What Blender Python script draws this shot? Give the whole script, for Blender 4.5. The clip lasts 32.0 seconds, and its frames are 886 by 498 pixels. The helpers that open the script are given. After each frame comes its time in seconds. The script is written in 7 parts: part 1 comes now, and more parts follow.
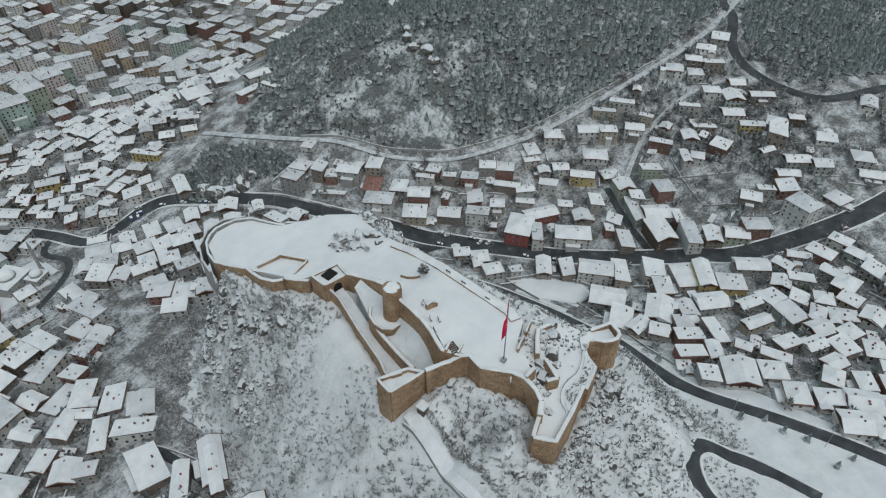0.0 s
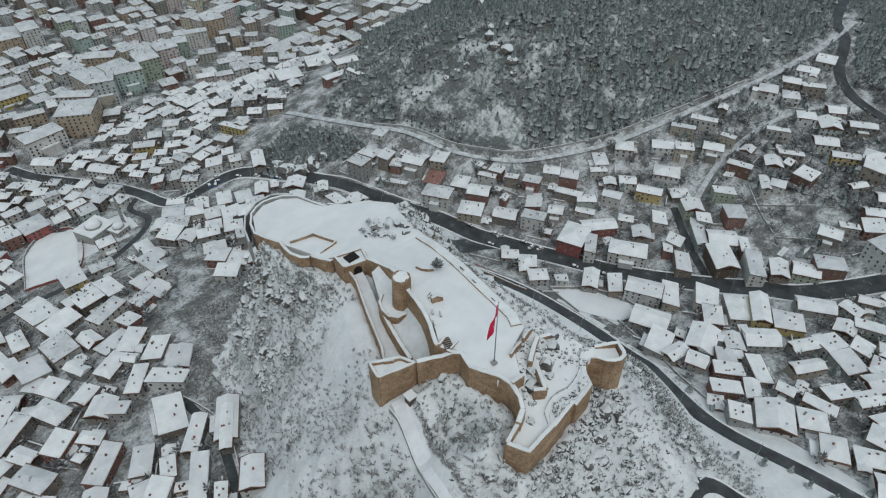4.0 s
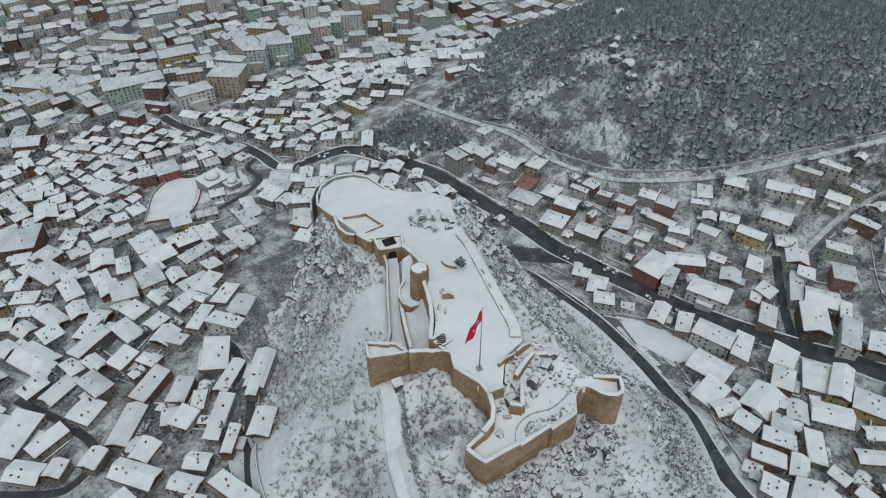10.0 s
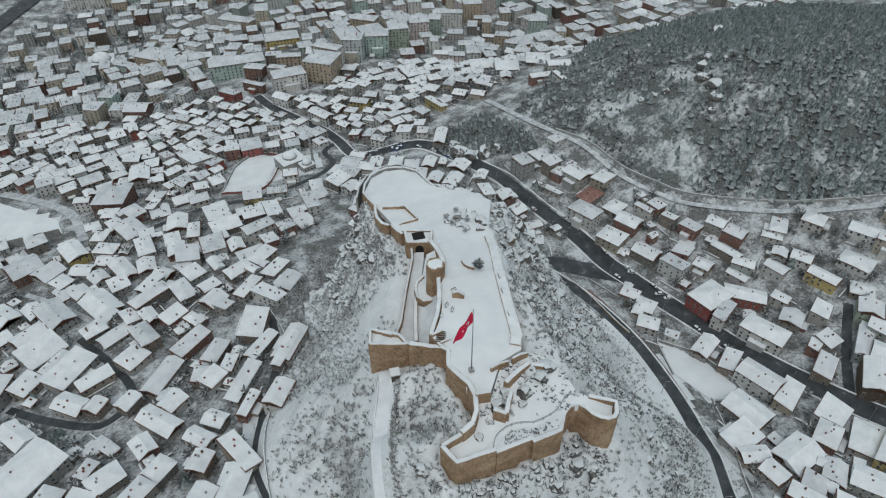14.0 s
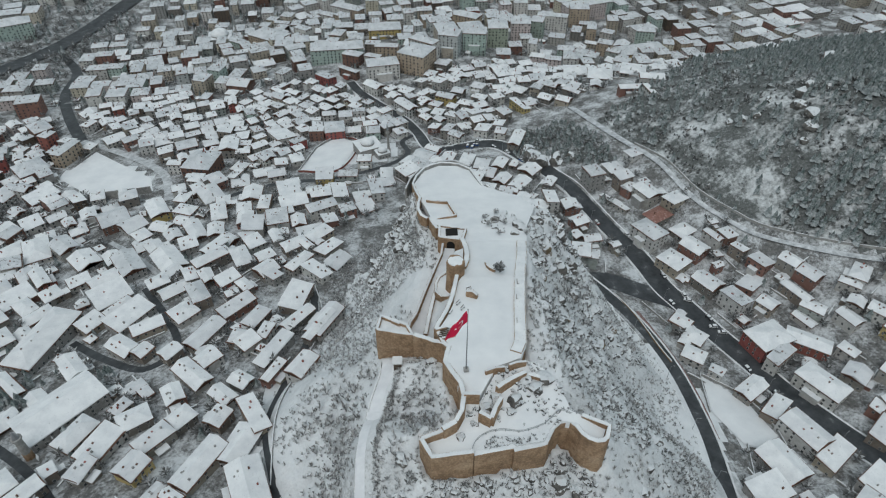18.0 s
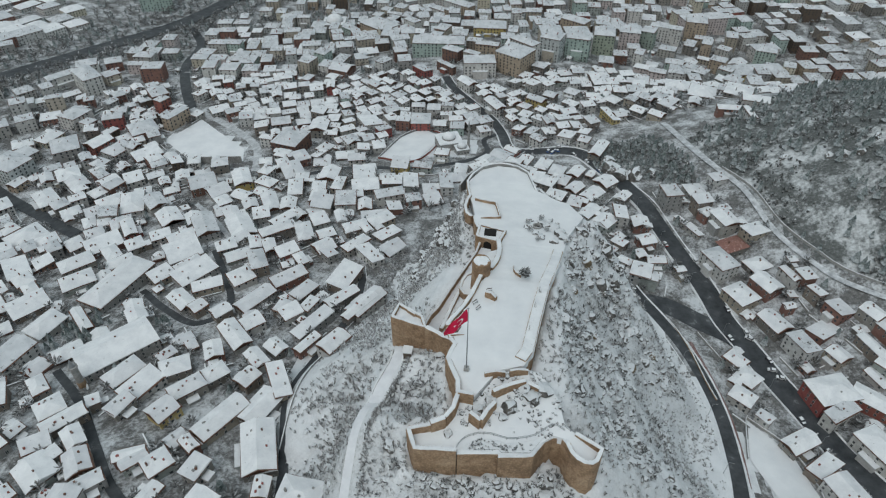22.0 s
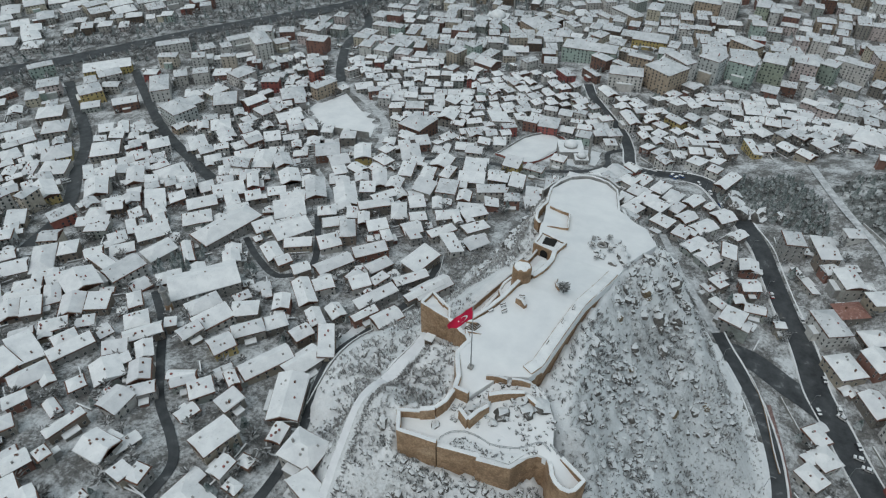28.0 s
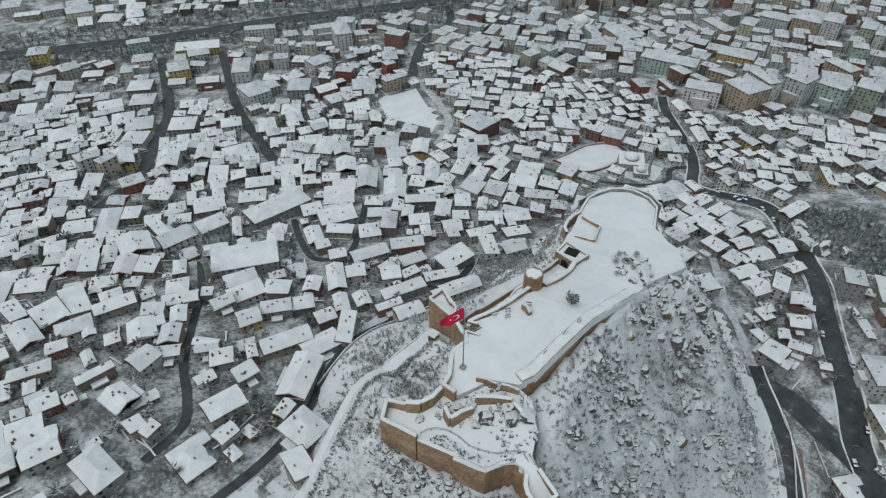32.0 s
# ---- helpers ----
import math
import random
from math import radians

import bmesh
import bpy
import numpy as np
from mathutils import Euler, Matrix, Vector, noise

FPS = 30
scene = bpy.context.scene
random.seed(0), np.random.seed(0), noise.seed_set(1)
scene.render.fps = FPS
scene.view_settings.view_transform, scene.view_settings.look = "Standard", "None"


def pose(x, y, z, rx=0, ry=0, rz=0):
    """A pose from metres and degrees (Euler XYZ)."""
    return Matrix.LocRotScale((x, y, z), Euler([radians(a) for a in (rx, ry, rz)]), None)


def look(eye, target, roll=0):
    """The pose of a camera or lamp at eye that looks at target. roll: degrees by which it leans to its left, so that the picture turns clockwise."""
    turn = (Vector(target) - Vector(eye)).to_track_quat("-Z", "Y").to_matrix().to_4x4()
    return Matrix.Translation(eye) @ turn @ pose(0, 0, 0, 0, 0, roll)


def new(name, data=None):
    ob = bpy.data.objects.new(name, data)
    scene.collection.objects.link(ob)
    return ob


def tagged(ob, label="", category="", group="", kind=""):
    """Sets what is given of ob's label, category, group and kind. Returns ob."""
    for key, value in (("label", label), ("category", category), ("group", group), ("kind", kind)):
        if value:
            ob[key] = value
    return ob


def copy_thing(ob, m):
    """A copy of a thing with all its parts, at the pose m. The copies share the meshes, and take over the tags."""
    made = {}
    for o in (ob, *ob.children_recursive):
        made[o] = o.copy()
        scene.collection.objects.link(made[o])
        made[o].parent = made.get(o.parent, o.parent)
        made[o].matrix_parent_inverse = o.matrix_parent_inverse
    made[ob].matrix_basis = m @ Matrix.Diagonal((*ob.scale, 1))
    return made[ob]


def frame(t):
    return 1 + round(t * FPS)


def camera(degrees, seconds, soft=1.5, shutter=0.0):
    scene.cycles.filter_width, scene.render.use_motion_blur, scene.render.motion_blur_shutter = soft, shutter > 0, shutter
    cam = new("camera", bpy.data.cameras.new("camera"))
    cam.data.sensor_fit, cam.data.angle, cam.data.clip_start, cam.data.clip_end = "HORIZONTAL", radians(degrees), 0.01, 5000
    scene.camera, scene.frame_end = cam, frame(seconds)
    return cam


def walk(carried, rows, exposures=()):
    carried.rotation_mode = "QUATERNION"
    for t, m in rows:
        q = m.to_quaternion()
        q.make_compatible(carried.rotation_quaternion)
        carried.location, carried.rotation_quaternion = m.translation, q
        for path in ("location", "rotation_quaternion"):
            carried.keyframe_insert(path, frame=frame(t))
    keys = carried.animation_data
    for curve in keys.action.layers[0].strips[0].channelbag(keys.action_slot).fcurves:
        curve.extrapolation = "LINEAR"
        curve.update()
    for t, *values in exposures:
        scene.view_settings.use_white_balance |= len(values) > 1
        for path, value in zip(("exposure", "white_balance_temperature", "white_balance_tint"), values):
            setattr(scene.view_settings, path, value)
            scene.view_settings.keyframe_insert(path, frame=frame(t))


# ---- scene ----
cam = camera(69.68, 32.0, soft=1.2)
PATH = [
    (0, pose(-95.54, -75.88, 239.04, 49.354, 0.061, -52.226)),
    (1, pose(-91.81, -80.91, 239.09, 49.333, 0.091, -49.512)),
    (2, pose(-87.98, -85.84, 239.14, 49.321, 0.141, -46.894)),
    (3, pose(-84.02, -90.61, 239.17, 49.302, 0.179, -44.116)),
    (4, pose(-79.88, -95.16, 239.17, 49.288, 0.207, -41.295)),
    (5, pose(-75.51, -99.47, 239.14, 49.297, 0.234, -38.586)),
    (6, pose(-70.93, -103.48, 239.12, 49.315, 0.271, -35.906)),
    (7, pose(-66.18, -107.15, 239.16, 49.330, 0.322, -33.159)),
    (8, pose(-61.26, -110.52, 239.26, 49.346, 0.350, -30.420)),
    (9, pose(-56.18, -113.63, 239.41, 49.367, 0.325, -27.773)),
    (10, pose(-50.99, -116.56, 239.60, 49.391, 0.287, -25.163)),
    (11, pose(-45.73, -119.35, 239.79, 49.415, 0.277, -22.515)),
    (12, pose(-40.40, -121.95, 239.94, 49.446, 0.288, -19.810)),
    (13, pose(-34.96, -124.29, 240.02, 49.491, 0.300, -17.046)),
    (14, pose(-29.44, -126.32, 240.04, 49.536, 0.291, -14.251)),
    (15, pose(-23.83, -128.02, 240.01, 49.566, 0.249, -11.450)),
    (16, pose(-18.17, -129.38, 239.97, 49.574, 0.194, -8.640)),
    (17, pose(-12.48, -130.42, 239.95, 49.559, 0.149, -5.815)),
    (18, pose(-6.78, -131.15, 239.94, 49.542, 0.109, -2.972)),
    (19, pose(-1.08, -131.58, 239.95, 49.539, 0.068, -0.112)),
    (20, pose(4.59, -131.75, 239.95, 49.534, 0.039, 2.768)),
    (21, pose(10.22, -131.69, 239.90, 49.512, 0.034, 5.673)),
    (22, pose(15.80, -131.39, 239.82, 49.493, 0.034, 8.633)),
    (23, pose(21.30, -130.82, 239.71, 49.500, 0.023, 11.657)),
    (24, pose(26.73, -129.99, 239.59, 49.515, 0.008, 14.648)),
    (25, pose(32.08, -128.88, 239.48, 49.521, 0.003, 17.515)),
    (26, pose(37.31, -127.48, 239.39, 49.512, 0.010, 20.288)),
    (27, pose(42.36, -125.82, 239.33, 49.494, 0.029, 23.011)),
    (28, pose(47.21, -123.95, 239.32, 49.471, 0.043, 25.655)),
    (29, pose(51.83, -121.92, 239.37, 49.448, 0.038, 28.168)),
    (30, pose(56.25, -119.77, 239.47, 49.427, 0.020, 30.465)),
    (31, pose(60.48, -117.53, 239.62, 49.411, -0.004, 32.517)),
    (32, pose(64.60, -115.24, 239.77, 49.424, -0.037, 34.530)),
]
walk(cam, PATH)

# ---------------------------------------------------------------- light
world = bpy.data.worlds.new("winter_sky")
scene.world = world
world.use_nodes = True
wn = world.node_tree
sky = wn.nodes.new("ShaderNodeTexSky")
sky.sky_type, sky.sun_disc = "NISHITA", False
sky.sun_elevation, sky.sun_rotation = radians(48), radians(200)
sky.air_density, sky.dust_density, sky.ozone_density = 1.0, 6.0, 1.0
overcast = wn.nodes.new("ShaderNodeMix")
overcast.data_type = "RGBA"
overcast.inputs[0].default_value = 0.8
overcast.inputs[7].default_value = (5.5, 6.6, 6.95, 1)
wn.links.new(sky.outputs[0], overcast.inputs[6])
background = wn.nodes["Background"]
wn.links.new(overcast.outputs[2], background.inputs[0])
background.inputs[1].default_value = 0.085

sun = new("sun", bpy.data.lights.new("sun", "SUN"))
sun.data.energy, sun.data.angle, sun.data.color = 0.8, radians(40), (0.94, 0.98, 1.0)
sun.matrix_world = look((-60, -120, 300), (0, 0, 0))
scene.view_settings.exposure = 0.0


# ---------------------------------------------------------------- materials
def mat(name, base, rough=0.8, metal=0.0):
    m = bpy.data.materials.new(name)
    m.use_nodes = True
    b = m.node_tree.nodes["Principled BSDF"]
    b.inputs["Base Color"].default_value = (*base, 1)
    b.inputs["Roughness"].default_value = rough
    b.inputs["Metallic"].default_value = metal
    b.inputs["Specular IOR Level"].default_value = 0.25
    return m


class Nodes:
    """Short hand for building a node tree of one material."""

    def __init__(self, m):
        self.t, self.m = m.node_tree, m
        self.bsdf = self.t.nodes["Principled BSDF"]
        self.co = self.add("ShaderNodeTexCoord").outputs["Object"]
        self.geo = self.add("ShaderNodeNewGeometry")

    def add(self, kind):
        return self.t.nodes.new(kind)

    def link(self, a, b):
        self.t.links.new(a, b)

    def noise(self, scale, detail=4.0, rough=0.6, vec=None):
        n = self.add("ShaderNodeTexNoise")
        n.inputs["Scale"].default_value, n.inputs["Detail"].default_value = scale, detail
        n.inputs["Roughness"].default_value = rough
        self.link(vec or self.geo.outputs["Position"], n.inputs["Vector"])
        return n.outputs["Fac"]

    def ramp(self, fac, *stops):
        r = self.add("ShaderNodeValToRGB")
        e = r.color_ramp.elements
        while len(e) < len(stops):
            e.new(0.5)
        for k, (p, c) in zip(e, stops):
            k.position, k.color = p, (*c, 1) if len(c) == 3 else c
        self.link(fac, r.inputs[0])
        return r.outputs[0]

    def mix(self, fac, a, b, how="MIX"):
        n = self.add("ShaderNodeMix")
        n.data_type, n.blend_type = "RGBA", how
        for s, v in ((0, fac), (6, a), (7, b)):
            if isinstance(v, (int, float)):
                n.inputs[s].default_value = v
            elif isinstance(v, tuple):
                n.inputs[s].default_value = (*v, 1)
            else:
                self.link(v, n.inputs[s])
        return n.outputs[2]

    def math(self, op, a, b=0.0):
        n = self.add("ShaderNodeMath")
        n.operation = op
        for s, v in ((0, a), (1, b)):
            if isinstance(v, (int, float)):
                n.inputs[s].default_value = v
            else:
                self.link(v, n.inputs[s])
        return n.outputs[0]

    def up(self):
        s = self.add("ShaderNodeSeparateXYZ")
        self.link(self.geo.outputs["Normal"], s.inputs[0])
        return s.outputs[2]

    def random(self):
        return self.add("ShaderNodeObjectInfo").outputs["Random"]

    def island(self):
        return self.geo.outputs["Random Per Island"]

    def colour(self, c):
        self.link(c, self.bsdf.inputs["Base Color"])
        return self

    def bump(self, h, dist, strength=0.6):
        n = self.add("ShaderNodeBump")
        n.inputs["Distance"].default_value, n.inputs["Strength"].default_value = dist, strength
        self.link(h, n.inputs["Height"])
        self.link(n.outputs[0], self.bsdf.inputs["Normal"])
        return self


BW = ((0, 0, 0), (1, 1, 1))

# snow that lies on roofs and walls, slightly thin and dirty in places
SNOW = mat("roof_snow", (0.74, 0.76, 0.78), 0.75)
n = Nodes(SNOW)
patch = n.ramp(n.noise(0.2, 6, 0.65), (0.3, (0.66, 0.675, 0.695)), (0.62, (0.82, 0.83, 0.84)))
fleck = n.ramp(n.noise(1.3, 5, 0.72), (0.29, (0.30, 0.29, 0.285)), (0.37, (1, 1, 1)))
whole = n.ramp(n.math("FRACT", n.math("ADD", n.random(), n.island())), (0.0, (0.84, 0.84, 0.85)), (0.4, (0.98, 0.98, 0.98)), (1.0, (1, 1, 1)))
n.colour(n.mix(0.7, n.mix(1.0, patch, whole, "MULTIPLY"), fleck, "MULTIPLY")).bump(n.noise(0.8, 5), 0.12)

# clean deep snow of courtyards and lots
DRIFT = mat("deep_snow", (0.76, 0.78, 0.8), 0.75)
n = Nodes(DRIFT)
n.colour(n.ramp(n.noise(0.09, 6, 0.6), (0.3, (0.70, 0.715, 0.735)), (0.65, (0.81, 0.82, 0.83)))).bump(n.noise(0.35, 6, 0.65), 0.35, 0.5)

# a thinner cover, tiles and stones showing through; far haze painted into its grey
THIN_HAZED = mat("thin_hazed_snow", (0.7, 0.72, 0.74), 0.8)
n = Nodes(THIN_HAZED)
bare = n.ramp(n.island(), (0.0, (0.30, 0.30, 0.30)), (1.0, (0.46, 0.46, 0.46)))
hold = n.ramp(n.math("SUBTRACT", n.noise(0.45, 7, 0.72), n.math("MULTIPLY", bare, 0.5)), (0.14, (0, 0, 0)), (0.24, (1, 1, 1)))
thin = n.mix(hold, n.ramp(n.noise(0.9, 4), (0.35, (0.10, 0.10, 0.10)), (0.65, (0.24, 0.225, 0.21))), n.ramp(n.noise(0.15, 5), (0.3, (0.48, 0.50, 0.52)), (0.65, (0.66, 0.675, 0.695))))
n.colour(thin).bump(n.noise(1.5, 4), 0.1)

# the ground: snow with grass, twigs, soil and stones that stick out, more of them on steep slopes
GROUND = mat("snowy_ground", (0.6, 0.6, 0.6), 0.9)
n = Nodes(GROUND)
fine = n.math("ADD", n.math("MULTIPLY", n.noise(0.36, 8, 0.78), 0.6), n.math("MULTIPLY", n.noise(1.4, 4, 0.75), 0.4))
broad = n.noise(0.035, 5, 0.6)
steep = n.math("SUBTRACT", 1.0, n.up())
cover = n.math("ADD", n.math("MULTIPLY", fine, 0.75), n.math("MULTIPLY", broad, 0.55))
cover = n.math("SUBTRACT", cover, n.math("MULTIPLY", steep, 0.27))
soil = n.ramp(n.noise(0.9, 6, 0.7), (0.3, (0.11, 0.108, 0.104)), (0.55, (0.21, 0.205, 0.196)), (0.75, (0.31, 0.30, 0.29)))
snow = n.ramp(n.noise(0.11, 5), (0.3, (0.66, 0.68, 0.70)), (0.65, (0.79, 0.805, 0.82)))
amount = n.ramp(cover, (0.35, (0, 0, 0)), (0.50, (0.80, 0.80, 0.80)), (0.64, (1, 1, 1)))
n.colour(n.mix(amount, soil, snow)).bump(n.noise(0.5, 7, 0.7), 0.7, 0.8)

# yards and alleys of the town: trodden snow, slush, mud, rubble and dead gardens
YARD = mat("trodden_yards", (0.2, 0.2, 0.2), 0.9)
n = Nodes(YARD)
muck = n.ramp(n.noise(0.5, 7, 0.75), (0.32, (0.07, 0.07, 0.07)), (0.5, (0.145, 0.143, 0.14)), (0.7, (0.25, 0.247, 0.24)))
white = n.ramp(n.math("ADD", n.math("MULTIPLY", n.noise(0.09, 5, 0.6), 0.6), n.math("MULTIPLY", n.noise(0.7, 6, 0.75), 0.5)), (0.50, (0, 0, 0)), (0.65, (0.88, 0.88, 0.88)))
n.colour(n.mix(white, muck, (0.66, 0.68, 0.7))).bump(n.noise(0.6, 6, 0.7), 0.5, 0.7)

# floor of the wood: dead scrub, needles and thin snow
BRUSH = mat("wood_floor", (0.15, 0.15, 0.14), 0.95)
n = Nodes(BRUSH)
litter = n.ramp(n.noise(0.7, 7, 0.75), (0.3, (0.06, 0.066, 0.063)), (0.55, (0.14, 0.147, 0.144)), (0.75, (0.30, 0.305, 0.31)))
bare = n.ramp(n.math("ADD", n.math("MULTIPLY", n.noise(0.045, 5, 0.6), 0.8), n.math("MULTIPLY", n.noise(0.5, 6, 0.7), 0.35)), (0.57, (0, 0, 0)), (0.70, (0.92, 0.92, 0.92)))
n.colour(n.mix(bare, litter, (0.66, 0.68, 0.69))).bump(n.noise(0.5, 6, 0.7), 0.6, 0.7)

# bare rock with snow on its ledges
def rock_stuff(name, *tints):
    """Stone in three tints with snow on what faces up."""
    m = mat(name, tints[1], 0.9)
    n = Nodes(m)
    stone = n.ramp(n.noise(0.35, 7, 0.7), (0.3, tints[0]), (0.5, tints[1]), (0.72, tints[2]))
    ledge = n.math("ADD", n.up(), n.math("MULTIPLY", n.noise(0.7, 5), 0.7))
    n.colour(n.mix(n.ramp(ledge, (0.92, (0, 0, 0)), (1.12, (1, 1, 1))), stone, (0.76, 0.78, 0.80)))
    n.bump(n.noise(0.8, 8, 0.75), 0.9, 0.9)
    return m


ROCK = rock_stuff("castle_rock", (0.055, 0.053, 0.052), (0.14, 0.133, 0.125), (0.27, 0.25, 0.225))
OCHRE_ROCK = rock_stuff("ochre_rock", (0.11, 0.085, 0.055), (0.20, 0.155, 0.10), (0.30, 0.24, 0.17))

# wet asphalt with slush and wheel tracks
ASPHALT = mat("wet_asphalt", (0.05, 0.052, 0.055), 0.55)
n = Nodes(ASPHALT)
wet = n.ramp(n.noise(0.16, 6, 0.65), (0.35, (0.035, 0.038, 0.042)), (0.62, (0.075, 0.08, 0.085)), (0.8, (0.30, 0.31, 0.32)))
n.colour(wet).bump(n.noise(4.0, 4), 0.02)

SLUSH = mat("trodden_snow", (0.5, 0.52, 0.54), 0.8)
n = Nodes(SLUSH)
n.colour(n.ramp(n.noise(0.3, 6, 0.7), (0.3, (0.26, 0.27, 0.285)), (0.5, (0.5, 0.515, 0.53)), (0.7, (0.72, 0.735, 0.75))))

# ochre masonry of the fortress: courses of rubble, weathered in patches
MASONRY = mat("ochre_masonry", (0.4, 0.27, 0.15), 0.92)
n = Nodes(MASONRY)
big = n.ramp(n.noise(0.12, 6, 0.65), (0.3, (0.255, 0.170, 0.110)), (0.5, (0.405, 0.275, 0.178)), (0.7, (0.51, 0.375, 0.26)))
voro = n.add("ShaderNodeTexVoronoi")
voro.inputs["Scale"].default_value = 1.7
n.link(n.geo.outputs["Position"], voro.inputs["Vector"])
cell = n.ramp(voro.outputs["Distance"], (0.0, (1.12, 1.1, 1.05)), (0.75, (0.68, 0.66, 0.64)))
streak = n.ramp(n.noise(0.5, 5, 0.7), (0.35, (0.62, 0.6, 0.58)), (0.55, (1, 1, 1)))
n.colour(n.mix(0.75, n.mix(0.8, big, cell, "MULTIPLY"), streak, "MULTIPLY"))
n.bump(voro.outputs["Distance"], 0.25, 0.8)

PAVING = mat("snowy_ramp", (0.55, 0.56, 0.6), 0.8)
n = Nodes(PAVING)
n.colour(n.ramp(n.noise(0.25, 6), (0.3, (0.64, 0.65, 0.675)), (0.65, (0.76, 0.77, 0.79))))


def wall_paint(name, *tints):
    """Plaster in one of several tints, a tint a building, with streaks and dirt."""
    m = mat(name, tints[0], 0.88)
    n = Nodes(m)
    r = n.add("ShaderNodeValToRGB")
    r.color_ramp.interpolation = "CONSTANT"
    e = r.color_ramp.elements
    while len(e) < len(tints):
        e.new(0.5)
    for k, (spot, c) in enumerate(zip(e, tints)):
        spot.position, spot.color = k / len(tints), (*c, 1)
    n.link(n.math("FRACT", n.math("ADD", n.random(), n.math("MULTIPLY", n.island(), 7.31))), r.inputs[0])
    dirt = n.ramp(n.noise(0.45, 6, 0.7), (0.3, (0.62, 0.6, 0.58)), (0.6, (1, 1, 1)))
    n.colour(n.mix(0.8, r.outputs[0], dirt, "MULTIPLY")).bump(n.noise(3, 4), 0.03)
    return m


PLASTER = wall_paint("old_plaster", (0.40, 0.39, 0.365), (0.29, 0.277, 0.255), (0.46, 0.45, 0.43), (0.21, 0.197, 0.18), (0.40, 0.36, 0.30), (0.34, 0.337, 0.33), (0.54, 0.535, 0.52), (0.25, 0.215, 0.185), (0.26, 0.145, 0.12), (0.36, 0.39, 0.37))
BLOCKS = wall_paint("block_of_flats_paint", (0.54, 0.49, 0.42), (0.66, 0.65, 0.63), (0.60, 0.53, 0.52), (0.44, 0.36, 0.28), (0.52, 0.55, 0.55), (0.60, 0.56, 0.46), (0.42, 0.52, 0.48), (0.64, 0.62, 0.60))
BRICK = wall_paint("red_brick_paint", (0.30, 0.115, 0.095), (0.33, 0.11, 0.10), (0.21, 0.125, 0.10), (0.17, 0.10, 0.08))
YELLOW = wall_paint("yellow_paint", (0.50, 0.40, 0.17), (0.54, 0.43, 0.20))
GREEN = wall_paint("pale_green_paint", (0.34, 0.41, 0.36), (0.38, 0.43, 0.35))
WHITE = wall_paint("white_paint", (0.66, 0.66, 0.64), (0.6, 0.6, 0.59))
BLUE = mat("blue_tarp", (0.06, 0.2, 0.42), 0.5)
TILES = mat("wet_roof_tiles", (0.13, 0.07, 0.05), 0.8)
n = Nodes(TILES)
n.colour(n.ramp(n.noise(1.2, 5), (0.3, (0.075, 0.05, 0.042)), (0.65, (0.19, 0.095, 0.065))))
REDTILES = mat("bare_red_tiles", (0.26, 0.12, 0.09), 0.8)
n = Nodes(REDTILES)
n.colour(n.ramp(n.noise(0.8, 6, 0.7), (0.35, (0.2, 0.1, 0.085)), (0.58, (0.30, 0.16, 0.13)), (0.75, (0.6, 0.6, 0.6))))
GLASS = mat("dark_window_glass", (0.06, 0.066, 0.072), 0.15)
GLASS.node_tree.nodes["Principled BSDF"].inputs["Specular IOR Level"].default_value = 0.5
FRAME = mat("window_frame_paint", (0.5, 0.49, 0.47), 0.6)
WOOD = mat("weathered_wood", (0.12, 0.09, 0.065), 0.85)
n = Nodes(WOOD)
n.colour(n.ramp(n.noise(1.5, 5), (0.3, (0.06, 0.048, 0.04)), (0.7, (0.17, 0.13, 0.1))))
METAL = mat("grey_steel", (0.35, 0.36, 0.37), 0.45, 0.8)
# near-black: painted shade inside openings, and the rubber of the car wheels
SHADE_TYRE = mat("shade_and_tyre_black", (0.02, 0.019, 0.018), 0.95)
CONCRETE = mat("concrete", (0.33, 0.32, 0.31), 0.9)
n = Nodes(CONCRETE)
n.colour(n.ramp(n.noise(0.6, 6, 0.7), (0.3, (0.2, 0.195, 0.19)), (0.65, (0.38, 0.375, 0.36))))
FLAGRED = mat("red_flag_cloth", (0.55, 0.014, 0.06), 0.75)
FLAGWHITE = mat("white_flag_cloth", (0.78, 0.78, 0.78), 0.75)

# conifers dusted with snow
NEEDLES = mat("snow_dusted_needles", (0.06, 0.075, 0.06), 0.9)
n = Nodes(NEEDLES)
green = n.ramp(n.island(), (0.0, (0.038, 0.062, 0.057)), (0.5, (0.06, 0.09, 0.082)), (1.0, (0.095, 0.126, 0.117)))
dust = n.math("ADD", n.math("MULTIPLY", n.up(), 0.55), n.math("MULTIPLY", n.noise(1.1, 4, 0.7), 0.8))
n.colour(n.mix(n.ramp(dust, (0.47, (0, 0, 0)), (0.90, (0.8, 0.8, 0.8))), green, (0.66, 0.68, 0.70)))

# bare shrubs with rime on the twigs
TWIGS = mat("frosted_twigs", (0.2, 0.19, 0.18), 0.9)
n = Nodes(TWIGS)
n.colour(n.ramp(n.island(), (0.0, (0.17, 0.167, 0.162)), (0.35, (0.34, 0.335, 0.33)), (0.65, (0.56, 0.565, 0.57)), (1.0, (0.76, 0.77, 0.78))))
SCRUB = mat("grey_scrub", (0.12, 0.12, 0.115), 0.95)
n = Nodes(SCRUB)
n.colour(n.ramp(n.island(), (0.0, (0.085, 0.088, 0.084)), (0.45, (0.17, 0.175, 0.17)), (0.75, (0.33, 0.335, 0.34)), (1.0, (0.62, 0.63, 0.64))))
GARDEN = mat("dark_bare_branches", (0.1, 0.1, 0.1), 0.95)
n = Nodes(GARDEN)
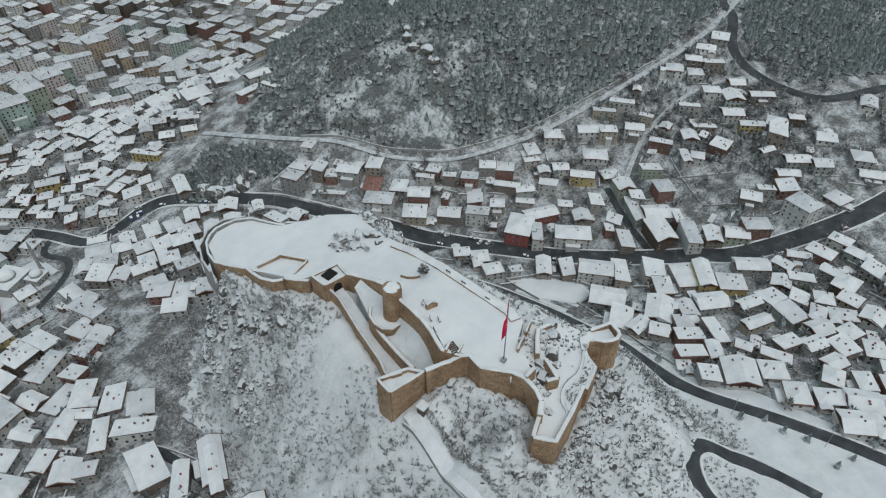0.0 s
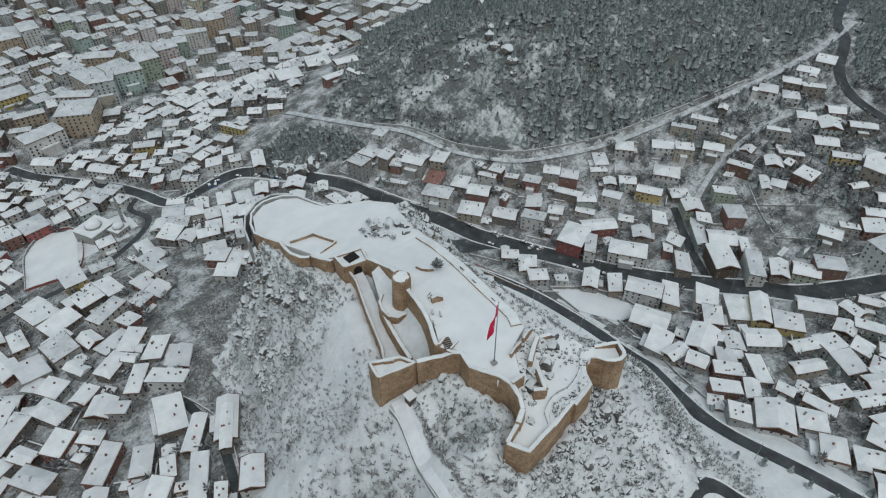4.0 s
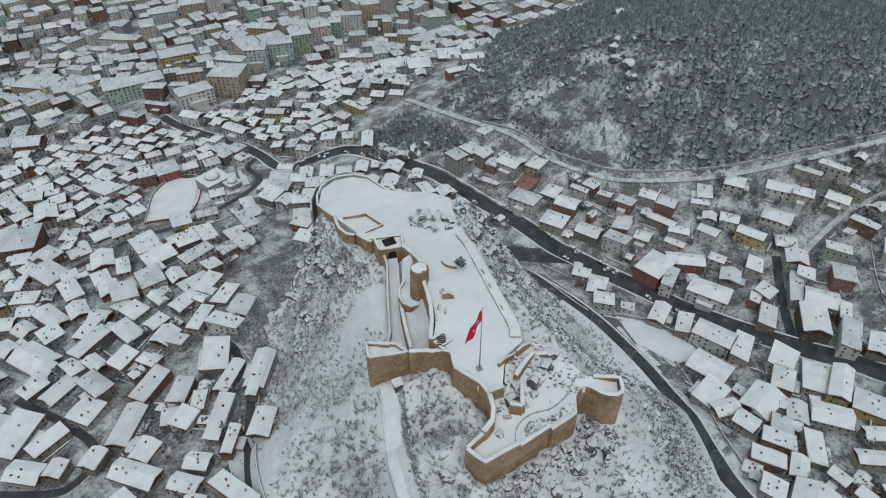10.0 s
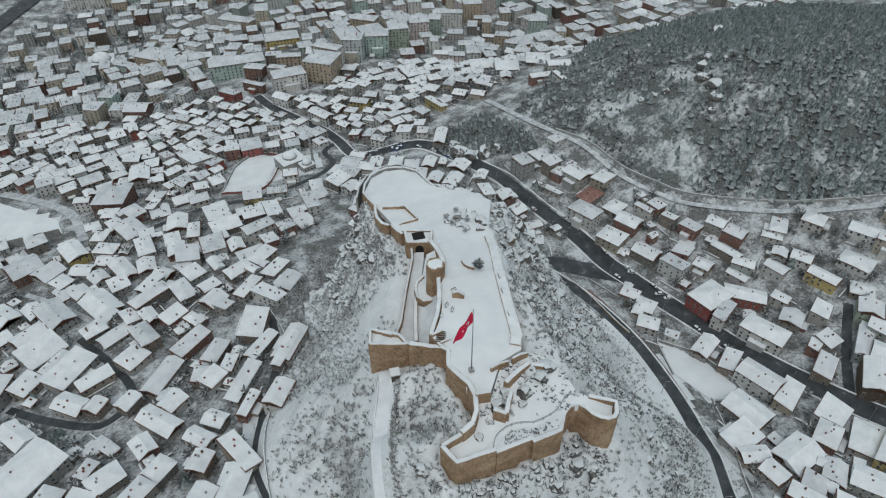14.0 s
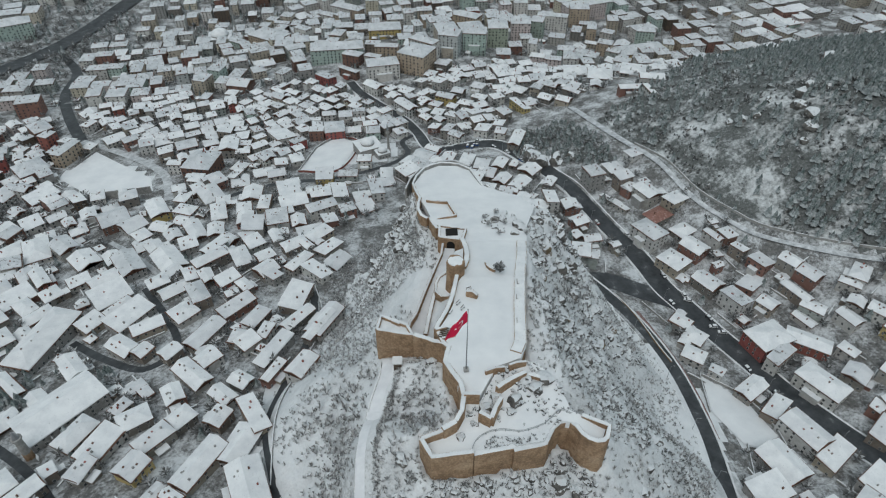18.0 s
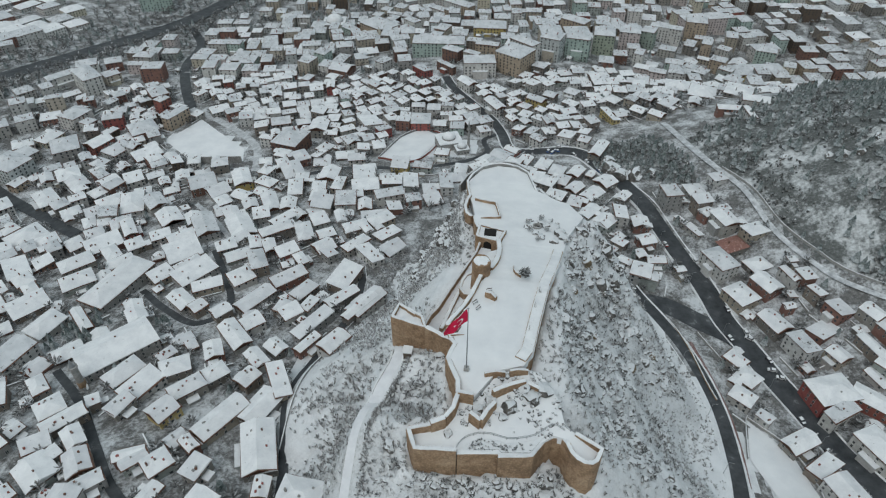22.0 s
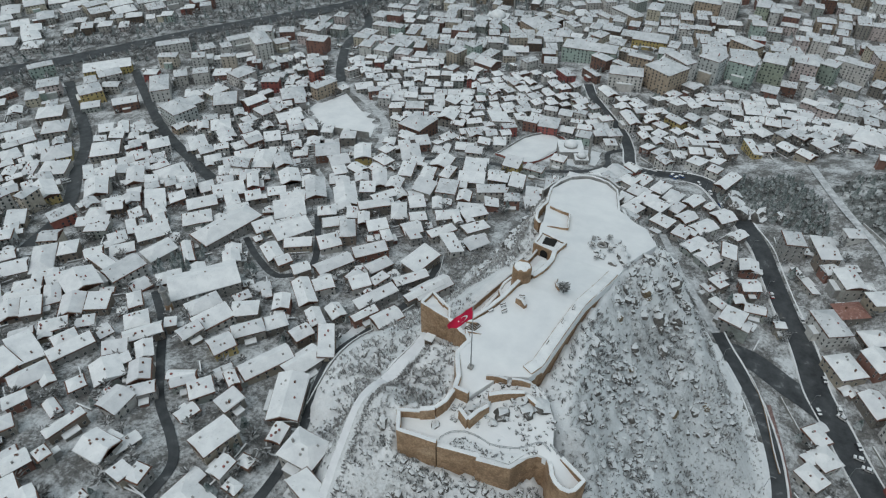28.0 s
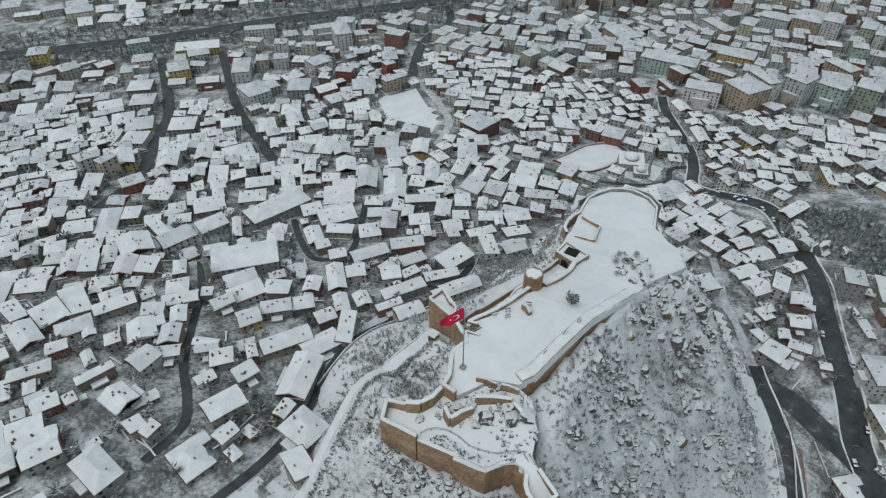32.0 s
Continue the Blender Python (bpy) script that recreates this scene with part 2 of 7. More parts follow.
n.colour(n.ramp(n.island(), (0.0, (0.07, 0.07, 0.068)), (0.5, (0.14, 0.139, 0.136)), (0.8, (0.26, 0.26, 0.26)), (1.0, (0.55, 0.56, 0.57))))
BARK = mat("bark", (0.09, 0.075, 0.06), 0.9)


# ---------------------------------------------------------------- lie of the land
SWELLS = [
    [4, 14, 44, 39, 24, 23, 17],
    [12, 14, 18, 22, 0, 9, 45],
    [-6, 2, 9, 35, -14, 38, 32],
    [3, 7, 1, -10, 29, 61, 21],
    [-1, -5, 10, 20, -15, -26, 0],
    [-8, -15, -20, 1, 1, -10, -1],
    [-1, -3, -9, -7, 0, 0, 0],
]
KNOLLS = [(235, 180, 32), (265, 255, -8), (175, 215, 8), (330, 180, 6), (300, 100, 4)]
# foot of the fortress walls, round the rock
RIM = [
    (-9, -45, 85), (12, -44, 84), (44, -38, 79), (47, -28, 80), (33, -14, 95), (30, 20, 95), (33, 48, 91),
    (47, 70, 85), (30, 92, 81), (17, 108, 79), (2, 106, 79), (-9, 92, 81.5), (-9, 70, 83), (-5, 45, 85),
    (-14, 20, 82), (-23, 4, 81), (-16, -4, 84), (-3, -12, 91), (0, -25, 90), (-11, -33, 86.5),
]
# the spur that carries the footpath, and the wooded heights beyond the eastern road
SPURS = [(-22, -20, 12, 13), (-24, -35, 8, 10), (-25, -47, 5, 9), (640, 20, 85, 140), (640, 260, 70, 150)]


def plain(x, y):
    """The land without the castle rock."""
    z = np.full(np.shape(x), -30.0)
    for j, row in enumerate(SWELLS):
        for i, h in enumerate(row):
            z = z + h * np.exp(-((x - (-450 + 150 * i)) ** 2 + (y - (-150 + 150 * j)) ** 2) / 22500.0)
    for a, b, h in KNOLLS:
        z = z + h * np.exp(-((x - a) ** 2 + (y - b) ** 2) / 4900.0)
    return z


def from_rim(x, y):
    """Distance outside the rim (negative inside) and the rim's height there."""
    best, inside, total, share = np.full(np.shape(x), 1e9), np.zeros(np.shape(x), bool), 0, 0
    for (ax, ay, az), (bx, by, bz) in zip(RIM, RIM[1:] + RIM[:1]):
        dx, dy = bx - ax, by - ay
        t = np.clip(((x - ax) * dx + (y - ay) * dy) / (dx * dx + dy * dy), 0, 1)
        d = np.hypot(x - ax - t * dx, y - ay - t * dy)
        q = 1 / (d + 2) ** 3
        total, share = total + q * (az + t * (bz - az)), share + q
        best = np.minimum(best, d)
        inside ^= ((ay > y) != (by > y)) & (x < dx * (y - ay) / (dy or 1e-9) + ax)
    return np.where(inside, -best, best), total / share


def reach(x, y):
    """How far the castle rock's slope runs out."""
    return np.interp(x, [-40, 0, 30, 60], [45, 48, 58, 62]) + np.interp(y, [-50, -20], [-14, 0]) + np.interp(y, [40, 70, 100], [0, -16, -22])


def land(x, y):
    x, y = np.asarray(x, float), np.asarray(y, float)
    b = plain(x, y)
    d, z = from_rim(x, y)
    f = np.where(d < 0, 1, np.clip(1 - d / reach(x, y), 0, 1)) ** np.interp(y, [-40, 0], [1.3, 1.1])
    g = b + (z - b) * f
    for a, c, h, q in SPURS:
        g = g + h * np.exp(-((x - a) ** 2 + (y - c) ** 2) / (q * q))
    return g


# floors within the fortress
COURT = [
    (4, -27), (1, -18.6), (-0.3, -15), (1.2, -10), (-2, -4), (1, 1), (3.4, 7), (4.5, 15), (7, 20), (9, 28), (9.5, 38), (10, 45), (11, 53), (4, 57),
    (-0.5, 60), (-1.8, 67), (-3.6, 76), (-5.8, 84), (-8, 99), (-3, 111), (4, 115), (12, 114), (17.5, 110), (22, 95), (29, 88), (35, 84), (40.5, 73), (34, 55),
    (31, 35), (27.5, 19), (25.3, 4), (23.5, -10), (21, -15.5), (14, -18), (8, -27),
]
SOUTH = [
    (4.5, -27), (8.5, -27), (14, -18.5), (21, -16), (26, -17), (31, -23), (33, -29), (36, -31), (42, -34.3), (40.3, -37.6), (36, -36.5), (33, -32.6),
    (30, -32.4), (25.4, -36.5), (24.6, -38), (17, -39.5), (5.6, -40.7), (-5, -42), (-7.4, -37.2), (-2, -35.5), (1.8, -33),
]
RAMP = [(-14, 4), (-10, 12.5), (-8.2, 16), (-3.4, 30), (1.7, 43), (2.8, 47), (6.5, 46.5), (5.3, 42), (1.5, 31), (-2.6, 18), (-5.6, 6), (-9, 0)]
MOAT = [(-5.4, 4), (-2.4, 18), (1.7, 30), (6, 40), (9, 40), (8, 28), (4, 17), (3, 8), (0.6, 1.5), (-3, -4), (-8, -1)]

STEP, X0, Y0 = 2.5, -900.0, -250.0
RX, RY = np.meshgrid(np.arange(X0, 700, STEP), np.arange(Y0, 900, STEP))
LAND_MAP = land(RX, RY)
RIM_MAP = from_rim(RX, RY)[0]
REACH_MAP = reach(RX, RY)


def look_up(table, x, y):
    """A value of a map at a place, between its four neighbours."""
    u, v = (x - X0) / STEP, (y - Y0) / STEP
    i, j = min(max(int(u), 0), table.shape[1] - 2), min(max(int(v), 0), table.shape[0] - 2)
    u, v = u - i, v - j
    return float((table[j, i] * (1 - u) + table[j, i + 1] * u) * (1 - v) + (table[j + 1, i] * (1 - u) + table[j + 1, i + 1] * u) * v)


def ground_z(x, y):
    return look_up(LAND_MAP, x, y)


def inside_of(x, y, ring):
    hit = np.zeros(np.shape(x), bool)
    for (ax, ay), (bx, by) in zip(ring, ring[1:] + ring[:1]):
        hit ^= ((ay > y) != (by > y)) & (x < (bx - ax) * (y - ay) / ((by - ay) or 1e-9) + ax)
    return hit


def off_line(x, y, line):
    best = np.full(np.shape(x), 1e9)
    for (ax, ay), (bx, by) in zip(line, line[1:]):
        dx, dy = bx - ax, by - ay
        t = np.clip(((x - ax) * dx + (y - ay) * dy) / (dx * dx + dy * dy), 0, 1)
        best = np.minimum(best, np.hypot(x - ax - t * dx, y - ay - t * dy))
    return best


# ---------------------------------------------------------------- mesh helpers
def mesh_of(name, verts, faces, *mats, slots=None, smooth=False):
    me = bpy.data.meshes.new(name)
    me.from_pydata(verts, [], faces)
    for m in mats:
        me.materials.append(m)
    if slots is not None:
        me.polygons.foreach_set("material_index", slots)
    if smooth:
        me.polygons.foreach_set("use_smooth", [True] * len(me.polygons))
    me.update()
    return me


def part(name, me, parent=None, label=""):
    ob = new(name, me)
    if parent is not None:
        ob.parent = parent
    return tagged(ob, label) if label else ob


def from_bm(name, bm, *mats, smooth=False):
    me = bpy.data.meshes.new(name)
    bmesh.ops.recalc_face_normals(bm, faces=bm.faces)
    bm.to_mesh(me)
    bm.free()
    for m in mats:
        me.materials.append(m)
    if smooth:
        me.polygons.foreach_set("use_smooth", [True] * len(me.polygons))
    return me


BOX = [(0, 3, 2, 1), (4, 5, 6, 7), (0, 1, 5, 4), (1, 2, 6, 5), (2, 3, 7, 6), (3, 0, 4, 7)]


def box_verts(x0, y0, z0, x1, y1, z1):
    return [(x0, y0, z0), (x1, y0, z0), (x1, y1, z0), (x0, y1, z0), (x0, y0, z1), (x1, y0, z1), (x1, y1, z1), (x0, y1, z1)]


class Heap:
    """Gathers the faces of one mesh."""

    def __init__(self):
        self.v, self.f, self.s = [], [], []

    def put(self, verts, faces, slot=0):
        k = len(self.v)
        self.v += verts
        self.f += [tuple(i + k for i in f) for f in faces]
        self.s += [slot] * len(faces)

    def box(self, *c, slot=0):
        self.put(box_verts(*c), BOX, slot)

    def mesh(self, name, *mats, smooth=False):
        return mesh_of(name, self.v, self.f, *mats, slots=self.s, smooth=smooth)


# ---------------------------------------------------------------- ground
CASTLE_ROAD = [(76, 120), (81, 112), (89, 101), (98, 86), (105, 68), (109, 50), (110, 32), (109, 10), (105, -12), (97, -38), (92, -62), (96, -94), (100, -126), (104, -170)]
CASTLE_LANE = [(-57, 90), (-55, 60), (-61, 30), (-63, 4), (-57, -18), (-52, -36), (-49, -56), (-51, -82)]
FOOTPATH = [(-16.6, -2.5), (-17.6, -6), (-19.2, -11), (-20.8, -16), (-22, -21), (-23.2, -26), (-23.8, -31), (-24.2, -36), (-24.5, -43), (-25, -52), (-27, -62), (-32, -75), (-40, -95)]


def spaced(lo, hi, a, b, near, far):
    """Coordinates from lo to hi, near apart between a and b, growing to far outside."""
    out, step = list(np.arange(a, b, near)), near
    while out[-1] < hi:
        step = min(step * 1.06, far)
        out.append(out[-1] + step)
    step = near
    while out[0] > lo:
        step = min(step * 1.06, far)
        out.insert(0, out[0] - step)
    return np.array(out)


gx = spaced(-1500, 1500, -75, 125, 1.5, 11)
gy = spaced(-900, 1700, -85, 150, 1.5, 11)
GX, GY = np.meshgrid(gx, gy)
GZ = land(GX, GY)
rim_d, _ = from_rim(GX, GY)
footprint = inside_of(GX, GY, COURT) | inside_of(GX, GY, SOUTH) | inside_of(GX, GY, RAMP) | inside_of(GX, GY, MOAT)
slope_zone = np.clip(1 - np.abs(rim_d - 20) / 42, 0, 1) * ~footprint
for line in (CASTLE_ROAD, CASTLE_LANE, FOOTPATH):
    slope_zone = slope_zone * np.clip((off_line(GX, GY, line) - 4) / 6, 0, 1)
rough_z = np.array([noise.fractal((x * 0.085, y * 0.085, 3.1), 0.9, 2.1, 5) if s > 0 else 0.0 for x, y, s in zip(GX.ravel(), GY.ravel(), slope_zone.ravel())]).reshape(GX.shape)
ridge_z = np.array([abs(noise.noise((x * 0.16, y * 0.16, 9.0))) if s > 0 else 0.0 for x, y, s in zip(GX.ravel(), GY.ravel(), slope_zone.ravel())]).reshape(GX.shape)
craggy = np.clip((GX - 26) / 12, 0, 1) * np.clip((GY + 30) / 15, 0, 1) + 0.55 * np.clip((4 - GX) / 8, 0, 1) * np.clip((GY - 52) / 12, 0, 1)
sharp_z = np.array([abs(noise.noise((x * 0.3, y * 0.3, 21.0))) if s > 0 and c > 0 else 0.0 for x, y, s, c in zip(GX.ravel(), GY.ravel(), slope_zone.ravel(), craggy.ravel())]).reshape(GX.shape)
GZ = GZ + slope_zone * (rough_z * 1.7 - ridge_z * 3.0 + craggy * (1.4 - sharp_z * 4.0 - ridge_z * 2.0))
GZ = np.where(footprint & (rim_d < -1.5), GZ - 3.0, GZ)
nx, ny = len(gx), len(gy)
verts = np.stack([GX, GY, GZ], -1).reshape(-1, 3).tolist()
faces = [(j * nx + i, j * nx + i + 1, (j + 1) * nx + i + 1, (j + 1) * nx + i) for j in range(ny - 1) for i in range(nx - 1)]
ground = tagged(new("ground", mesh_of("ground", verts, faces, GROUND, YARD, BRUSH, smooth=True)), "snow-covered hilly ground with grass and soil showing through", "ground", kind="structure")


# ---------------------------------------------------------------- roads
def smooth_line(pts, step=3.0):
    """Catmull-Rom through the points, about a step apart."""
    p = [Vector((*q[:2], 0)) for q in pts]
    p = [2 * p[0] - p[1]] + p + [2 * p[-1] - p[-2]]
    out = []
    for a, b, c, d in zip(p, p[1:], p[2:], p[3:]):
        n = max(2, int((c - b).length / step))
        for k in range(n):
            t = k / n
            out.append(0.5 * ((2 * b) + (c - a) * t + (2 * a - 5 * b + 4 * c - d) * t * t + (3 * b - a - 3 * c + d) * t**3))
    return [(v.x, v.y) for v in out + [p[-2]]]


ROADS = []


def road(name, pts, width, material, label, lift=0.22, kerb=True):
    line = smooth_line(pts)
    ROADS.append((line, width / 2))
    rows = []
    for k, (x, y) in enumerate(line):
        ax, ay = line[max(k - 1, 0)]
        bx, by = line[min(k + 1, len(line) - 1)]
        l = math.hypot(bx - ax, by - ay) or 1
        rows.append((x, y, -(by - ay) / l, (bx - ax) / l))
    r = np.array(rows)
    across = np.linspace(-0.5, 0.5, 7) * width
    X = r[:, :1] + r[:, 2:3] * across
    Y = r[:, 1:2] + r[:, 3:4] * across
    Z = land(X, Y)
    lift = lift + np.clip((np.abs(X) + np.abs(Y) - 250) / 400, 0, 1) * 0.8
    Z = 0.35 * Z + 0.65 * Z.mean(1, keepdims=True) + lift
    h = Heap()
    m = len(across)
    h.put(np.stack([X, Y, Z], -1).reshape(-1, 3).tolist(), [(j * m + i, j * m + i + 1, (j + 1) * m + i + 1, (j + 1) * m + i) for j in range(len(line) - 1) for i in range(m - 1)])
    ob = tagged(new(name, h.mesh(name, material)), label, "road", kind="structure")
    if kerb:
        for side in (0, m - 1):
            b = Heap()
            s = -1 if side == 0 else 1
            vs = []
            for j in range(len(line)):
                x, y, z = X[j, side], Y[j, side], Z[j, side]
                ox, oy = r[j, 2] * s, r[j, 3] * s
                w = 0.45 + 0.35 * noise.noise((x * 0.2, y * 0.2, 0))
                vs += [(x - ox * 0.3, y - oy * 0.3, z - 0.1), (x, y, z + 0.35), (x + ox * w, y + oy * w, z + 0.38), (x + ox * (w + 0.6), y + oy * (w + 0.6), z - 0.9)]
            b.put(vs, [(j * 4 + i, j * 4 + i + 1, j * 4 + i + 5, j * 4 + i + 4) for j in range(len(line) - 1) for i in range(3)])
            part("snowy_kerb", b.mesh("snowy_kerb", SNOW), ob, "kerb under a bank of cleared snow")
    return ob


ASPH = "wet dark asphalt road cleared of snow"
road("road_main", [(20, 262), (50, 262), (70, 232), (83, 209), (91, 194), (97, 176), (105, 155), (112, 140), (118, 124), (123, 108), (131, 93), (139, 77), (149, 58), (157, 40), (167, 22), (177, 5), (187, -11), (197, -26), (209, -45), (248, -74), (290, -96), (360, -120)], 11.8, ASPHALT, ASPH)
road("road_castle", CASTLE_ROAD, 8.4, ASPHALT, ASPH)
RED_PAVING = mat("red_paving", (0.19, 0.11, 0.1), 0.8)
n = Nodes(RED_PAVING)
n.colour(n.ramp(n.noise(0.9, 5), (0.35, (0.15, 0.09, 0.085)), (0.6, (0.24, 0.16, 0.15)), (0.75, (0.6, 0.6, 0.61))))
road("pavement_castle_road", [(103.5, 90), (110, 69), (114, 50), (115, 32), (114, 12)], 1.7, RED_PAVING, "reddish paved footway beside the castle road", lift=0.4, kerb=False)
road("road_junction", [(134, 88), (127, 97), (118, 102), (110, 105), (102, 109), (94, 112), (86, 112), (80, 110)], 12.0, ASPHALT, "wide wet asphalt junction of the castle road and the main road", lift=0.26, kerb=False)
road("lane_apex", [(81, 112), (71, 128), (61, 142), (53, 152), (46, 168), (38, 184)], 4.2, SLUSH, "narrow snowy lane below the castle rock", kerb=False)
road("road_square", [(20, 262), (4, 268), (-4, 296), (-14, 321), (-30, 345), (-51, 374), (-62, 396)], 8.0, ASPHALT, ASPH)
road("road_hairpin", [(44, -100), (40, -80), (48, -70), (60, -73), (66, -85), (66, -110)], 6.0, ASPHALT, ASPH)
road("track_forest", [(112, 300), (122, 258), (132, 227), (144, 198), (154, 165), (168, 142), (184, 125), (222, 101), (266, 83), (325, 63), (384, 51), (440, 50)], 4.5, SLUSH, "snow-covered track along the foot of the wood", kerb=False)
road("road_lot", [(-268, 318), (-240, 302), (-206, 278), (-186, 258), (-176, 236), (-170, 218)], 6.0, SLUSH, "curving street with slush and wheel tracks", kerb=False)
road("street_mosque", [(-4, 296), (-16, 284), (-12, 262), (-22, 246), (-44, 232), (-66, 226), (-100, 226), (-130, 214)], 4.0, ASPHALT, "wet street round the mosque", kerb=False)
road("lane_school", [(-132, 97), (-140, 118), (-168, 150), (-190, 170)], 3.0, SLUSH, "narrow snowy lane between houses", kerb=False)
road("road_east", [(520, 90), (470, 72), (431, 59), (413, 44), (378, 30), (362, 12), (357, -16), (365, -43), (404, -70), (450, -100)], 7.0, ASPHALT, "snowy road over the eastern slope", kerb=False)
road("lane_east", [(226, 33), (243, 38), (270, 42), (303, 38), (330, 28), (352, 10)], 3.2, SLUSH, "narrow snowy lane between houses", kerb=False)
road("street_west", [(-510, 225), (-402, 153), (-355, 108), (-305, 62), (-280, 20)], 9.0, ASPHALT, ASPH, kerb=False)
road("street_northwest", [(-470, 268), (-358, 190), (-286, 151), (-250, 132)], 8.0, ASPHALT, ASPH, kerb=False)
road("boulevard", [(-720, 60), (-650, 136), (-600, 198), (-550, 260), (-500, 337), (-455, 424), (-411, 546), (-370, 690), (-330, 800)], 22.0, ASPHALT, "wide asphalt boulevard with slush", kerb=False)
road("street_valley", [(-268, 318), (-300, 370), (-330, 430), (-350, 500), (-390, 560)], 9.0, ASPHALT, ASPH, kerb=False)
road("alley_west", [(-148, 112), (-124, 79), (-114, 58), (-124, 46), (-146, 57), (-168, 73)], 3.5, ASPHALT, "narrow wet alley between houses", kerb=False)
road("alley_southwest", [(-170, 12), (-145, -6), (-123, -27), (-107, -42), (-90, -53), (-81, -62), (-79, -78)], 3.5, ASPHALT, "narrow wet alley between houses", kerb=False)
road("lane_lower", [(110, 2), (113, -20), (115, -34), (119, -46), (130, -60)], 3.0, SLUSH, "narrow snowy lane between houses", kerb=False)
road("street_cross_east", [(222, 42), (202, 17), (187, -3)], 4.5, ASPHALT, "wet side street between houses", kerb=False)
road("lane_castle", CASTLE_LANE, 3.5, ASPHALT, "narrow wet lane below the castle rock", kerb=False)
road("castle_footpath", FOOTPATH, 4.4, PAVING, "snow-covered footpath up to the castle gate", lift=0.5, kerb=False)


# ---------------------------------------------------------------- the fortress
def floor_z(y):
    return np.interp(y, [-42, -36, -32, -27, -20, -15, 0, 19, 27, 36, 46, 57, 66, 76, 84, 99, 112], [93.4, 94, 95.5, 97.6, 99.2, 100, 100, 99.2, 97.6, 95, 92, 90, 88, 86, 84.5, 81, 80])


def terrace(name, ring, level, label, skirt=3.0, material=DRIFT):
    """A snow-covered floor within a ring, following a height along y, with a skirt below its edge."""
    bm = bmesh.new()
    bm.faces.new([bm.verts.new((x, y, 0)) for x, y in ring])
    for y in np.arange(-44, 120, 3.0):
        bmesh.ops.bisect_plane(bm, geom=bm.verts[:] + bm.edges[:] + bm.faces[:], plane_co=(0, y, 0), plane_no=(0, 1, 0))
    for x in np.arange(-20, 50, 5.0):
        bmesh.ops.bisect_plane(bm, geom=bm.verts[:] + bm.edges[:] + bm.faces[:], plane_co=(x, 0, 0), plane_no=(1, 0, 0))
    for v in bm.verts:
        v.co.z = level(v.co.x, v.co.y) + 0.25 * noise.noise(v.co * 0.15)
    edge = [e for e in bm.edges if e.is_boundary]
    drop = bmesh.ops.extrude_edge_only(bm, edges=edge)
    for v in drop["geom"]:
        if isinstance(v, bmesh.types.BMVert):
            v.co.z -= skirt
    return tagged(new(name, from_bm(name, bm, material)), label, "courtyard", kind="structure")


terrace("courtyard", COURT, lambda x, y: float(floor_z(y)), "wide castle courtyard under smooth untouched snow")

def south_level(x, y):
    return float(np.interp(y, [-42, -37, -33, -27, -20, -16], [92.6, 93.0, 94.0, 96.2, 98.2, 99.4])) - max(0.0, x - 22) * 0.12


terrace("south_terrace", SOUTH, south_level, "snowy lower terrace of the castle with rocks and ruins")
terrace("gate_ramp", RAMP, lambda x, y: float(np.interp(y, [0, 12, 30, 44], [83.2, 84, 86, 88.2])), "sloping ramp to the gate under thin trodden snow", 3, PAVING)
terrace("dry_moat", MOAT, lambda x, y: float(np.interp(y, [0, 12, 30, 44], [86.5, 88, 89.5, 91])) + min(6.5, max(0.0, x - float(np.interp(y, [5, 30], [-5, 2])))) * float(np.interp(y, [-2, 8, 34], [0.5, 1.05, 0.5])), "scrubby dry moat rising to the courtyard wall", 3, GROUND)


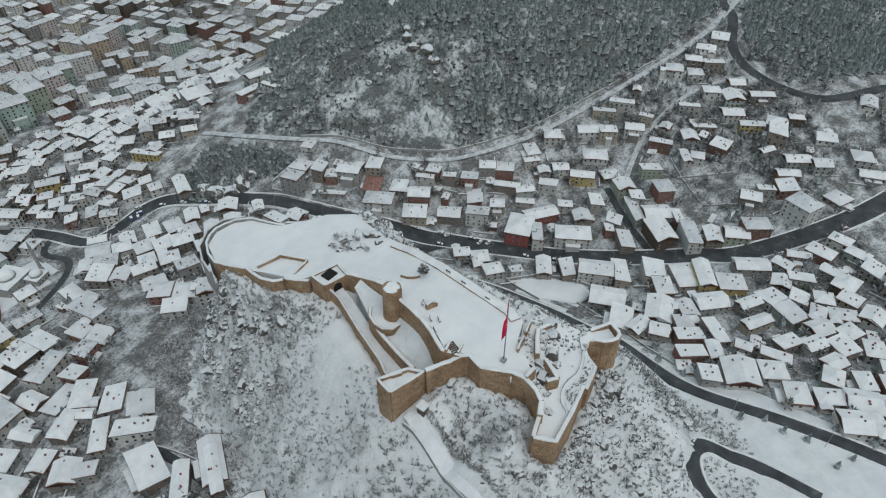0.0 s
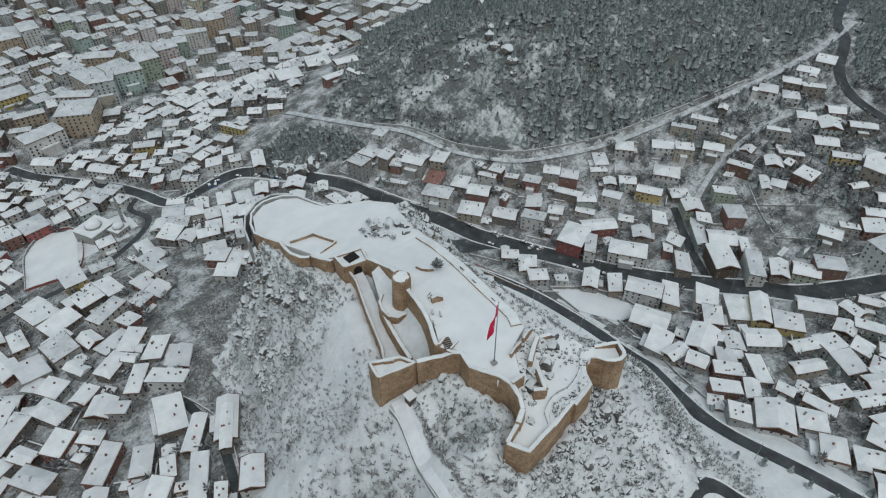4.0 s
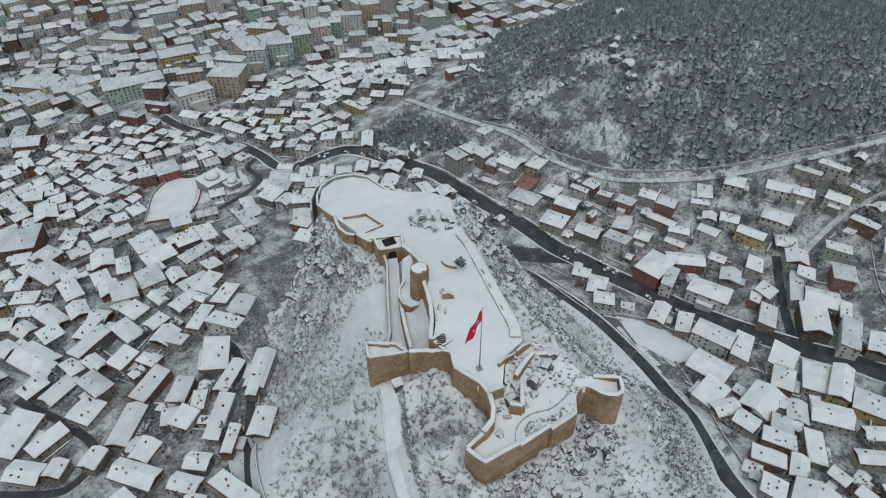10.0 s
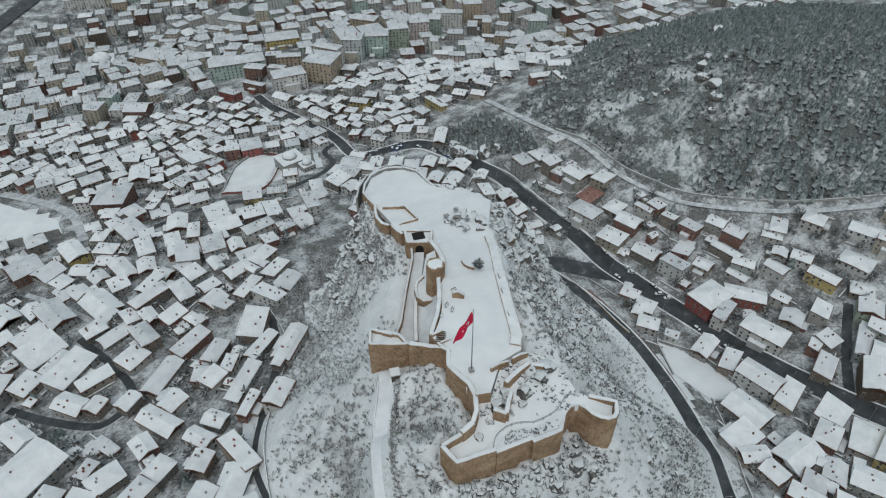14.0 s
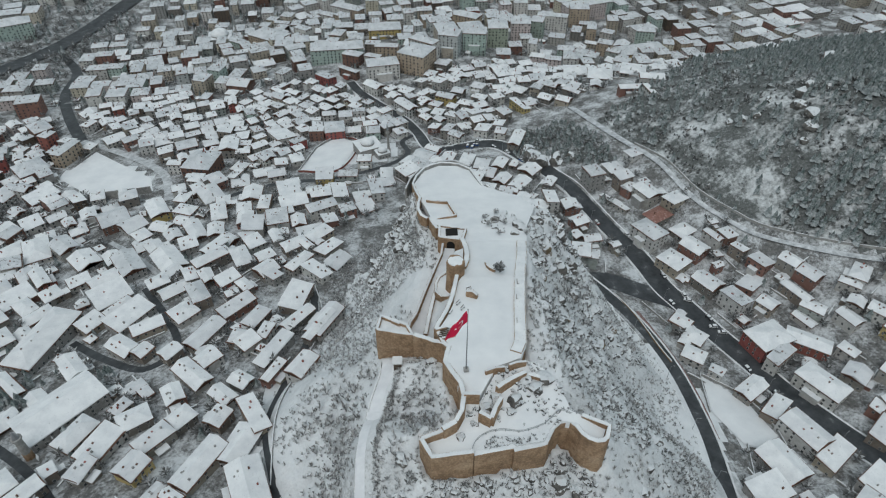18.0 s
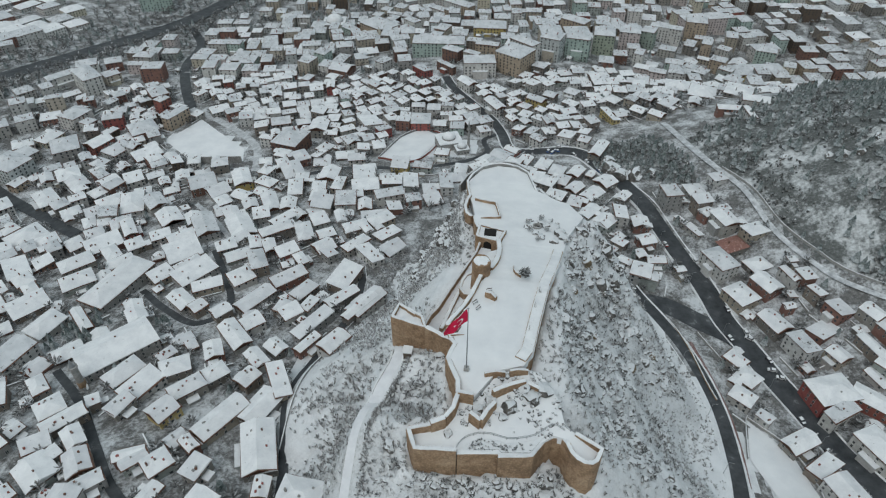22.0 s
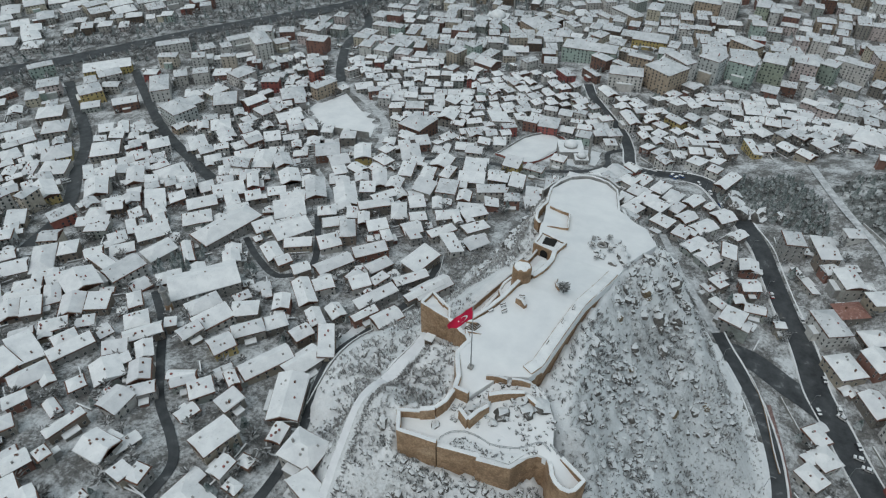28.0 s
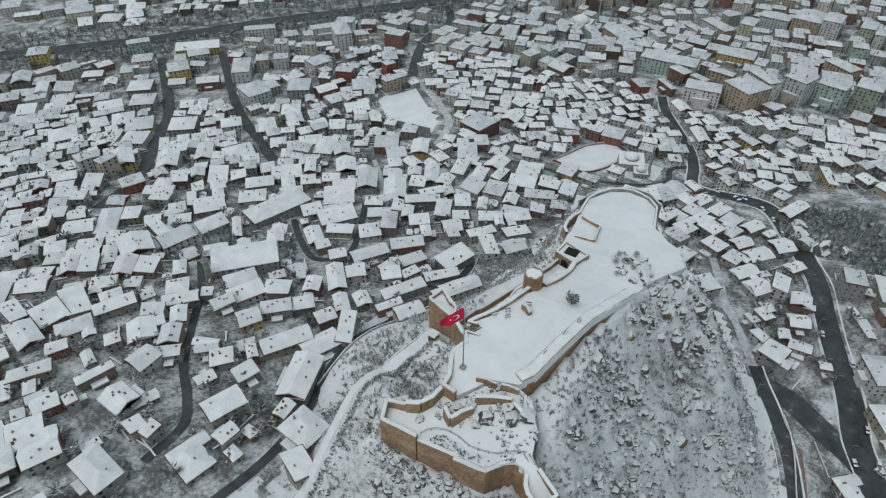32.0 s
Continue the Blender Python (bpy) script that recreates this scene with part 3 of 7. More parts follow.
def wall(name, pts, base, thick, label, cap=0.28, parent=None, closed=False, material=MASONRY):
    """A masonry wall along points (x, y, top), uneven on top, with a cap of snow."""
    line = []
    for (ax, ay, az), (bx, by, bz) in zip(pts, pts[1:]):
        n = max(1, int(math.hypot(bx - ax, by - ay) / 1.4))
        line += [(ax + (bx - ax) * k / n, ay + (by - ay) * k / n, az + (bz - az) * k / n) for k in range(n)]
    line.append(pts[-1])
    h, s = Heap(), Heap()
    levels = 5
    vs, cs = [], []
    for k, (x, y, z) in enumerate(line):
        ax, ay, _ = line[max(k - 1, 0)]
        bx, by, _ = line[min(k + 1, len(line) - 1)]
        l = math.hypot(bx - ax, by - ay) or 1
        ox, oy = -(by - ay) / l, (bx - ax) / l
        z += 0.22 * noise.noise((x * 0.7, y * 0.7, 1.7))
        b = base(x, y) if callable(base) else base
        for s_ in (-1, 1):
            for q in range(levels):
                f = q / (levels - 1)
                w = thick / 2 * (1.12 - 0.12 * f) + 0.1 * noise.noise((x * 0.5, y * 0.5, b + (z - b) * f))
                vs.append((x + ox * s_ * w, y + oy * s_ * w, b + (z - b) * f))
        w = thick / 2 - 0.05 + 0.1 * noise.noise((x, y, 4))
        cs += [(x - ox * w, y - oy * w, z - 0.02), (x - ox * w * 0.75, y - oy * w * 0.75, z + cap), (x + ox * w * 0.75, y + oy * w * 0.75, z + cap), (x + ox * w, y + oy * w, z - 0.02)]
    m = 2 * levels
    fs = []
    for j in range(len(line) - 1):
        for i in range(levels - 1):
            fs += [(j * m + i + 1, j * m + i, j * m + m + i, j * m + m + i + 1), (j * m + levels + i, j * m + levels + i + 1, j * m + m + levels + i + 1, j * m + m + levels + i)]
        fs.append((j * m + levels - 1, j * m + m + levels - 1, j * m + m + 2 * levels - 1, j * m + 2 * levels - 1))
    e = (len(line) - 1) * m
    for o, flip in ((0, False), (e, True)):
        for i in range(levels - 1):
            f = (o + i, o + i + 1, o + levels + i + 1, o + levels + i)
            fs.append(f[::-1] if flip else f)
    h.put(vs, fs)
    c = len(cs) // 4
    s.put(cs, [(j * 4 + i, j * 4 + i + 1, j * 4 + i + 5, j * 4 + i + 4) for j in range(c - 1) for i in range(3)] + [(0, 3, 2, 1), (c * 4 - 4, c * 4 - 3, c * 4 - 2, c * 4 - 1)])
    ob = part(name, h.mesh(name, material), parent)
    if parent is None:
        tagged(ob, label, "castle wall", "castle walls")
    part("snow_cap", s.mesh("snow_cap", SNOW), ob, "rounded cap of fresh snow")
    return ob


def foot(drop):
    return lambda x, y: ground_z(x, y) - drop


OCHRE = "high ochre stone castle wall capped with snow"
wall("south_curtain_wall", [(-7.8, -37.2, 95.2), (-5.2, -42.4, 95.1), (0, -41.8, 94.9), (5.4, -41.2, 94.7)], 80, 1.3, OCHRE)
wall("south_curtain_wall", [(5.6, -41, 93.0), (10.8, -40, 92.8), (16, -39.1, 92.6)], 79, 1.3, OCHRE)
wall("south_curtain_wall", [(16.2, -40, 92.4), (20.6, -39.3, 92.4), (24.8, -38.5, 92.3), (25.8, -36.7, 92.2), (27.6, -33.8, 92.2), (30, -32, 92.2), (32.6, -31.8, 92.3), (34, -33.6, 92.5)], 76, 1.3, OCHRE)
wall("east_bastion_wall", [(34, -33.6, 92.6), (35.2, -36.1, 92.7), (36.6, -37.7, 92.8), (38.4, -38.6, 92.8), (40.2, -38.6, 92.8), (41.4, -37.6, 92.8), (42.8, -34.3, 93), (39.4, -32.5, 93.2), (36, -30.8, 93.4)], 69, 1.3, "rounded ochre stone bastion wall capped with snow")
wall("bastion_back_wall", [(-7.8, -37.2, 95.3), (-5, -36.2, 95.6), (-2.2, -35.4, 95.9)], 84, 1.3, OCHRE)
wall("bastion_back_wall", [(-2.2, -35.6, 97), (1.4, -33.8, 97.4)], 84, 1.6, "stepped ochre stone wall end capped with snow")
wall("bastion_back_wall", [(1.4, -33.8, 97.6), (3.2, -31, 98.4), (4, -27, 99.4)], 84, 1.4, OCHRE)
wall("west_curtain_wall", [(4, -27, 99.6), (3.4, -23, 99.7), (1.1, -18.8, 99.8), (-0.4, -15.6, 99.8), (0.3, -12.6, 99.9), (0.9, -10.4, 99.9), (-0.6, -8.4, 99.6), (-3.2, -6.6, 98.4), (-6.3, -4.1, 97.4), (-9, -2.4, 96.8)], 82, 1.5, "long curving ochre stone wall capped with snow")
wall("court_retaining_wall", [(-0.6, -8.2, 99.8), (-2.4, -3.2, 100.3), (-1.2, -0.6, 100.5), (1, 3.5, 100.5), (3, 9, 100.7), (4.2, 14, 100.7), (5.2, 19, 100.5)], 85, 1.4, "ochre retaining wall of the courtyard with snow on top")
wall("gate_curtain_wall", [(7.8, 24.5, 99), (9.2, 29, 98.2), (9.8, 34, 96.6), (9.9, 40, 94.6), (9, 46.5, 93.2)], 84, 1.8, "curved ochre wall between round tower and gate")
wall("ramp_parapet", [(-12, 6, 85.8), (-10.4, 12.5, 86.2), (-8.4, 16, 86.6), (-3.6, 30, 87.8), (1.4, 43, 89.4), (2.2, 48, 89.8)], 74, 0.9, "low stone parapet along the gate ramp")
wall("ramp_inner_wall", [(-5.6, 5, 88.4), (-4, 13, 89), (-2.4, 20, 89.8), (-0.6, 26, 90.6)], 82, 1.3, "ochre stone wall beside the gate ramp under snow")
wall("north_curtain_wall", [(0.6, 56.4, 90.2), (-0.8, 61.5, 88.6), (-1.8, 66.8, 87.2)], 78, 1.3, OCHRE)
wall("north_curtain_wall", [(-2.8, 66.4, 87.3), (-5.2, 69, 87), (-6.4, 74, 86.4), (-6.2, 79, 86), (-5.4, 83.5, 85.4)], 72, 1.3, "weathered bulging ochre wall capped with snow")
wall("north_curtain_wall", [(-5.4, 83.5, 85), (-7, 91, 83.2), (-8.3, 99.2, 81.6)], 73, 1.1, OCHRE)
wall("north_parapet", [(-8.3, 99.2, 81.6), (-6.6, 105.6, 81.4), (-3, 111.6, 81.2), (1, 114.6, 81.1), (5, 116, 81), (9, 115.6, 81), (13, 114.2, 81), (17.6, 110.2, 81.1), (20, 102, 81.4), (22, 94.6, 82)], 71, 0.9, "low stone parapet round the castle's northern tip", material=CONCRETE)
wall("north_parapet", [(23.4, 95.4, 82.3), (26.6, 90.4, 82.6), (31, 85, 84), (31.8, 83.4, 84.4)], 76, 0.9, "low stone parapet with a snow cap", material=CONCRETE)
wall("outer_parapet", [(-11.6, 98, 79.6), (-9.4, 106, 79.4), (-5, 114, 79.2), (3, 120, 79), (11, 120.6, 79), (18, 115, 79.2)], 68, 0.8, "outer low wall below the northern parapet", material=CONCRETE)
wall("court_wall_walk", [(x, y, float(floor_z(y)) + 0.45) for x, y in ((19.8, -13.6), (21.6, -10), (23.4, 4), (25.6, 19), (29.0, 35), (30.4, 44))], 90, 3.4, "broad low wall-walk along the courtyard's eastern edge under snow", cap=0.2)
wall("court_end_wall", [(8.2, -27.3, 100.2), (4, -27, 100.1)], 94, 1.1, "short thick ochre wall end")
for pts in ([(5.7, 77.3, 87.2), (7, 71.5, 88.2), (8.3, 65.7, 89.2)], [(8.3, 65.7, 89.2), (4.6, 65, 89), (0.8, 64.4, 88.8)], [(5.7, 77.3, 87.2), (1.6, 78.4, 86.8), (-3, 80.2, 86.2)]):
    wall("enclosure_wall", pts, 84, 0.6, "low rubble wall of a square enclosure in the snow", cap=0.18)
RUIN = "broken rubble wall sticking out of the snow"
for pts, b, th in (
    ([(10.4, -20.3, 100.6), (13.5, -19.4, 101), (16, -18.9, 100.4)], 97, 0.7), ([(17.2, -18.7, 100.9), (19.5, -18, 101.1), (22.2, -17.4, 100.6)], 97, 0.7),
    ([(13.2, -25.2, 99.6), (15, -24, 99.9), (18, -22.2, 100), (21.6, -20.3, 99.8)], 94, 1.4), ([(22.4, -20.4, 99), (24.8, -21.6, 99.2), (28, -22.4, 98.2)], 94, 1.3),
    ([(7.8, -31.6, 98), (9.3, -32.6, 98.2), (10.8, -33.4, 97.6)], 93, 1.2), ([(10.8, -33.4, 97.8), (12.2, -30.6, 98.4), (14, -27.6, 98.4)], 93, 1.3),
    ([(7.6, 10.6, 101.4), (9.4, 10, 101.9), (11, 9.2, 101)], 98, 1.2), ([(-2.6, -4.6, 101.2), (0.6, -3.6, 101)], 98, 0.8), ([(-0.8, -7.6, 100.6), (3, -6.6, 100.4)], 98, 0.6),
    ([(-16, 4.2, 96.4), (-13.4, 2.6, 96.3)], 94, 0.5),
):
    wall("ruined_wall", pts, b, th, RUIN, cap=0.2)


def tower(name, ring, base, top, label, lip=1.1, floor_drop=1.0):
    """A tower on a ring of corners, its walls in strips, with a parapet and a snow floor."""
    t = new(name)
    tagged(t, label, "castle tower", "castle towers")
    wall("tower_wall", [(x, y, top) for x, y in ring + ring[:1]], base, 1.0, "", parent=t)
    bm = bmesh.new()
    bm.faces.new([bm.verts.new((x, y, top - floor_drop)) for x, y in ring])
    part("tower_floor", from_bm("tower_floor", bm, SNOW), t, "snow on the tower's flat top")
    return t


tower("west_tower", [(-20.3, 0.9), (-15, -0.5), (-9.4, -1.9), (-11.2, 2.2), (-15, 4.3), (-19.2, 6.4)], 75, 96.2, "square ochre stone tower with a snowy parapet")
gate = tower("gate_tower", [(0.9, 48.7), (5, 47.7), (9.2, 46.7), (11, 53), (6, 54.3), (1.4, 55.4)], 76, 92.4, "square ochre gate tower with an open top", floor_drop=0.5)
# no hole is cut: a black block stands for the opening's shade
h = Heap()
h.box(3.4, 49.6, 91.6, 7.8, 53.2, 92.45)
part("stair_opening", h.mesh("stair_opening", SHADE_TYRE), gate, "black block painted as the shade of a square opening in the tower's top")
# solid black slab in place of the shade under the gateway
arch = Heap()
ring = [(-1.5, 0), (-1.5, 2.0)] + [(-1.5 * math.cos(a), 2.0 + 1.5 * math.sin(a)) for a in np.linspace(0.3, math.pi - 0.3, 7)] + [(1.5, 2.0), (1.5, 0)]
vs = [(5 + u * 0.97, 47.05 - 0.24 * u + k * 0.4, 87.6 + w) for k in (0, 1) for u, w in ring]
m = len(ring)
arch.put(vs, [tuple(range(m))] + [(i, i + 1, i + 1 + m, i + m) for i in range(m - 1)])
part("gate_arch", arch.mesh("gate_arch", SHADE_TYRE), gate, "arched gateway at the head of the ramp, its shade a black slab")

# the round tower stands broken at the top
bm = bmesh.new()
rings = []
for z, r in ((84, 3.9), (90, 3.4), (96, 3.1), (101, 3.0), (103.0, 3.05), (103.9, 2.9), (104.0, 2.2), (103.5, 0.3)):
    rings.append([bm.verts.new((5 + (r + 0.16 * noise.noise((math.cos(a) * 3, math.sin(a) * 3, z * 0.3))) * math.cos(a), 22 + r * math.sin(a), z + (1.3 * noise.noise((math.cos(a) * 1.4, math.sin(a) * 1.4, 5)) if z > 103.2 else 0))) for a in np.linspace(0, 2 * math.pi, 25)[:-1]])
for lo, hi in zip(rings, rings[1:]):
    for k in range(24):
        bm.faces.new((lo[k], lo[(k + 1) % 24], hi[(k + 1) % 24], hi[k]))
rt = tagged(new("round_tower", from_bm("round_tower", bm, MASONRY)), "round ochre stone tower with a broken snowy top", "castle tower", "castle towers")
bm = bmesh.new()
bmesh.ops.create_icosphere(bm, subdivisions=3, radius=2.6)
for v in bm.verts:
    v.co.z = max(v.co.z * 0.22, -0.05) * (1 + 0.8 * noise.noise(v.co * 0.8))
    v.co += Vector((5, 22, 103.9))
part("snow_cap", from_bm("snow_cap", bm, SNOW, smooth=True), rt, "mound of snow on the tower's top")

wall("tower_base_wall", [(2.4, 29.6, 92.4), (-0.2, 27.4, 92.2), (-1.4, 24.2, 92.1), (-1.5, 20.8, 92), (0.2, 18.2, 92.2), (2.6, 17.4, 93)], 83, 1.0, "curved rubble wall round the foot of the tower")
terrace("tower_base", [(2.4, 29.2), (0, 27), (-1.2, 24), (-1.2, 21), (0.4, 18.6), (2.6, 17.8), (4.5, 19), (4.5, 28)], lambda x, y: 91.9, "snowy ledge round the foot of the tower", 2.0)

# flagpole and flag
pole = tagged(new("flagpole"), "tall steel flagpole in the courtyard flying a red flag", "flagpole")
bm = bmesh.new()
bmesh.ops.create_cone(bm, cap_ends=True, segments=12, radius1=0.2, radius2=0.09, depth=23.6, matrix=Matrix.Translation((5.2, -19, 111.8)))
part("pole", from_bm("pole", bm, METAL, smooth=True), pole)
bm = bmesh.new()
bmesh.ops.create_uvsphere(bm, u_segments=10, v_segments=6, radius=0.22, matrix=Matrix.Translation((5.2, -19, 123.7)))
part("finial", from_bm("finial", bm, METAL, smooth=True), pole)
h = Heap()
h.box(4.5, -19.7, 99.6, 5.9, -18.3, 100.4)
part("pole_base", h.mesh("pole_base", CONCRETE), pole, "square concrete foot")


def cloth(u, w):
    """A point of the flag: u along its fly, w up its hoist, both 0 to 1."""
    x = 5.0 - 5.6 * u + 0.2 * math.sin(3 * u + 4 * w)
    y = -19.0 - 2.6 * u + 0.6 * math.sin(8.5 * u + 2.0 * w) * u**0.5
    z = 119.0 + 4.3 * w * (1 - 0.3 * u) - 4.6 * u**1.1 + 0.3 * math.sin(6 * u + 1.5) * u
    return Vector((x, y, z))


h = Heap()
N, M = 30, 18
vs = [tuple(cloth(i / N, j / M)) for j in range(M + 1) for i in range(N + 1)]
fs = [(j * (N + 1) + i, j * (N + 1) + i + 1, (j + 1) * (N + 1) + i + 1, (j + 1) * (N + 1) + i) for j in range(M) for i in range(N)]
h.put(vs, fs)
part("flag", h.mesh("flag", FLAGRED, smooth=True), pole, "red cloth flag hanging from the pole")
h = Heap()


def on_cloth(pts, off):
    k = []
    for u, w in pts:
        a, b, c = cloth(u, w), cloth(u + 0.01, w), cloth(u, w + 0.01)
        nrm = (b - a).cross(c - a).normalized()
        k.append(tuple(a + nrm * off))
    return k


for off in (0.05, -0.05):
    a_ = np.linspace(0.6, 2 * math.pi - 0.6, 17)
    outer = [(0.34 + 0.13 * math.cos(a), 0.5 + 0.2 * math.sin(a)) for a in a_]
    inner = [(0.37 + 0.108 * math.cos(a), 0.5 + 0.165 * math.sin(a)) for a in a_]
    k = len(outer)
    h.put(on_cloth(outer + inner, off), [(i, i + 1, k + i + 1, k + i) for i in range(k - 1)])
    star = [(0.52 + (0.05 if i % 2 == 0 else 0.02) * math.cos(i * math.pi / 5 + math.pi), 0.5 + (0.08 if i % 2 == 0 else 0.032) * math.sin(i * math.pi / 5 + math.pi)) for i in range(10)]
    h.put(on_cloth(star, off), [tuple(range(10))])
part("flag_emblem", h.mesh("flag_emblem", FLAGWHITE), pole, "white crescent and star")


# ---------------------------------------------------------------- houses
rnd = random.Random(7)


def window_mesh():
    h = Heap()
    h.box(-0.55, -0.05, -0.75, 0.55, 0.05, 0.75, slot=0)
    for x0, x1 in ((-0.45, -0.03), (0.03, 0.45)):
        h.box(x0, -0.075, -0.65, x1, 0.0, 0.65, slot=1)
    return h.mesh("window", FRAME, GLASS)


WINDOW_MESH = window_mesh()
HOUSES = []


def within(x, y, ring):
    hit = False
    for (ax, ay), (bx, by) in zip(ring, ring[1:] + ring[:1]):
        if (ay > y) != (by > y) and x < (bx - ax) * (y - ay) / (by - ay) + ax:
            hit = not hit
    return hit



def roof_shape(w, d, o, h0, rise, kind, lift, inset=0.0):
    """Verts and faces of a roof slab over w by d, with overhang o: its lower side at h0, thick by lift."""
    x, y = w / 2 + o - inset, d / 2 + o - inset
    if kind == "flat":
        return box_verts(-x, -y, h0, x, y, h0 + lift), BOX
    if kind == "shed":
        v = [(-x, -y, h0), (x, -y, h0), (x, y, h0 + rise), (-x, y, h0 + rise)]
        return v + [(a, b, c + lift) for a, b, c in v], BOX
    r = 0.0 if kind == "gable" else min(x, y) * 0.95
    e = max(x - r, 0.05)
    low = [(-x, -y, h0), (x, -y, h0), (x, y, h0), (-x, y, h0), (-e, 0, h0 + rise), (e, 0, h0 + rise)]
    v = low + [(a, b, c + lift) for a, b, c in low]
    f = [(6, 7, 11, 10), (7, 8, 11), (8, 9, 10, 11), (9, 6, 10), (1, 0, 4, 5), (2, 1, 5), (3, 2, 5, 4), (0, 3, 4), (0, 1, 7, 6), (1, 2, 8, 7), (2, 3, 9, 8), (3, 0, 6, 9)]
    return v, f


TOWN = Heap()
TOWN_MATS = []


def slot_of(m):
    if m not in TOWN_MATS:
        TOWN_MATS.append(m)
    return TOWN_MATS.index(m)


LABELS = {
    "flat": "flat-roofed plastered house under deep snow",
    "shed": "plastered house with one sloping snowy roof",
    "gable": "plastered house with a snowy gabled tile roof",
    "hip": "old plastered house with a snow-covered hipped roof",
}


def house(x, y, w, d, tall, turn, paint=None, roof="hip", storeys=2, single=True, bare=False, name="house", label="", category="house", roofing=None, r=rnd):
    """A house: walls on the slope, a roof slab of tiles, snow on it, chimneys and windows. Single ones are things with parts; the rest go into the town's one mesh."""
    if d > w:
        w, d, turn = d, w, turn + 90
    c, s = math.cos(radians(turn)), math.sin(radians(turn))
    zs = [ground_z(x + c * a - s * b, y + s * a + c * b) for a in (-w / 2, w / 2) for b in (-d / 2, d / 2)]
    lo, hi = min(zs), max(zs)
    z0 = lo * 0.5 + hi * 0.5 if single else lo * 0.75 + hi * 0.25
    paint = paint or PLASTER
    m = pose(x, y, z0, 0, 0, turn)
    HOUSES.append((x, y, w / 2, d / 2, c, s, turn))
    rise = {"flat": 0, "shed": 0.16 * d, "gable": (d / 2 + 0.45) * 0.36, "hip": (d / 2 + 0.45) * 0.40}[roof]
    o = 0.5 if roof != "flat" else 0.15
    bits = []
    b = lo - z0 - 1.0
    if roof == "gable":
        v = box_verts(-w / 2, -d / 2, b, w / 2, d / 2, tall) + [(-w / 2, 0, tall + rise * 0.9), (w / 2, 0, tall + rise * 0.9)]
        f = [(0, 3, 2, 1), (0, 1, 5, 4), (1, 2, 6, 9, 5), (2, 3, 7, 6), (3, 0, 4, 8, 7), (4, 5, 9, 8), (6, 7, 8, 9)]
    elif roof == "shed":
        v = box_verts(-w / 2, -d / 2, b, w / 2, d / 2, tall)
        v[6], v[7] = (w / 2, d / 2, tall + rise * 0.9), (-w / 2, d / 2, tall + rise * 0.9)
        f = BOX
    else:
        v, f = box_verts(-w / 2, -d / 2, b, w / 2, d / 2, tall), BOX
    bits.append((name, v, f, paint))
    v, f = roof_shape(w, d, o, tall - 0.1, rise, roof, 0.2)
    bits.append(("roof", v, f, roofing or TILES))
    v, f = roof_shape(w, d, o, tall + 0.1, rise, roof, 0.3, inset=r.uniform(0.05, 0.4))
    half = len(v) // 2
    v = [(p + r.uniform(-0.3, 0.3), q + r.uniform(-0.3, 0.3), z + (r.uniform(-0.05, 0.14) if k >= half else -0.06)) for k, (p, q, z) in enumerate(v)]
    if not bare:
        bits.append(("roof_snow", v, f, THIN_HAZED if storeys > 3 or (storeys == 3 and r.random() < 0.5) else SNOW))
    for k in range(r.choice((1, 1, 2, 3, 4)) if storeys < 4 else r.choice((3, 4, 5, 6))):
        cx, cy = r.uniform(-0.36, 0.36) * w, r.uniform(-0.3, 0.3) * d
        z1 = tall + rise * (1 - abs(cy) / (d / 2)) + r.uniform(0.7, 1.2) if roof != "shed" else tall + rise * 0.5 + 1.1
        bits.append(("chimney", box_verts(cx - 0.32, cy - 0.3, tall - 0.1, cx + 0.32, cy + 0.3, z1), BOX, r.choice((CONCRETE, BRICK, TILES))))
    if roof != "flat" and r.random() < 0.42:
        # a lower lean-to of its own against one side
        q, l = r.choice((-1, 1)), w * r.uniform(0.3, 0.6)
        y0, y1 = (d / 2, d / 2 + 2.6) if q > 0 else (-d / 2 - 2.6, -d / 2)
        bits.append(("lean_to", box_verts(-l / 2, y0, b, l / 2, y1, tall * 0.5), BOX, paint))
        bits.append(("lean_to_snow", box_verts(-l / 2 - 0.25, y0 - 0.25, tall * 0.5 + 0.004, l / 2 + 0.25, y1 + 0.25, tall * 0.5 + 0.35), BOX, SNOW))
    if not single and roof in ("hip", "gable") and storeys < 4 and r.random() < 0.4:
        # a wing across one end, under its own gable
        q, l, wy = r.choice((-1, 1)), r.uniform(4.0, 5.5), d * r.uniform(0.62, 0.8)
        cx, k = q * (w / 2 - l / 2), r.choice((-1, 1))
        y0, y1, zt = (0.0, wy + 1.5, tall * 0.92) if k > 0 else (-wy - 1.5, 0.0, tall * 0.92)
        bits.append(("wing", box_verts(cx - l / 2, y0, b, cx + l / 2, y1, zt), BOX, paint))
        for n_, e, lo_, hi_, mt in (("wing_roof", 0.4, -0.1, 0.1, TILES), ("wing_snow", 0.3, 0.1, 0.38, SNOW)):
            base_ = [(cx - l / 2 - e, y0 - e, zt), (cx + l / 2 + e, y0 - e, zt), (cx + l / 2 + e, y1 + e, zt), (cx - l / 2 - e, y1 + e, zt), (cx, y0 - e, zt + l * 0.2), (cx, y1 + e, zt + l * 0.2)]
            vv = [(a_, b_, c_ + lo_) for a_, b_, c_ in base_] + [(a_, b_, c_ + hi_) for a_, b_, c_ in base_]
            bits.append((n_, vv, [(6, 10, 11, 9), (7, 8, 11, 10), (6, 7, 10), (8, 9, 11), (0, 3, 5, 4), (1, 4, 5, 2), (0, 1, 7, 6), (1, 2, 8, 7), (2, 3, 9, 8), (3, 0, 6, 9)], mt))
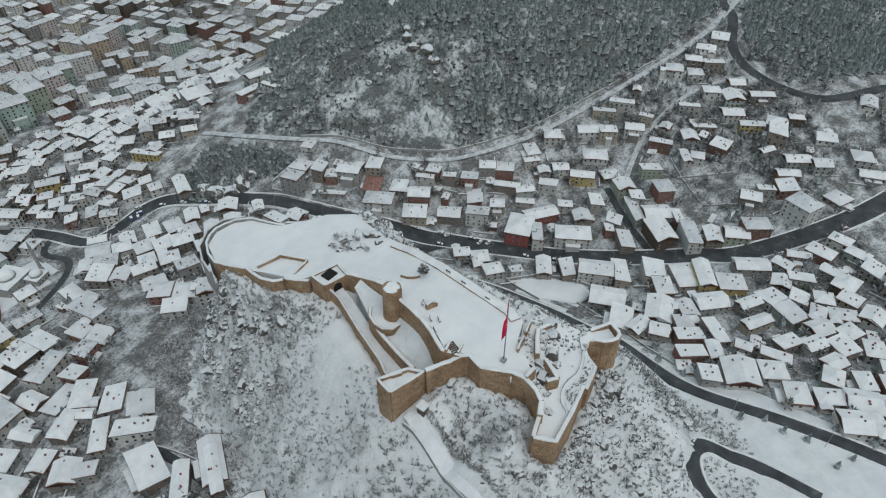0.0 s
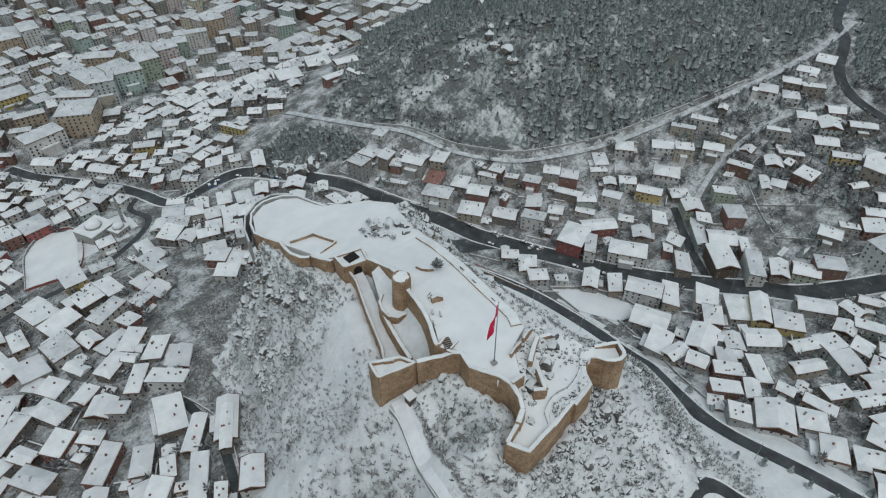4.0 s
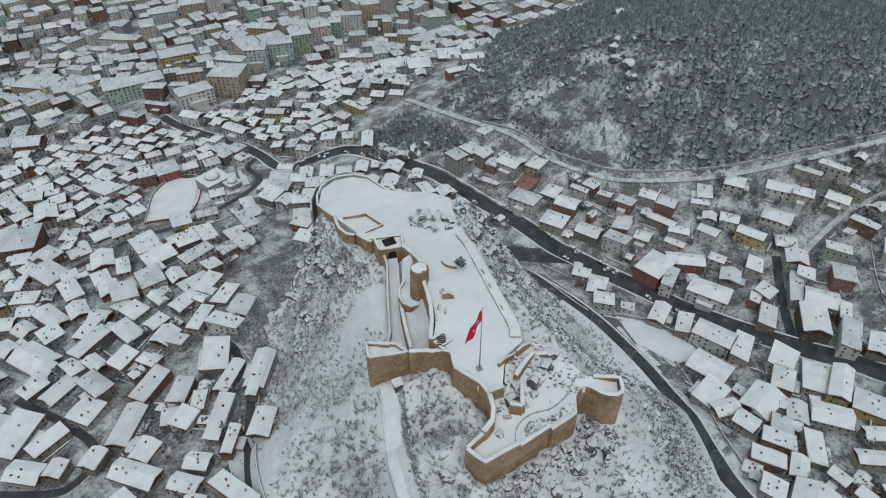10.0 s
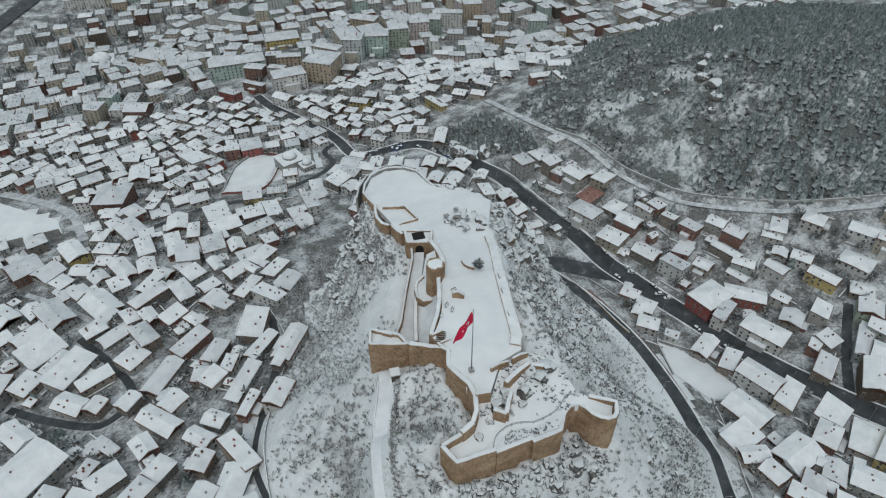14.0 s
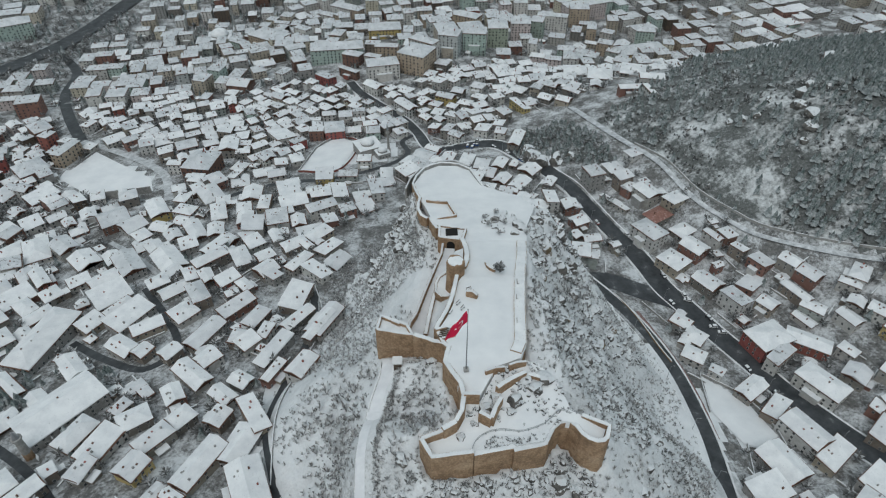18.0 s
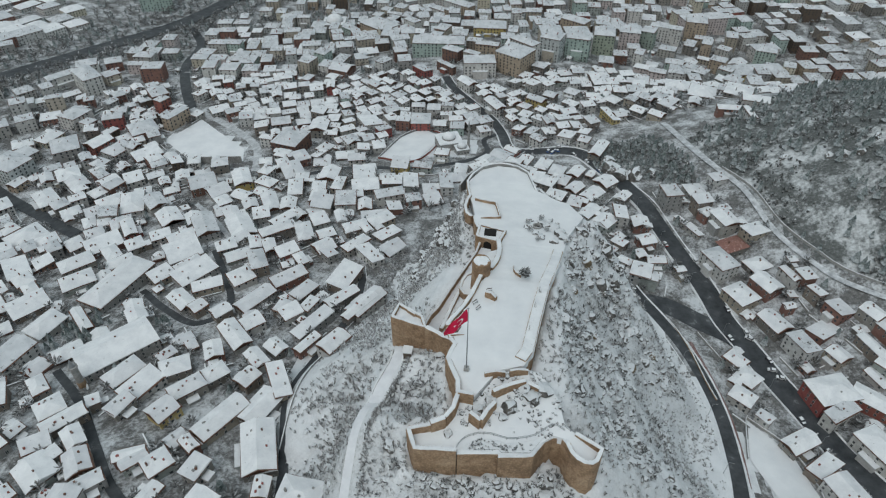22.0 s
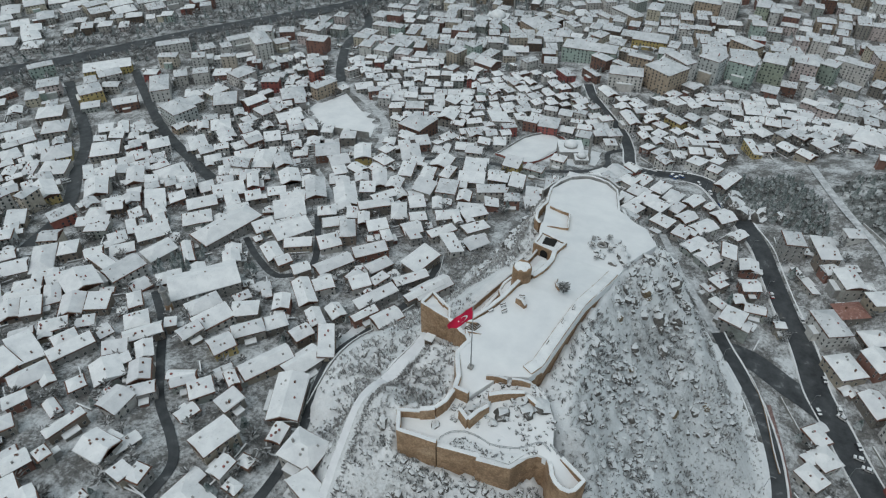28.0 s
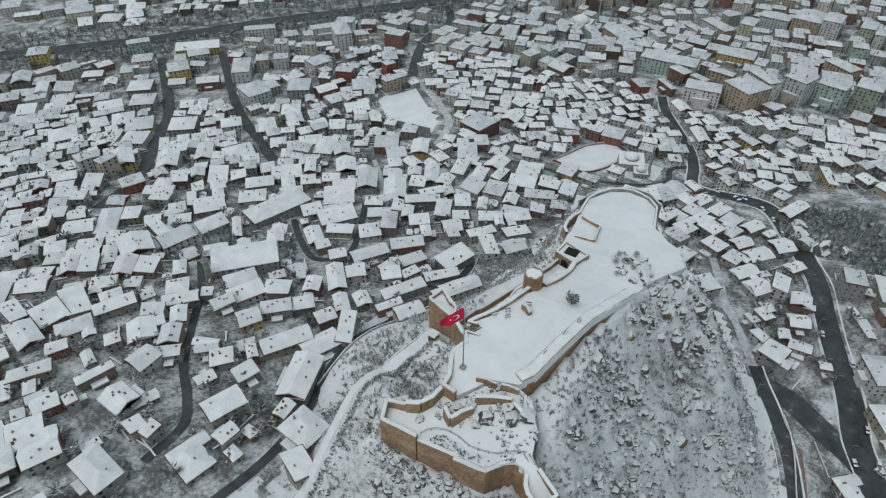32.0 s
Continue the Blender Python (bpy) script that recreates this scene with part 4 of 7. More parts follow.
    panes = []
    for side, (length, off, ang) in enumerate(((w, d / 2, 0), (d, w / 2, 90), (w, d / 2, 180), (d, w / 2, 270))):
        # walls that look north are never in view
        if math.sin(radians(turn + ang - 90)) > 0.5:
            continue
        count = max(1, int(length / (3.3 if storeys > 3 else 2.9 if storeys > 2 else 3.0)))
        for st in range(storeys):
            for k in range(count):
                if r.random() < 0.2:
                    continue
                p = (k + 0.5) / count * length - length / 2
                panes.append(pose(0, 0, 0, 0, 0, ang) @ pose(p, -off - 0.02, tall / storeys * (st + 0.56)))
    if not single:
        for n_, v, f, mt in bits:
            TOWN.put([tuple(m @ Vector(p)) for p in v], f, slot_of(mt))
        for mm in panes:
            TOWN.put([tuple(m @ mm @ Vector(p)) for p in ((-0.55, -0.04, -0.7), (0.55, -0.04, -0.7), (0.55, -0.04, 0.7), (-0.55, -0.04, 0.7))], [(0, 1, 2, 3)], slot_of(GLASS))
        return None
    ob = None
    for n_, v, f, mt in bits:
        me = mesh_of(n_, v, f, mt)
        if ob is None:
            ob = new(n_, me)
            ob.matrix_world = m
            tagged(ob, label or LABELS[roof], category, "houses of the old town" if category == "house" else "blocks of flats")
        else:
            part(n_, me, ob)
    if math.hypot(x, y) > 285:
        # too far off to pick the windows apart
        h = Heap()
        for mm in panes:
            h.put([tuple(mm @ Vector(p)) for p in box_verts(-0.6, -0.06, -0.75, 0.6, 0.02, 0.75)], BOX)
        tagged(part("windows", h.mesh("windows", GLASS), ob), kind="stuff")
        return ob
    for mm in panes:
        wo = new("window", WINDOW_MESH)
        wo.parent, wo.matrix_local = ob, mm
    return ob


WOOD_RING = [(122, 262), (136, 222), (148, 190), (160, 158), (176, 138), (200, 118), (224, 104), (268, 88), (330, 68), (400, 58), (520, 60), (640, 240), (520, 440), (380, 440), (270, 410), (214, 348), (160, 290), (126, 268)]
KNOLL_RING = [(66, 224), (60, 250), (72, 270), (98, 278), (114, 258), (120, 232), (122, 212), (108, 212), (98, 220)]
LOT_A = [(-88, 244), (-80, 284), (-66, 302), (-49, 288), (-60, 240)]
LOT_B = [(-262, 262), (-250, 300), (-214, 270), (-194, 254), (-186, 234), (-224, 230)]
MOSQUE_RING = [(-60, 252), (-52, 284), (-22, 282), (-16, 256)]
EAST_WOOD = [(384, 22), (420, 40), (470, 60), (520, 78), (760, 120), (760, -160), (520, -120), (440, -82), (408, -56), (376, -30)]
LOT_C = [(122, 48), (137, 34), (142, 15), (138, 7), (125, 10), (118, 27)]
FIELD = [(250, 14), (276, -10), (250, -42), (230, -20)]
OPEN = [WOOD_RING, EAST_WOOD, KNOLL_RING, LOT_A, LOT_B, LOT_C, FIELD, MOSQUE_RING]


ROAD_MAP = np.full(RX.shape, 1e9)
for line, half in ROADS:
    thin = line[:-1:3] + [line[-1]]
    # the broad strip beside the boulevard stays free of houses
    half = half + 34 if half > 10 else half
    xs_, ys_ = [q[0] for q in thin], [q[1] for q in thin]
    i0, i1 = int((min(xs_) - 70 - X0) / STEP), int((max(xs_) + 70 - X0) / STEP) + 1
    j0, j1 = int((min(ys_) - 70 - Y0) / STEP), int((max(ys_) + 70 - Y0) / STEP) + 1
    cut = (slice(max(j0, 0), j1), slice(max(i0, 0), i1))
    ROAD_MAP[cut] = np.minimum(ROAD_MAP[cut], off_line(RX[cut], RY[cut], thin) - half)
WOOD_MAP = np.maximum(inside_of(RX, RY, WOOD_RING), inside_of(RX, RY, EAST_WOOD)).astype(float)
WOOD_MAP = np.maximum(WOOD_MAP, inside_of(RX, RY, KNOLL_RING))
OPEN_MAP = sum(inside_of(RX, RY, ring).astype(float) for ring in OPEN)


def clear(x, y, r):
    """Whether a house of radius r fits at a place."""
    if look_up(RIM_MAP, x, y) < look_up(REACH_MAP, x, y) * 0.93 + r * 0.5:
        return False
    if look_up(ROAD_MAP, x, y) < r * 0.78 + 0.6:
        return False
    if any(look_up(OPEN_MAP, x + a * r, y + b * r) > 0.1 for a, b in ((0, 0), (1, 0), (-1, 0), (0, 1), (0, -1))):
        return False
    for a, b, hw, hd, c, q, _ in HOUSES:
        u, v = x - a, y - b
        if abs(u) + abs(v) < 45 and abs(c * u + q * v) < hw + r * 0.80 and abs(c * v - q * u) < hd + r * 0.80:
            return False
    return True


def row_turn(x, y, turn):
    """The turn of the rows near a place: that of the nearest hand-placed house, if one stands near."""
    best = min(HOUSES[:PLACED], key=lambda h: (h[0] - x) ** 2 + (h[1] - y) ** 2)
    return best[6] if (best[0] - x) ** 2 + (best[1] - y) ** 2 < 1600 else turn


def quarter(ring, turn, pitch_u, pitch_v, storeys, seed, paints, roofs=("hip", "hip", "gable", "shed"), gaps=0.07, bend=8, size=(0.72, 1.12)):
    """Fills a ring with houses in rows that run along turn, bending a little with the slope."""
    r = random.Random(seed)
    xs, ys = [p[0] for p in ring], [p[1] for p in ring]
    cx, cy = sum(xs) / len(xs), sum(ys) / len(ys)
    c, s = math.cos(radians(turn)), math.sin(radians(turn))
    span = max(max(xs) - min(xs), max(ys) - min(ys))
    n, m = int(span / pitch_u) + 2, int(span / pitch_v) + 2
    for j in range(-m, m):
        slide = r.uniform(0, pitch_u)
        for i in range(-n, n):
            u, v = i * pitch_u + slide + r.uniform(-0.8, 0.8), j * pitch_v + r.uniform(-0.9, 0.9)
            v += 5 * noise.noise((u * 0.012, j * 0.3, seed))
            x, y = cx + c * u - s * v, cy + s * u + c * v
            if r.random() < gaps or not within(x, y, ring):
                continue
            w, d = pitch_u * r.uniform(*size), pitch_v * r.uniform(0.58, 0.92)
            st = r.choice(storeys)
            if not clear(x, y, max(w, d) / 2):
                # only a shed or outhouse fits here
                w, d, st = r.uniform(4, 6.5), r.uniform(3.2, 5), 1
                if r.random() < 0.5 or not clear(x, y, 3.2):
                    continue
            way = row_turn(x, y, turn + bend * noise.noise((x * 0.01, y * 0.01, 2)) * 2)
            house(x, y, w, d, st * 2.5 + r.uniform(-0.2, 0.5), way + r.uniform(-5, 5) + (90 if r.random() < 0.3 else 0), r.choice(paints), r.choice(roofs), st, single=False, r=r)


USUAL = [PLASTER] * 12 + [WHITE, WHITE, WHITE, WOOD]
KINDS = {
    "P": (PLASTER, ""), "B": (BRICK, "red-brown brick house with snow on its roof"), "W": (WHITE, "long white-plastered house with rows of windows"),
    "Y": (YELLOW, "yellow-painted house with snow on its roof"), "G": (GREEN, "pale green house with snow on its roof"), "D": (WOOD, "dark timber-clad house with a snowy roof"),
    "H": (CONCRETE, "large sports hall with a smooth snowy roof"), "R": (PLASTER, "house with a bare reddish tile roof"), "K": (BLOCKS, "tall block of flats with a snowy roof"),
}


def block(rows):
    for x, y, w, d, turn, st, kind in rows:
        paint, label = KINDS[kind]
        roof = "hip" if kind == "R" else "gable" if kind == "H" else rnd.choice(("hip", "gable", "gable", "shed")) if min(w, d) < 17 else "hip"
        flats = kind == "K" or st > 3
        house(x, y, w, d, st * (2.75 if st > 3 else 2.45) + rnd.uniform(-0.2, 0.3), turn, paint, "hip" if flats else roof, st, bare=kind == "R", label=label, roofing=REDTILES if kind == "R" else None,
              name="apartment_block" if flats else "hall" if kind == "H" else "house", category="apartment block" if flats else "hall" if kind == "H" else "house")


# the houses told apart one by one: place, size, turn, storeys and kind
block([
    (-146, 22, 30, 17, 49, 3, "H"), (-202, -1, 15, 16, 66, 3, "W"), (-193, 16, 17, 12, 76, 3, "W"), (-195, 39, 15, 11, 72, 2, "P"), (-190, -15, 10, 14, 40, 2, "P"), (-180, -9, 9, 11, 38, 2, "P"), (-166, -1, 6, 10, 51, 2, "P"), (-208, -12, 7, 14, 50, 2, "P"), (-221, -18, 15, 8, 43, 2, "P"), (-207, -23, 8, 13, 49, 2, "P"), (-177, -45, 9, 18, 71, 2, "P"), (-160, -37, 17, 6, 65, 2, "P"), (-143, -30, 9, 6, 40, 2, "P"), (-141, -18, 15, 6, 51, 2, "P"),
])
block([
    (-131, -26, 6, 9, 48, 2, "P"), (-122, -36, 8, 10, 43, 2, "P"), (-138, -51, 6, 6, 60, 2, "P"), (-117, -51, 9, 9, 89, 2, "P"), (-113, -43, 9, 5, 45, 2, "P"), (-137, -62, 4, 8, 72, 1, "P"), (-124, -66, 13, 4, 75, 2, "P"), (-105, -68, 9, 11, 90, 2, "P"), (-119, -78, 4, 5, 74, 2, "P"), (-124, -84, 8, 6, 68, 2, "P"), (-90, -72, 5, 6, 81, 2, "P"), (-85, -70, 6, 5, 94, 2, "P"), (-100, -62, 8, 4, 69, 1, "P"), (-151, -66, 7, 5, 61, 2, "P"),
])
block([
    (-124, -9, 9, 6, 69, 2, "P"), (-106, -10, 9, 9, 62, 2, "Y"), (-103, 2, 13, 7, 47, 2, "P"), (-96, 11, 9, 7, 46, 2, "P"), (-114, 13, 11, 8, 32, 2, "P"), (-122, 20, 7, 5, 58, 2, "P"), (-122, 32, 9, 5, 44, 1, "P"), (-103, 24, 7, 9, 32, 2, "P"), (-137, 59, 8, 13, 56, 2, "P"), (-126, 54, 7, 7, 57, 2, "P"), (-103, -33, 9, 4, 47, 2, "P"), (-81, -33, 8, 6, 76, 2, "P"), (-92, -43, 7, 5, 72, 1, "P"), (-73, -49, 13, 9, 74, 3, "P"),
])
block([
    (-64, -56, 7, 5, 83, 2, "P"), (-60, -50, 4, 5, 90, 1, "P"), (-57, -37, 7, 5, 98, 2, "P"), (-83, -11, 20, 8, 61, 2, "P"), (-95, -21, 7, 6, 59, 1, "P"), (-64, -22, 11, 20, 23, 2, "P"), (-42, -41, 11, 13, 86, 2, "P"), (-32, -53, 7, 11, 69, 2, "P"), (-68, 8, 17, 6, 123, 2, "P"), (-71, -4, 15, 9, 68, 2, "P"), (-82, 10, 8, 7, 65, 2, "P"), (-83, 21, 6, 10, 49, 2, "P"), (-78, 29, 6, 8, 57, 2, "P"), (-95, 44, 9, 8, 47, 2, "P"),
])
block([
    (-101, 61, 18, 8, 59, 2, "P"), (-91, 79, 17, 7, 46, 2, "P"), (-85, 56, 8, 7, 75, 2, "P"), (-80, 69, 12, 7, 61, 2, "P"), (-74, 59, 9, 5, 71, 2, "P"), (-64, 82, 17, 10, 75, 2, "P"), (-61, 66, 16, 5, 50, 2, "P"), (-68, 46, 20, 5, 62, 2, "P"), (-66, 33, 12, 4, 61, 2, "P"), (-113, 51, 8, 6, 52, 2, "P"), (-143, 83, 20, 11, 56, 2, "P"), (-130, 71, 14, 6, 31, 2, "P"), (-116, 79, 11, 11, 46, 2, "P"), (-112, 91, 8, 14, 31, 3, "P"),
])
block([
    (-101, 103, 11, 8, 41, 2, "B"), (-91, 95, 5, 9, 44, 2, "P"), (-83, 108, 10, 10, 46, 2, "P"), (-67, 112, 15, 6, 52, 2, "P"), (-365, 99, 18, 18, 125, 2, "P"), (-329, 67, 15, 20, 62, 3, "Y"), (-286, 48, 14, 9, 69, 3, "B"), (-313, 37, 10, 15, 46, 2, "P"), (-263, 51, 18, 7, 34, 2, "P"), (-354, 134, 20, 20, 42, 3, "P"), (-322, 155, 15, 14, 51, 3, "W"), (-458, 208, 19, 21, 57, 4, "Y"), (-415, 207, 20, 13, 48, 3, "B"), (-348, 203, 20, 24, 73, 5, "K"),
])
block([
    (-406, 239, 16, 31, 44, 4, "W"), (-476, 245, 20, 15, 57, 3, "P"), (-504, 202, 18, 17, 50, 4, "K"), (-459, 167, 20, 20, 44, 3, "P"), (-429, 149, 20, 20, 44, 3, "P"), (-443, 127, 20, 14, 61, 2, "P"), (-388, 118, 20, 20, 50, 2, "Y"), (-409, 117, 17, 20, 55, 2, "P"), (-298, 170, 13, 20, 52, 2, "P"), (-274, 122, 20, 20, 61, 2, "P"), (-255, 116, 12, 17, 49, 2, "P"), (-288, 190, 12, 16, 54, 2, "P"), (-266, 193, 12, 12, 61, 2, "P"), (-250, 198, 12, 11, 39, 2, "P"),
])
block([
    (-247, 166, 17, 13, 46, 2, "P"), (-212, 162, 11, 15, 48, 3, "P"), (-193, 145, 13, 16, 45, 2, "P"), (-162, 131, 12, 20, 36, 3, "P"), (-140, 131, 13, 20, 37, 2, "P"), (-194, 190, 17, 16, 34, 3, "B"), (-179, 181, 13, 13, 46, 2, "P"), (-168, 195, 11, 17, 31, 3, "Y"), (-135, 162, 9, 19, 32, 2, "P"), (-210, 129, 7, 16, 40, 3, "B"), (-217, 114, 19, 12, 46, 2, "P"), (-221, 95, 17, 11, 48, 2, "P"), (-207, 77, 16, 12, 45, 2, "P"), (-161, 104, 17, 14, 40, 2, "P"),
])
block([
    (-253, 88, 11, 20, 46, 2, "P"), (-218, 55, 17, 14, 52, 2, "P"), (-234, 54, 5, 14, 53, 2, "B"), (-229, 69, 7, 9, 51, 2, "B"), (-292, 107, 11, 20, 44, 3, "W"), (-301, 84, 14, 20, 46, 3, "P"), (-333, 102, 6, 18, 51, 2, "P"), (-306, 245, 18, 13, 68, 3, "B"), (-300, 198, 15, 16, 42, 3, "P"), (-325, 233, 19, 22, 38, 4, "P"), (-350, 283, 19, 18, 75, 4, "K"), (-286, 308, 10, 9, 69, 5, "B"), (-265, 289, 22, 8, 71, 4, "K"), (-283, 269, 20, 20, 43, 3, "P"),
])
block([
    (-287, 240, 20, 15, 70, 2, "W"), (-259, 232, 19, 12, 51, 2, "P"), (-495, 160, 11, 13, 47, 2, "P"), (-417, 101, 13, 16, 66, 2, "P"), (-351, 70, 7, 14, 60, 2, "P"), (-443, 194, 15, 12, 45, 2, "P"), (-131, 257, 10, 11, 158, 1, "P"), (-117, 270, 20, 8, 36, 2, "P"), (-112, 244, 13, 10, 16, 1, "P"), (-87, 204, 14, 16, 16, 2, "W"), (-111, 205, 12, 15, 2, 2, "P"), (-99, 155, 11, 13, 7, 3, "P"), (-86, 159, 12, 12, 12, 3, "W"), (-74, 157, 8, 10, 15, 2, "P"),
])
block([
    (-62, 169, 17, 8, 25, 3, "W"), (-66, 218, 11, 11, 2, 3, "Y"), (-54, 194, 9, 15, 12, 2, "P"), (-140, 213, 13, 20, 33, 2, "P"), (-95, 137, 9, 9, 35, 2, "P"), (-84, 141, 5, 10, 25, 2, "P"), (-72, 130, 13, 8, 32, 2, "P"), (-86, 121, 9, 7, 33, 2, "P"), (-115, 123, 18, 7, 39, 3, "P"), (-128, 103, 15, 8, 37, 1, "P"), (-134, 146, 9, 9, 26, 2, "P"), (-127, 184, 9, 17, 16, 2, "P"), (-177, 290, 15, 13, 24, 3, "P"), (-239, 312, 15, 12, 38, 2, "P"),
])
block([
    (-108, 301, 15, 17, 36, 2, "W"), (-68, 305, 15, 16, 7, 3, "B"), (-51, 60, 19, 4, 62, 2, "P"), (-54, 32, 12, 8, 60, 2, "P"), (-86, 63, 4, 8, 56, 1, "P"), (-116, 135, 14, 6, 54, 3, "P"), (-135, 118, 10, 6, 56, 2, "P"), (-139, 110, 10, 8, 35, 2, "P"), (160, 66, 19, 14, 21, 3, "B"), (161, 55, 16, 6, 35, 3, "W"), (172, 38, 12, 20, 32, 3, "W"), (178, 63, 9, 20, 55, 2, "B"), (154, 92, 9, 13, 29, 3, "W"), (169, 88, 8, 9, 34, 2, "P"),
])
block([
    (187, 108, 8, 10, 34, 2, "P"), (193, 99, 9, 11, 31, 2, "P"), (184, 91, 5, 16, 24, 2, "P"), (188, 81, 7, 11, 45, 2, "P"), (208, 89, 5, 10, 50, 2, "P"), (207, 79, 7, 7, 44, 2, "P"), (215, 72, 8, 10, 40, 2, "W"), (190, 42, 10, 10, 41, 2, "P"), (205, 41, 11, 8, 39, 2, "P"), (185, 12, 15, 8, 39, 2, "P"), (189, 24, 7, 5, 37, 2, "P"), (225, 33, 11, 11, 48, 2, "G"), (210, 18, 20, 6, 44, 2, "P"), (221, 23, 9, 8, 36, 2, "P"),
])
block([
    (199, -2, 19, 12, 49, 3, "D"), (214, 7, 12, 15, 40, 2, "P"), (216, -5, 13, 5, 39, 2, "P"), (245, 26, 9, 12, 38, 2, "G"), (233, 12, 12, 10, 45, 3, "P"), (267, 49, 9, 12, 26, 2, "P"), (266, 30, 7, 14, 15, 2, "B"), (279, 33, 8, 7, 7, 2, "P"), (264, 12, 13, 5, 36, 2, "P"), (204, -17, 20, 8, 37, 3, "W"), (211, -27, 13, 9, 31, 2, "P"), (151, 13, 11, 18, 27, 3, "W"), (158, 2, 17, 8, 35, 2, "P"), (168, -12, 15, 11, 31, 2, "P"),
])
block([
    (158, -21, 13, 9, 36, 2, "P"), (121, -15, 15, 10, 19, 2, "P"), (134, -2, 13, 17, 23, 2, "P"), (138, -27, 16, 12, 19, 2, "P"), (122, -33, 8, 9, 18, 2, "P"), (171, -27, 17, 11, 43, 2, "P"), (175, -35, 19, 8, 34, 3, "Y"), (157, -45, 10, 15, 44, 2, "P"), (177, -48, 12, 13, 33, 2, "Y"), (165, -60, 6, 12, 60, 2, "P"), (135, -54, 15, 7, 49, 2, "P"), (114, -50, 7, 12, 40, 2, "P"), (126, -45, 8, 12, 39, 2, "P"), (121, -58, 10, 6, 39, 2, "P"),
])
block([
    (103, -61, 8, 8, 37, 2, "P"), (112, -71, 14, 14, 32, 2, "P"), (152, -67, 6, 14, 59, 2, "P"), (103, 194, 10, 12, 16, 4, "P"), (120, 188, 10, 7, 22, 3, "P"), (130, 172, 10, 14, 25, 3, "P"), (122, 180, 7, 7, 32, 2, "P"), (132, 155, 14, 10, 31, 2, "R"), (124, 143, 12, 17, 30, 3, "W"), (112, 173, 4, 20, 35, 1, "P"), (132, 122, 13, 14, 35, 2, "P"), (145, 129, 10, 13, 33, 2, "P"), (163, 132, 7, 8, 18, 2, "B"), (145, 106, 10, 14, 32, 2, "P"),
])
block([
    (-410, 69, 20, 20, 152, 3, "W"), (-255, -3, 11, 15, 138, 2, "P"), (-253, -22, 6, 10, 151, 2, "P"), (-331, 29, 10, 14, 144, 3, "P"), (-338, 46, 8, 11, 80, 5, "K"), (-323, 54, 12, 7, 91, 5, "K"), (36, 191, 10, 11, 70, 2, "P"), (58, 197, 14, 9, 51, 2, "W"), (67, 213, 11, 11, 47, 2, "P"), (77, 197, 9, 6, 59, 2, "P"), (85, 172, 9, 9, 98, 2, "P"), (87, 157, 8, 9, 114, 2, "P"), (72, 152, 6, 8, 54, 2, "P"), (74, 136, 5, 8, 57, 2, "P"),
])
block([
    (83, 144, 6, 5, 114, 2, "P"), (91, 141, 6, 10, 96, 2, "P"), (90, 128, 5, 4, 77, 2, "P"), (103, 136, 4, 5, 112, 2, "P"), (65, 258, 20, 8, 67, 2, "P"), (49, 224, 12, 8, 63, 2, "P"), (6, 257, 6, 10, 56, 2, "B"), (218, -37, 10, 13, 29, 2, "G"), (227, -44, 10, 14, 36, 3, "B"), (251, -60, 13, 15, 159, 4, "W"), (251, -33, 10, 11, 17, 2, "P"), (261, -38, 6, 10, 30, 2, "P"), (279, -44, 7, 13, 35, 2, "P"), (292, -27, 10, 5, 151, 2, "P"),
])
block([
    (308, -27, 13, 11, 16, 3, "P"), (309, -11, 6, 15, 31, 2, "Y"), (337, -6, 7, 15, 36, 2, "P"), (329, -32, 7, 9, 25, 2, "D"), (283, -2, 10, 11, 177, 2, "B"), (280, 17, 11, 10, 33, 2, "P"), (292, 13, 5, 14, 31, 2, "P"), (285, 10, 7, 4, 4, 2, "P"), (268, 6, 8, 8, 19, 2, "P"), (302, 28, 6, 13, 28, 2, "P"), (197, 25, 9, 8, 17, 2, "P"), (193, 55, 6, 8, 31, 2, "P"), (183, 77, 5, 11, 28, 1, "P"), (218, 58, 8, 15, 28, 2, "Y"),
])
block([
    (201, 72, 7, 11, 24, 2, "P"), (254, 61, 9, 11, 35, 3, "P"), (266, 71, 6, 14, 26, 2, "P"), (279, 65, 7, 16, 24, 2, "P"), (294, 62, 6, 6, 19, 2, "P"), (279, 47, 6, 9, 12, 2, "P"), (196, -52, 9, 17, 34, 2, "P"), (204, -65, 7, 10, 168, 2, "P"), (215, -69, 6, 12, 24, 2, "P"), (223, -78, 9, 13, 168, 2, "P"), (210, -85, 6, 8, 167, 2, "P"), (197, -75, 7, 12, 24, 2, "P"), (189, -68, 9, 9, 12, 2, "P"), (-2, 416, 25, 26, 60, 7, "K"),
])
block([
    (5, 442, 12, 27, 52, 7, "K"), (30, 457, 18, 19, 72, 8, "K"), (55, 471, 18, 22, 81, 8, "K"), (81, 502, 22, 20, 87, 8, "G"), (-164, 570, 27, 39, 55, 5, "K"), (-84, 469, 13, 32, 75, 4, "K"), (-61, 434, 10, 17, 64, 4, "B"), (-42, 426, 7, 15, 65, 4, "P"), (-30, 450, 9, 22, 83, 4, "K"), (-85, 662, 16, 39, 57, 4, "W"), (-141, 667, 17, 20, 34, 2, "W"), (-162, 644, 7, 20, 74, 3, "W"), (-63, 407, 5, 20, 52, 3, "B"), (-159, 401, 16, 20, 75, 3, "B"),
])
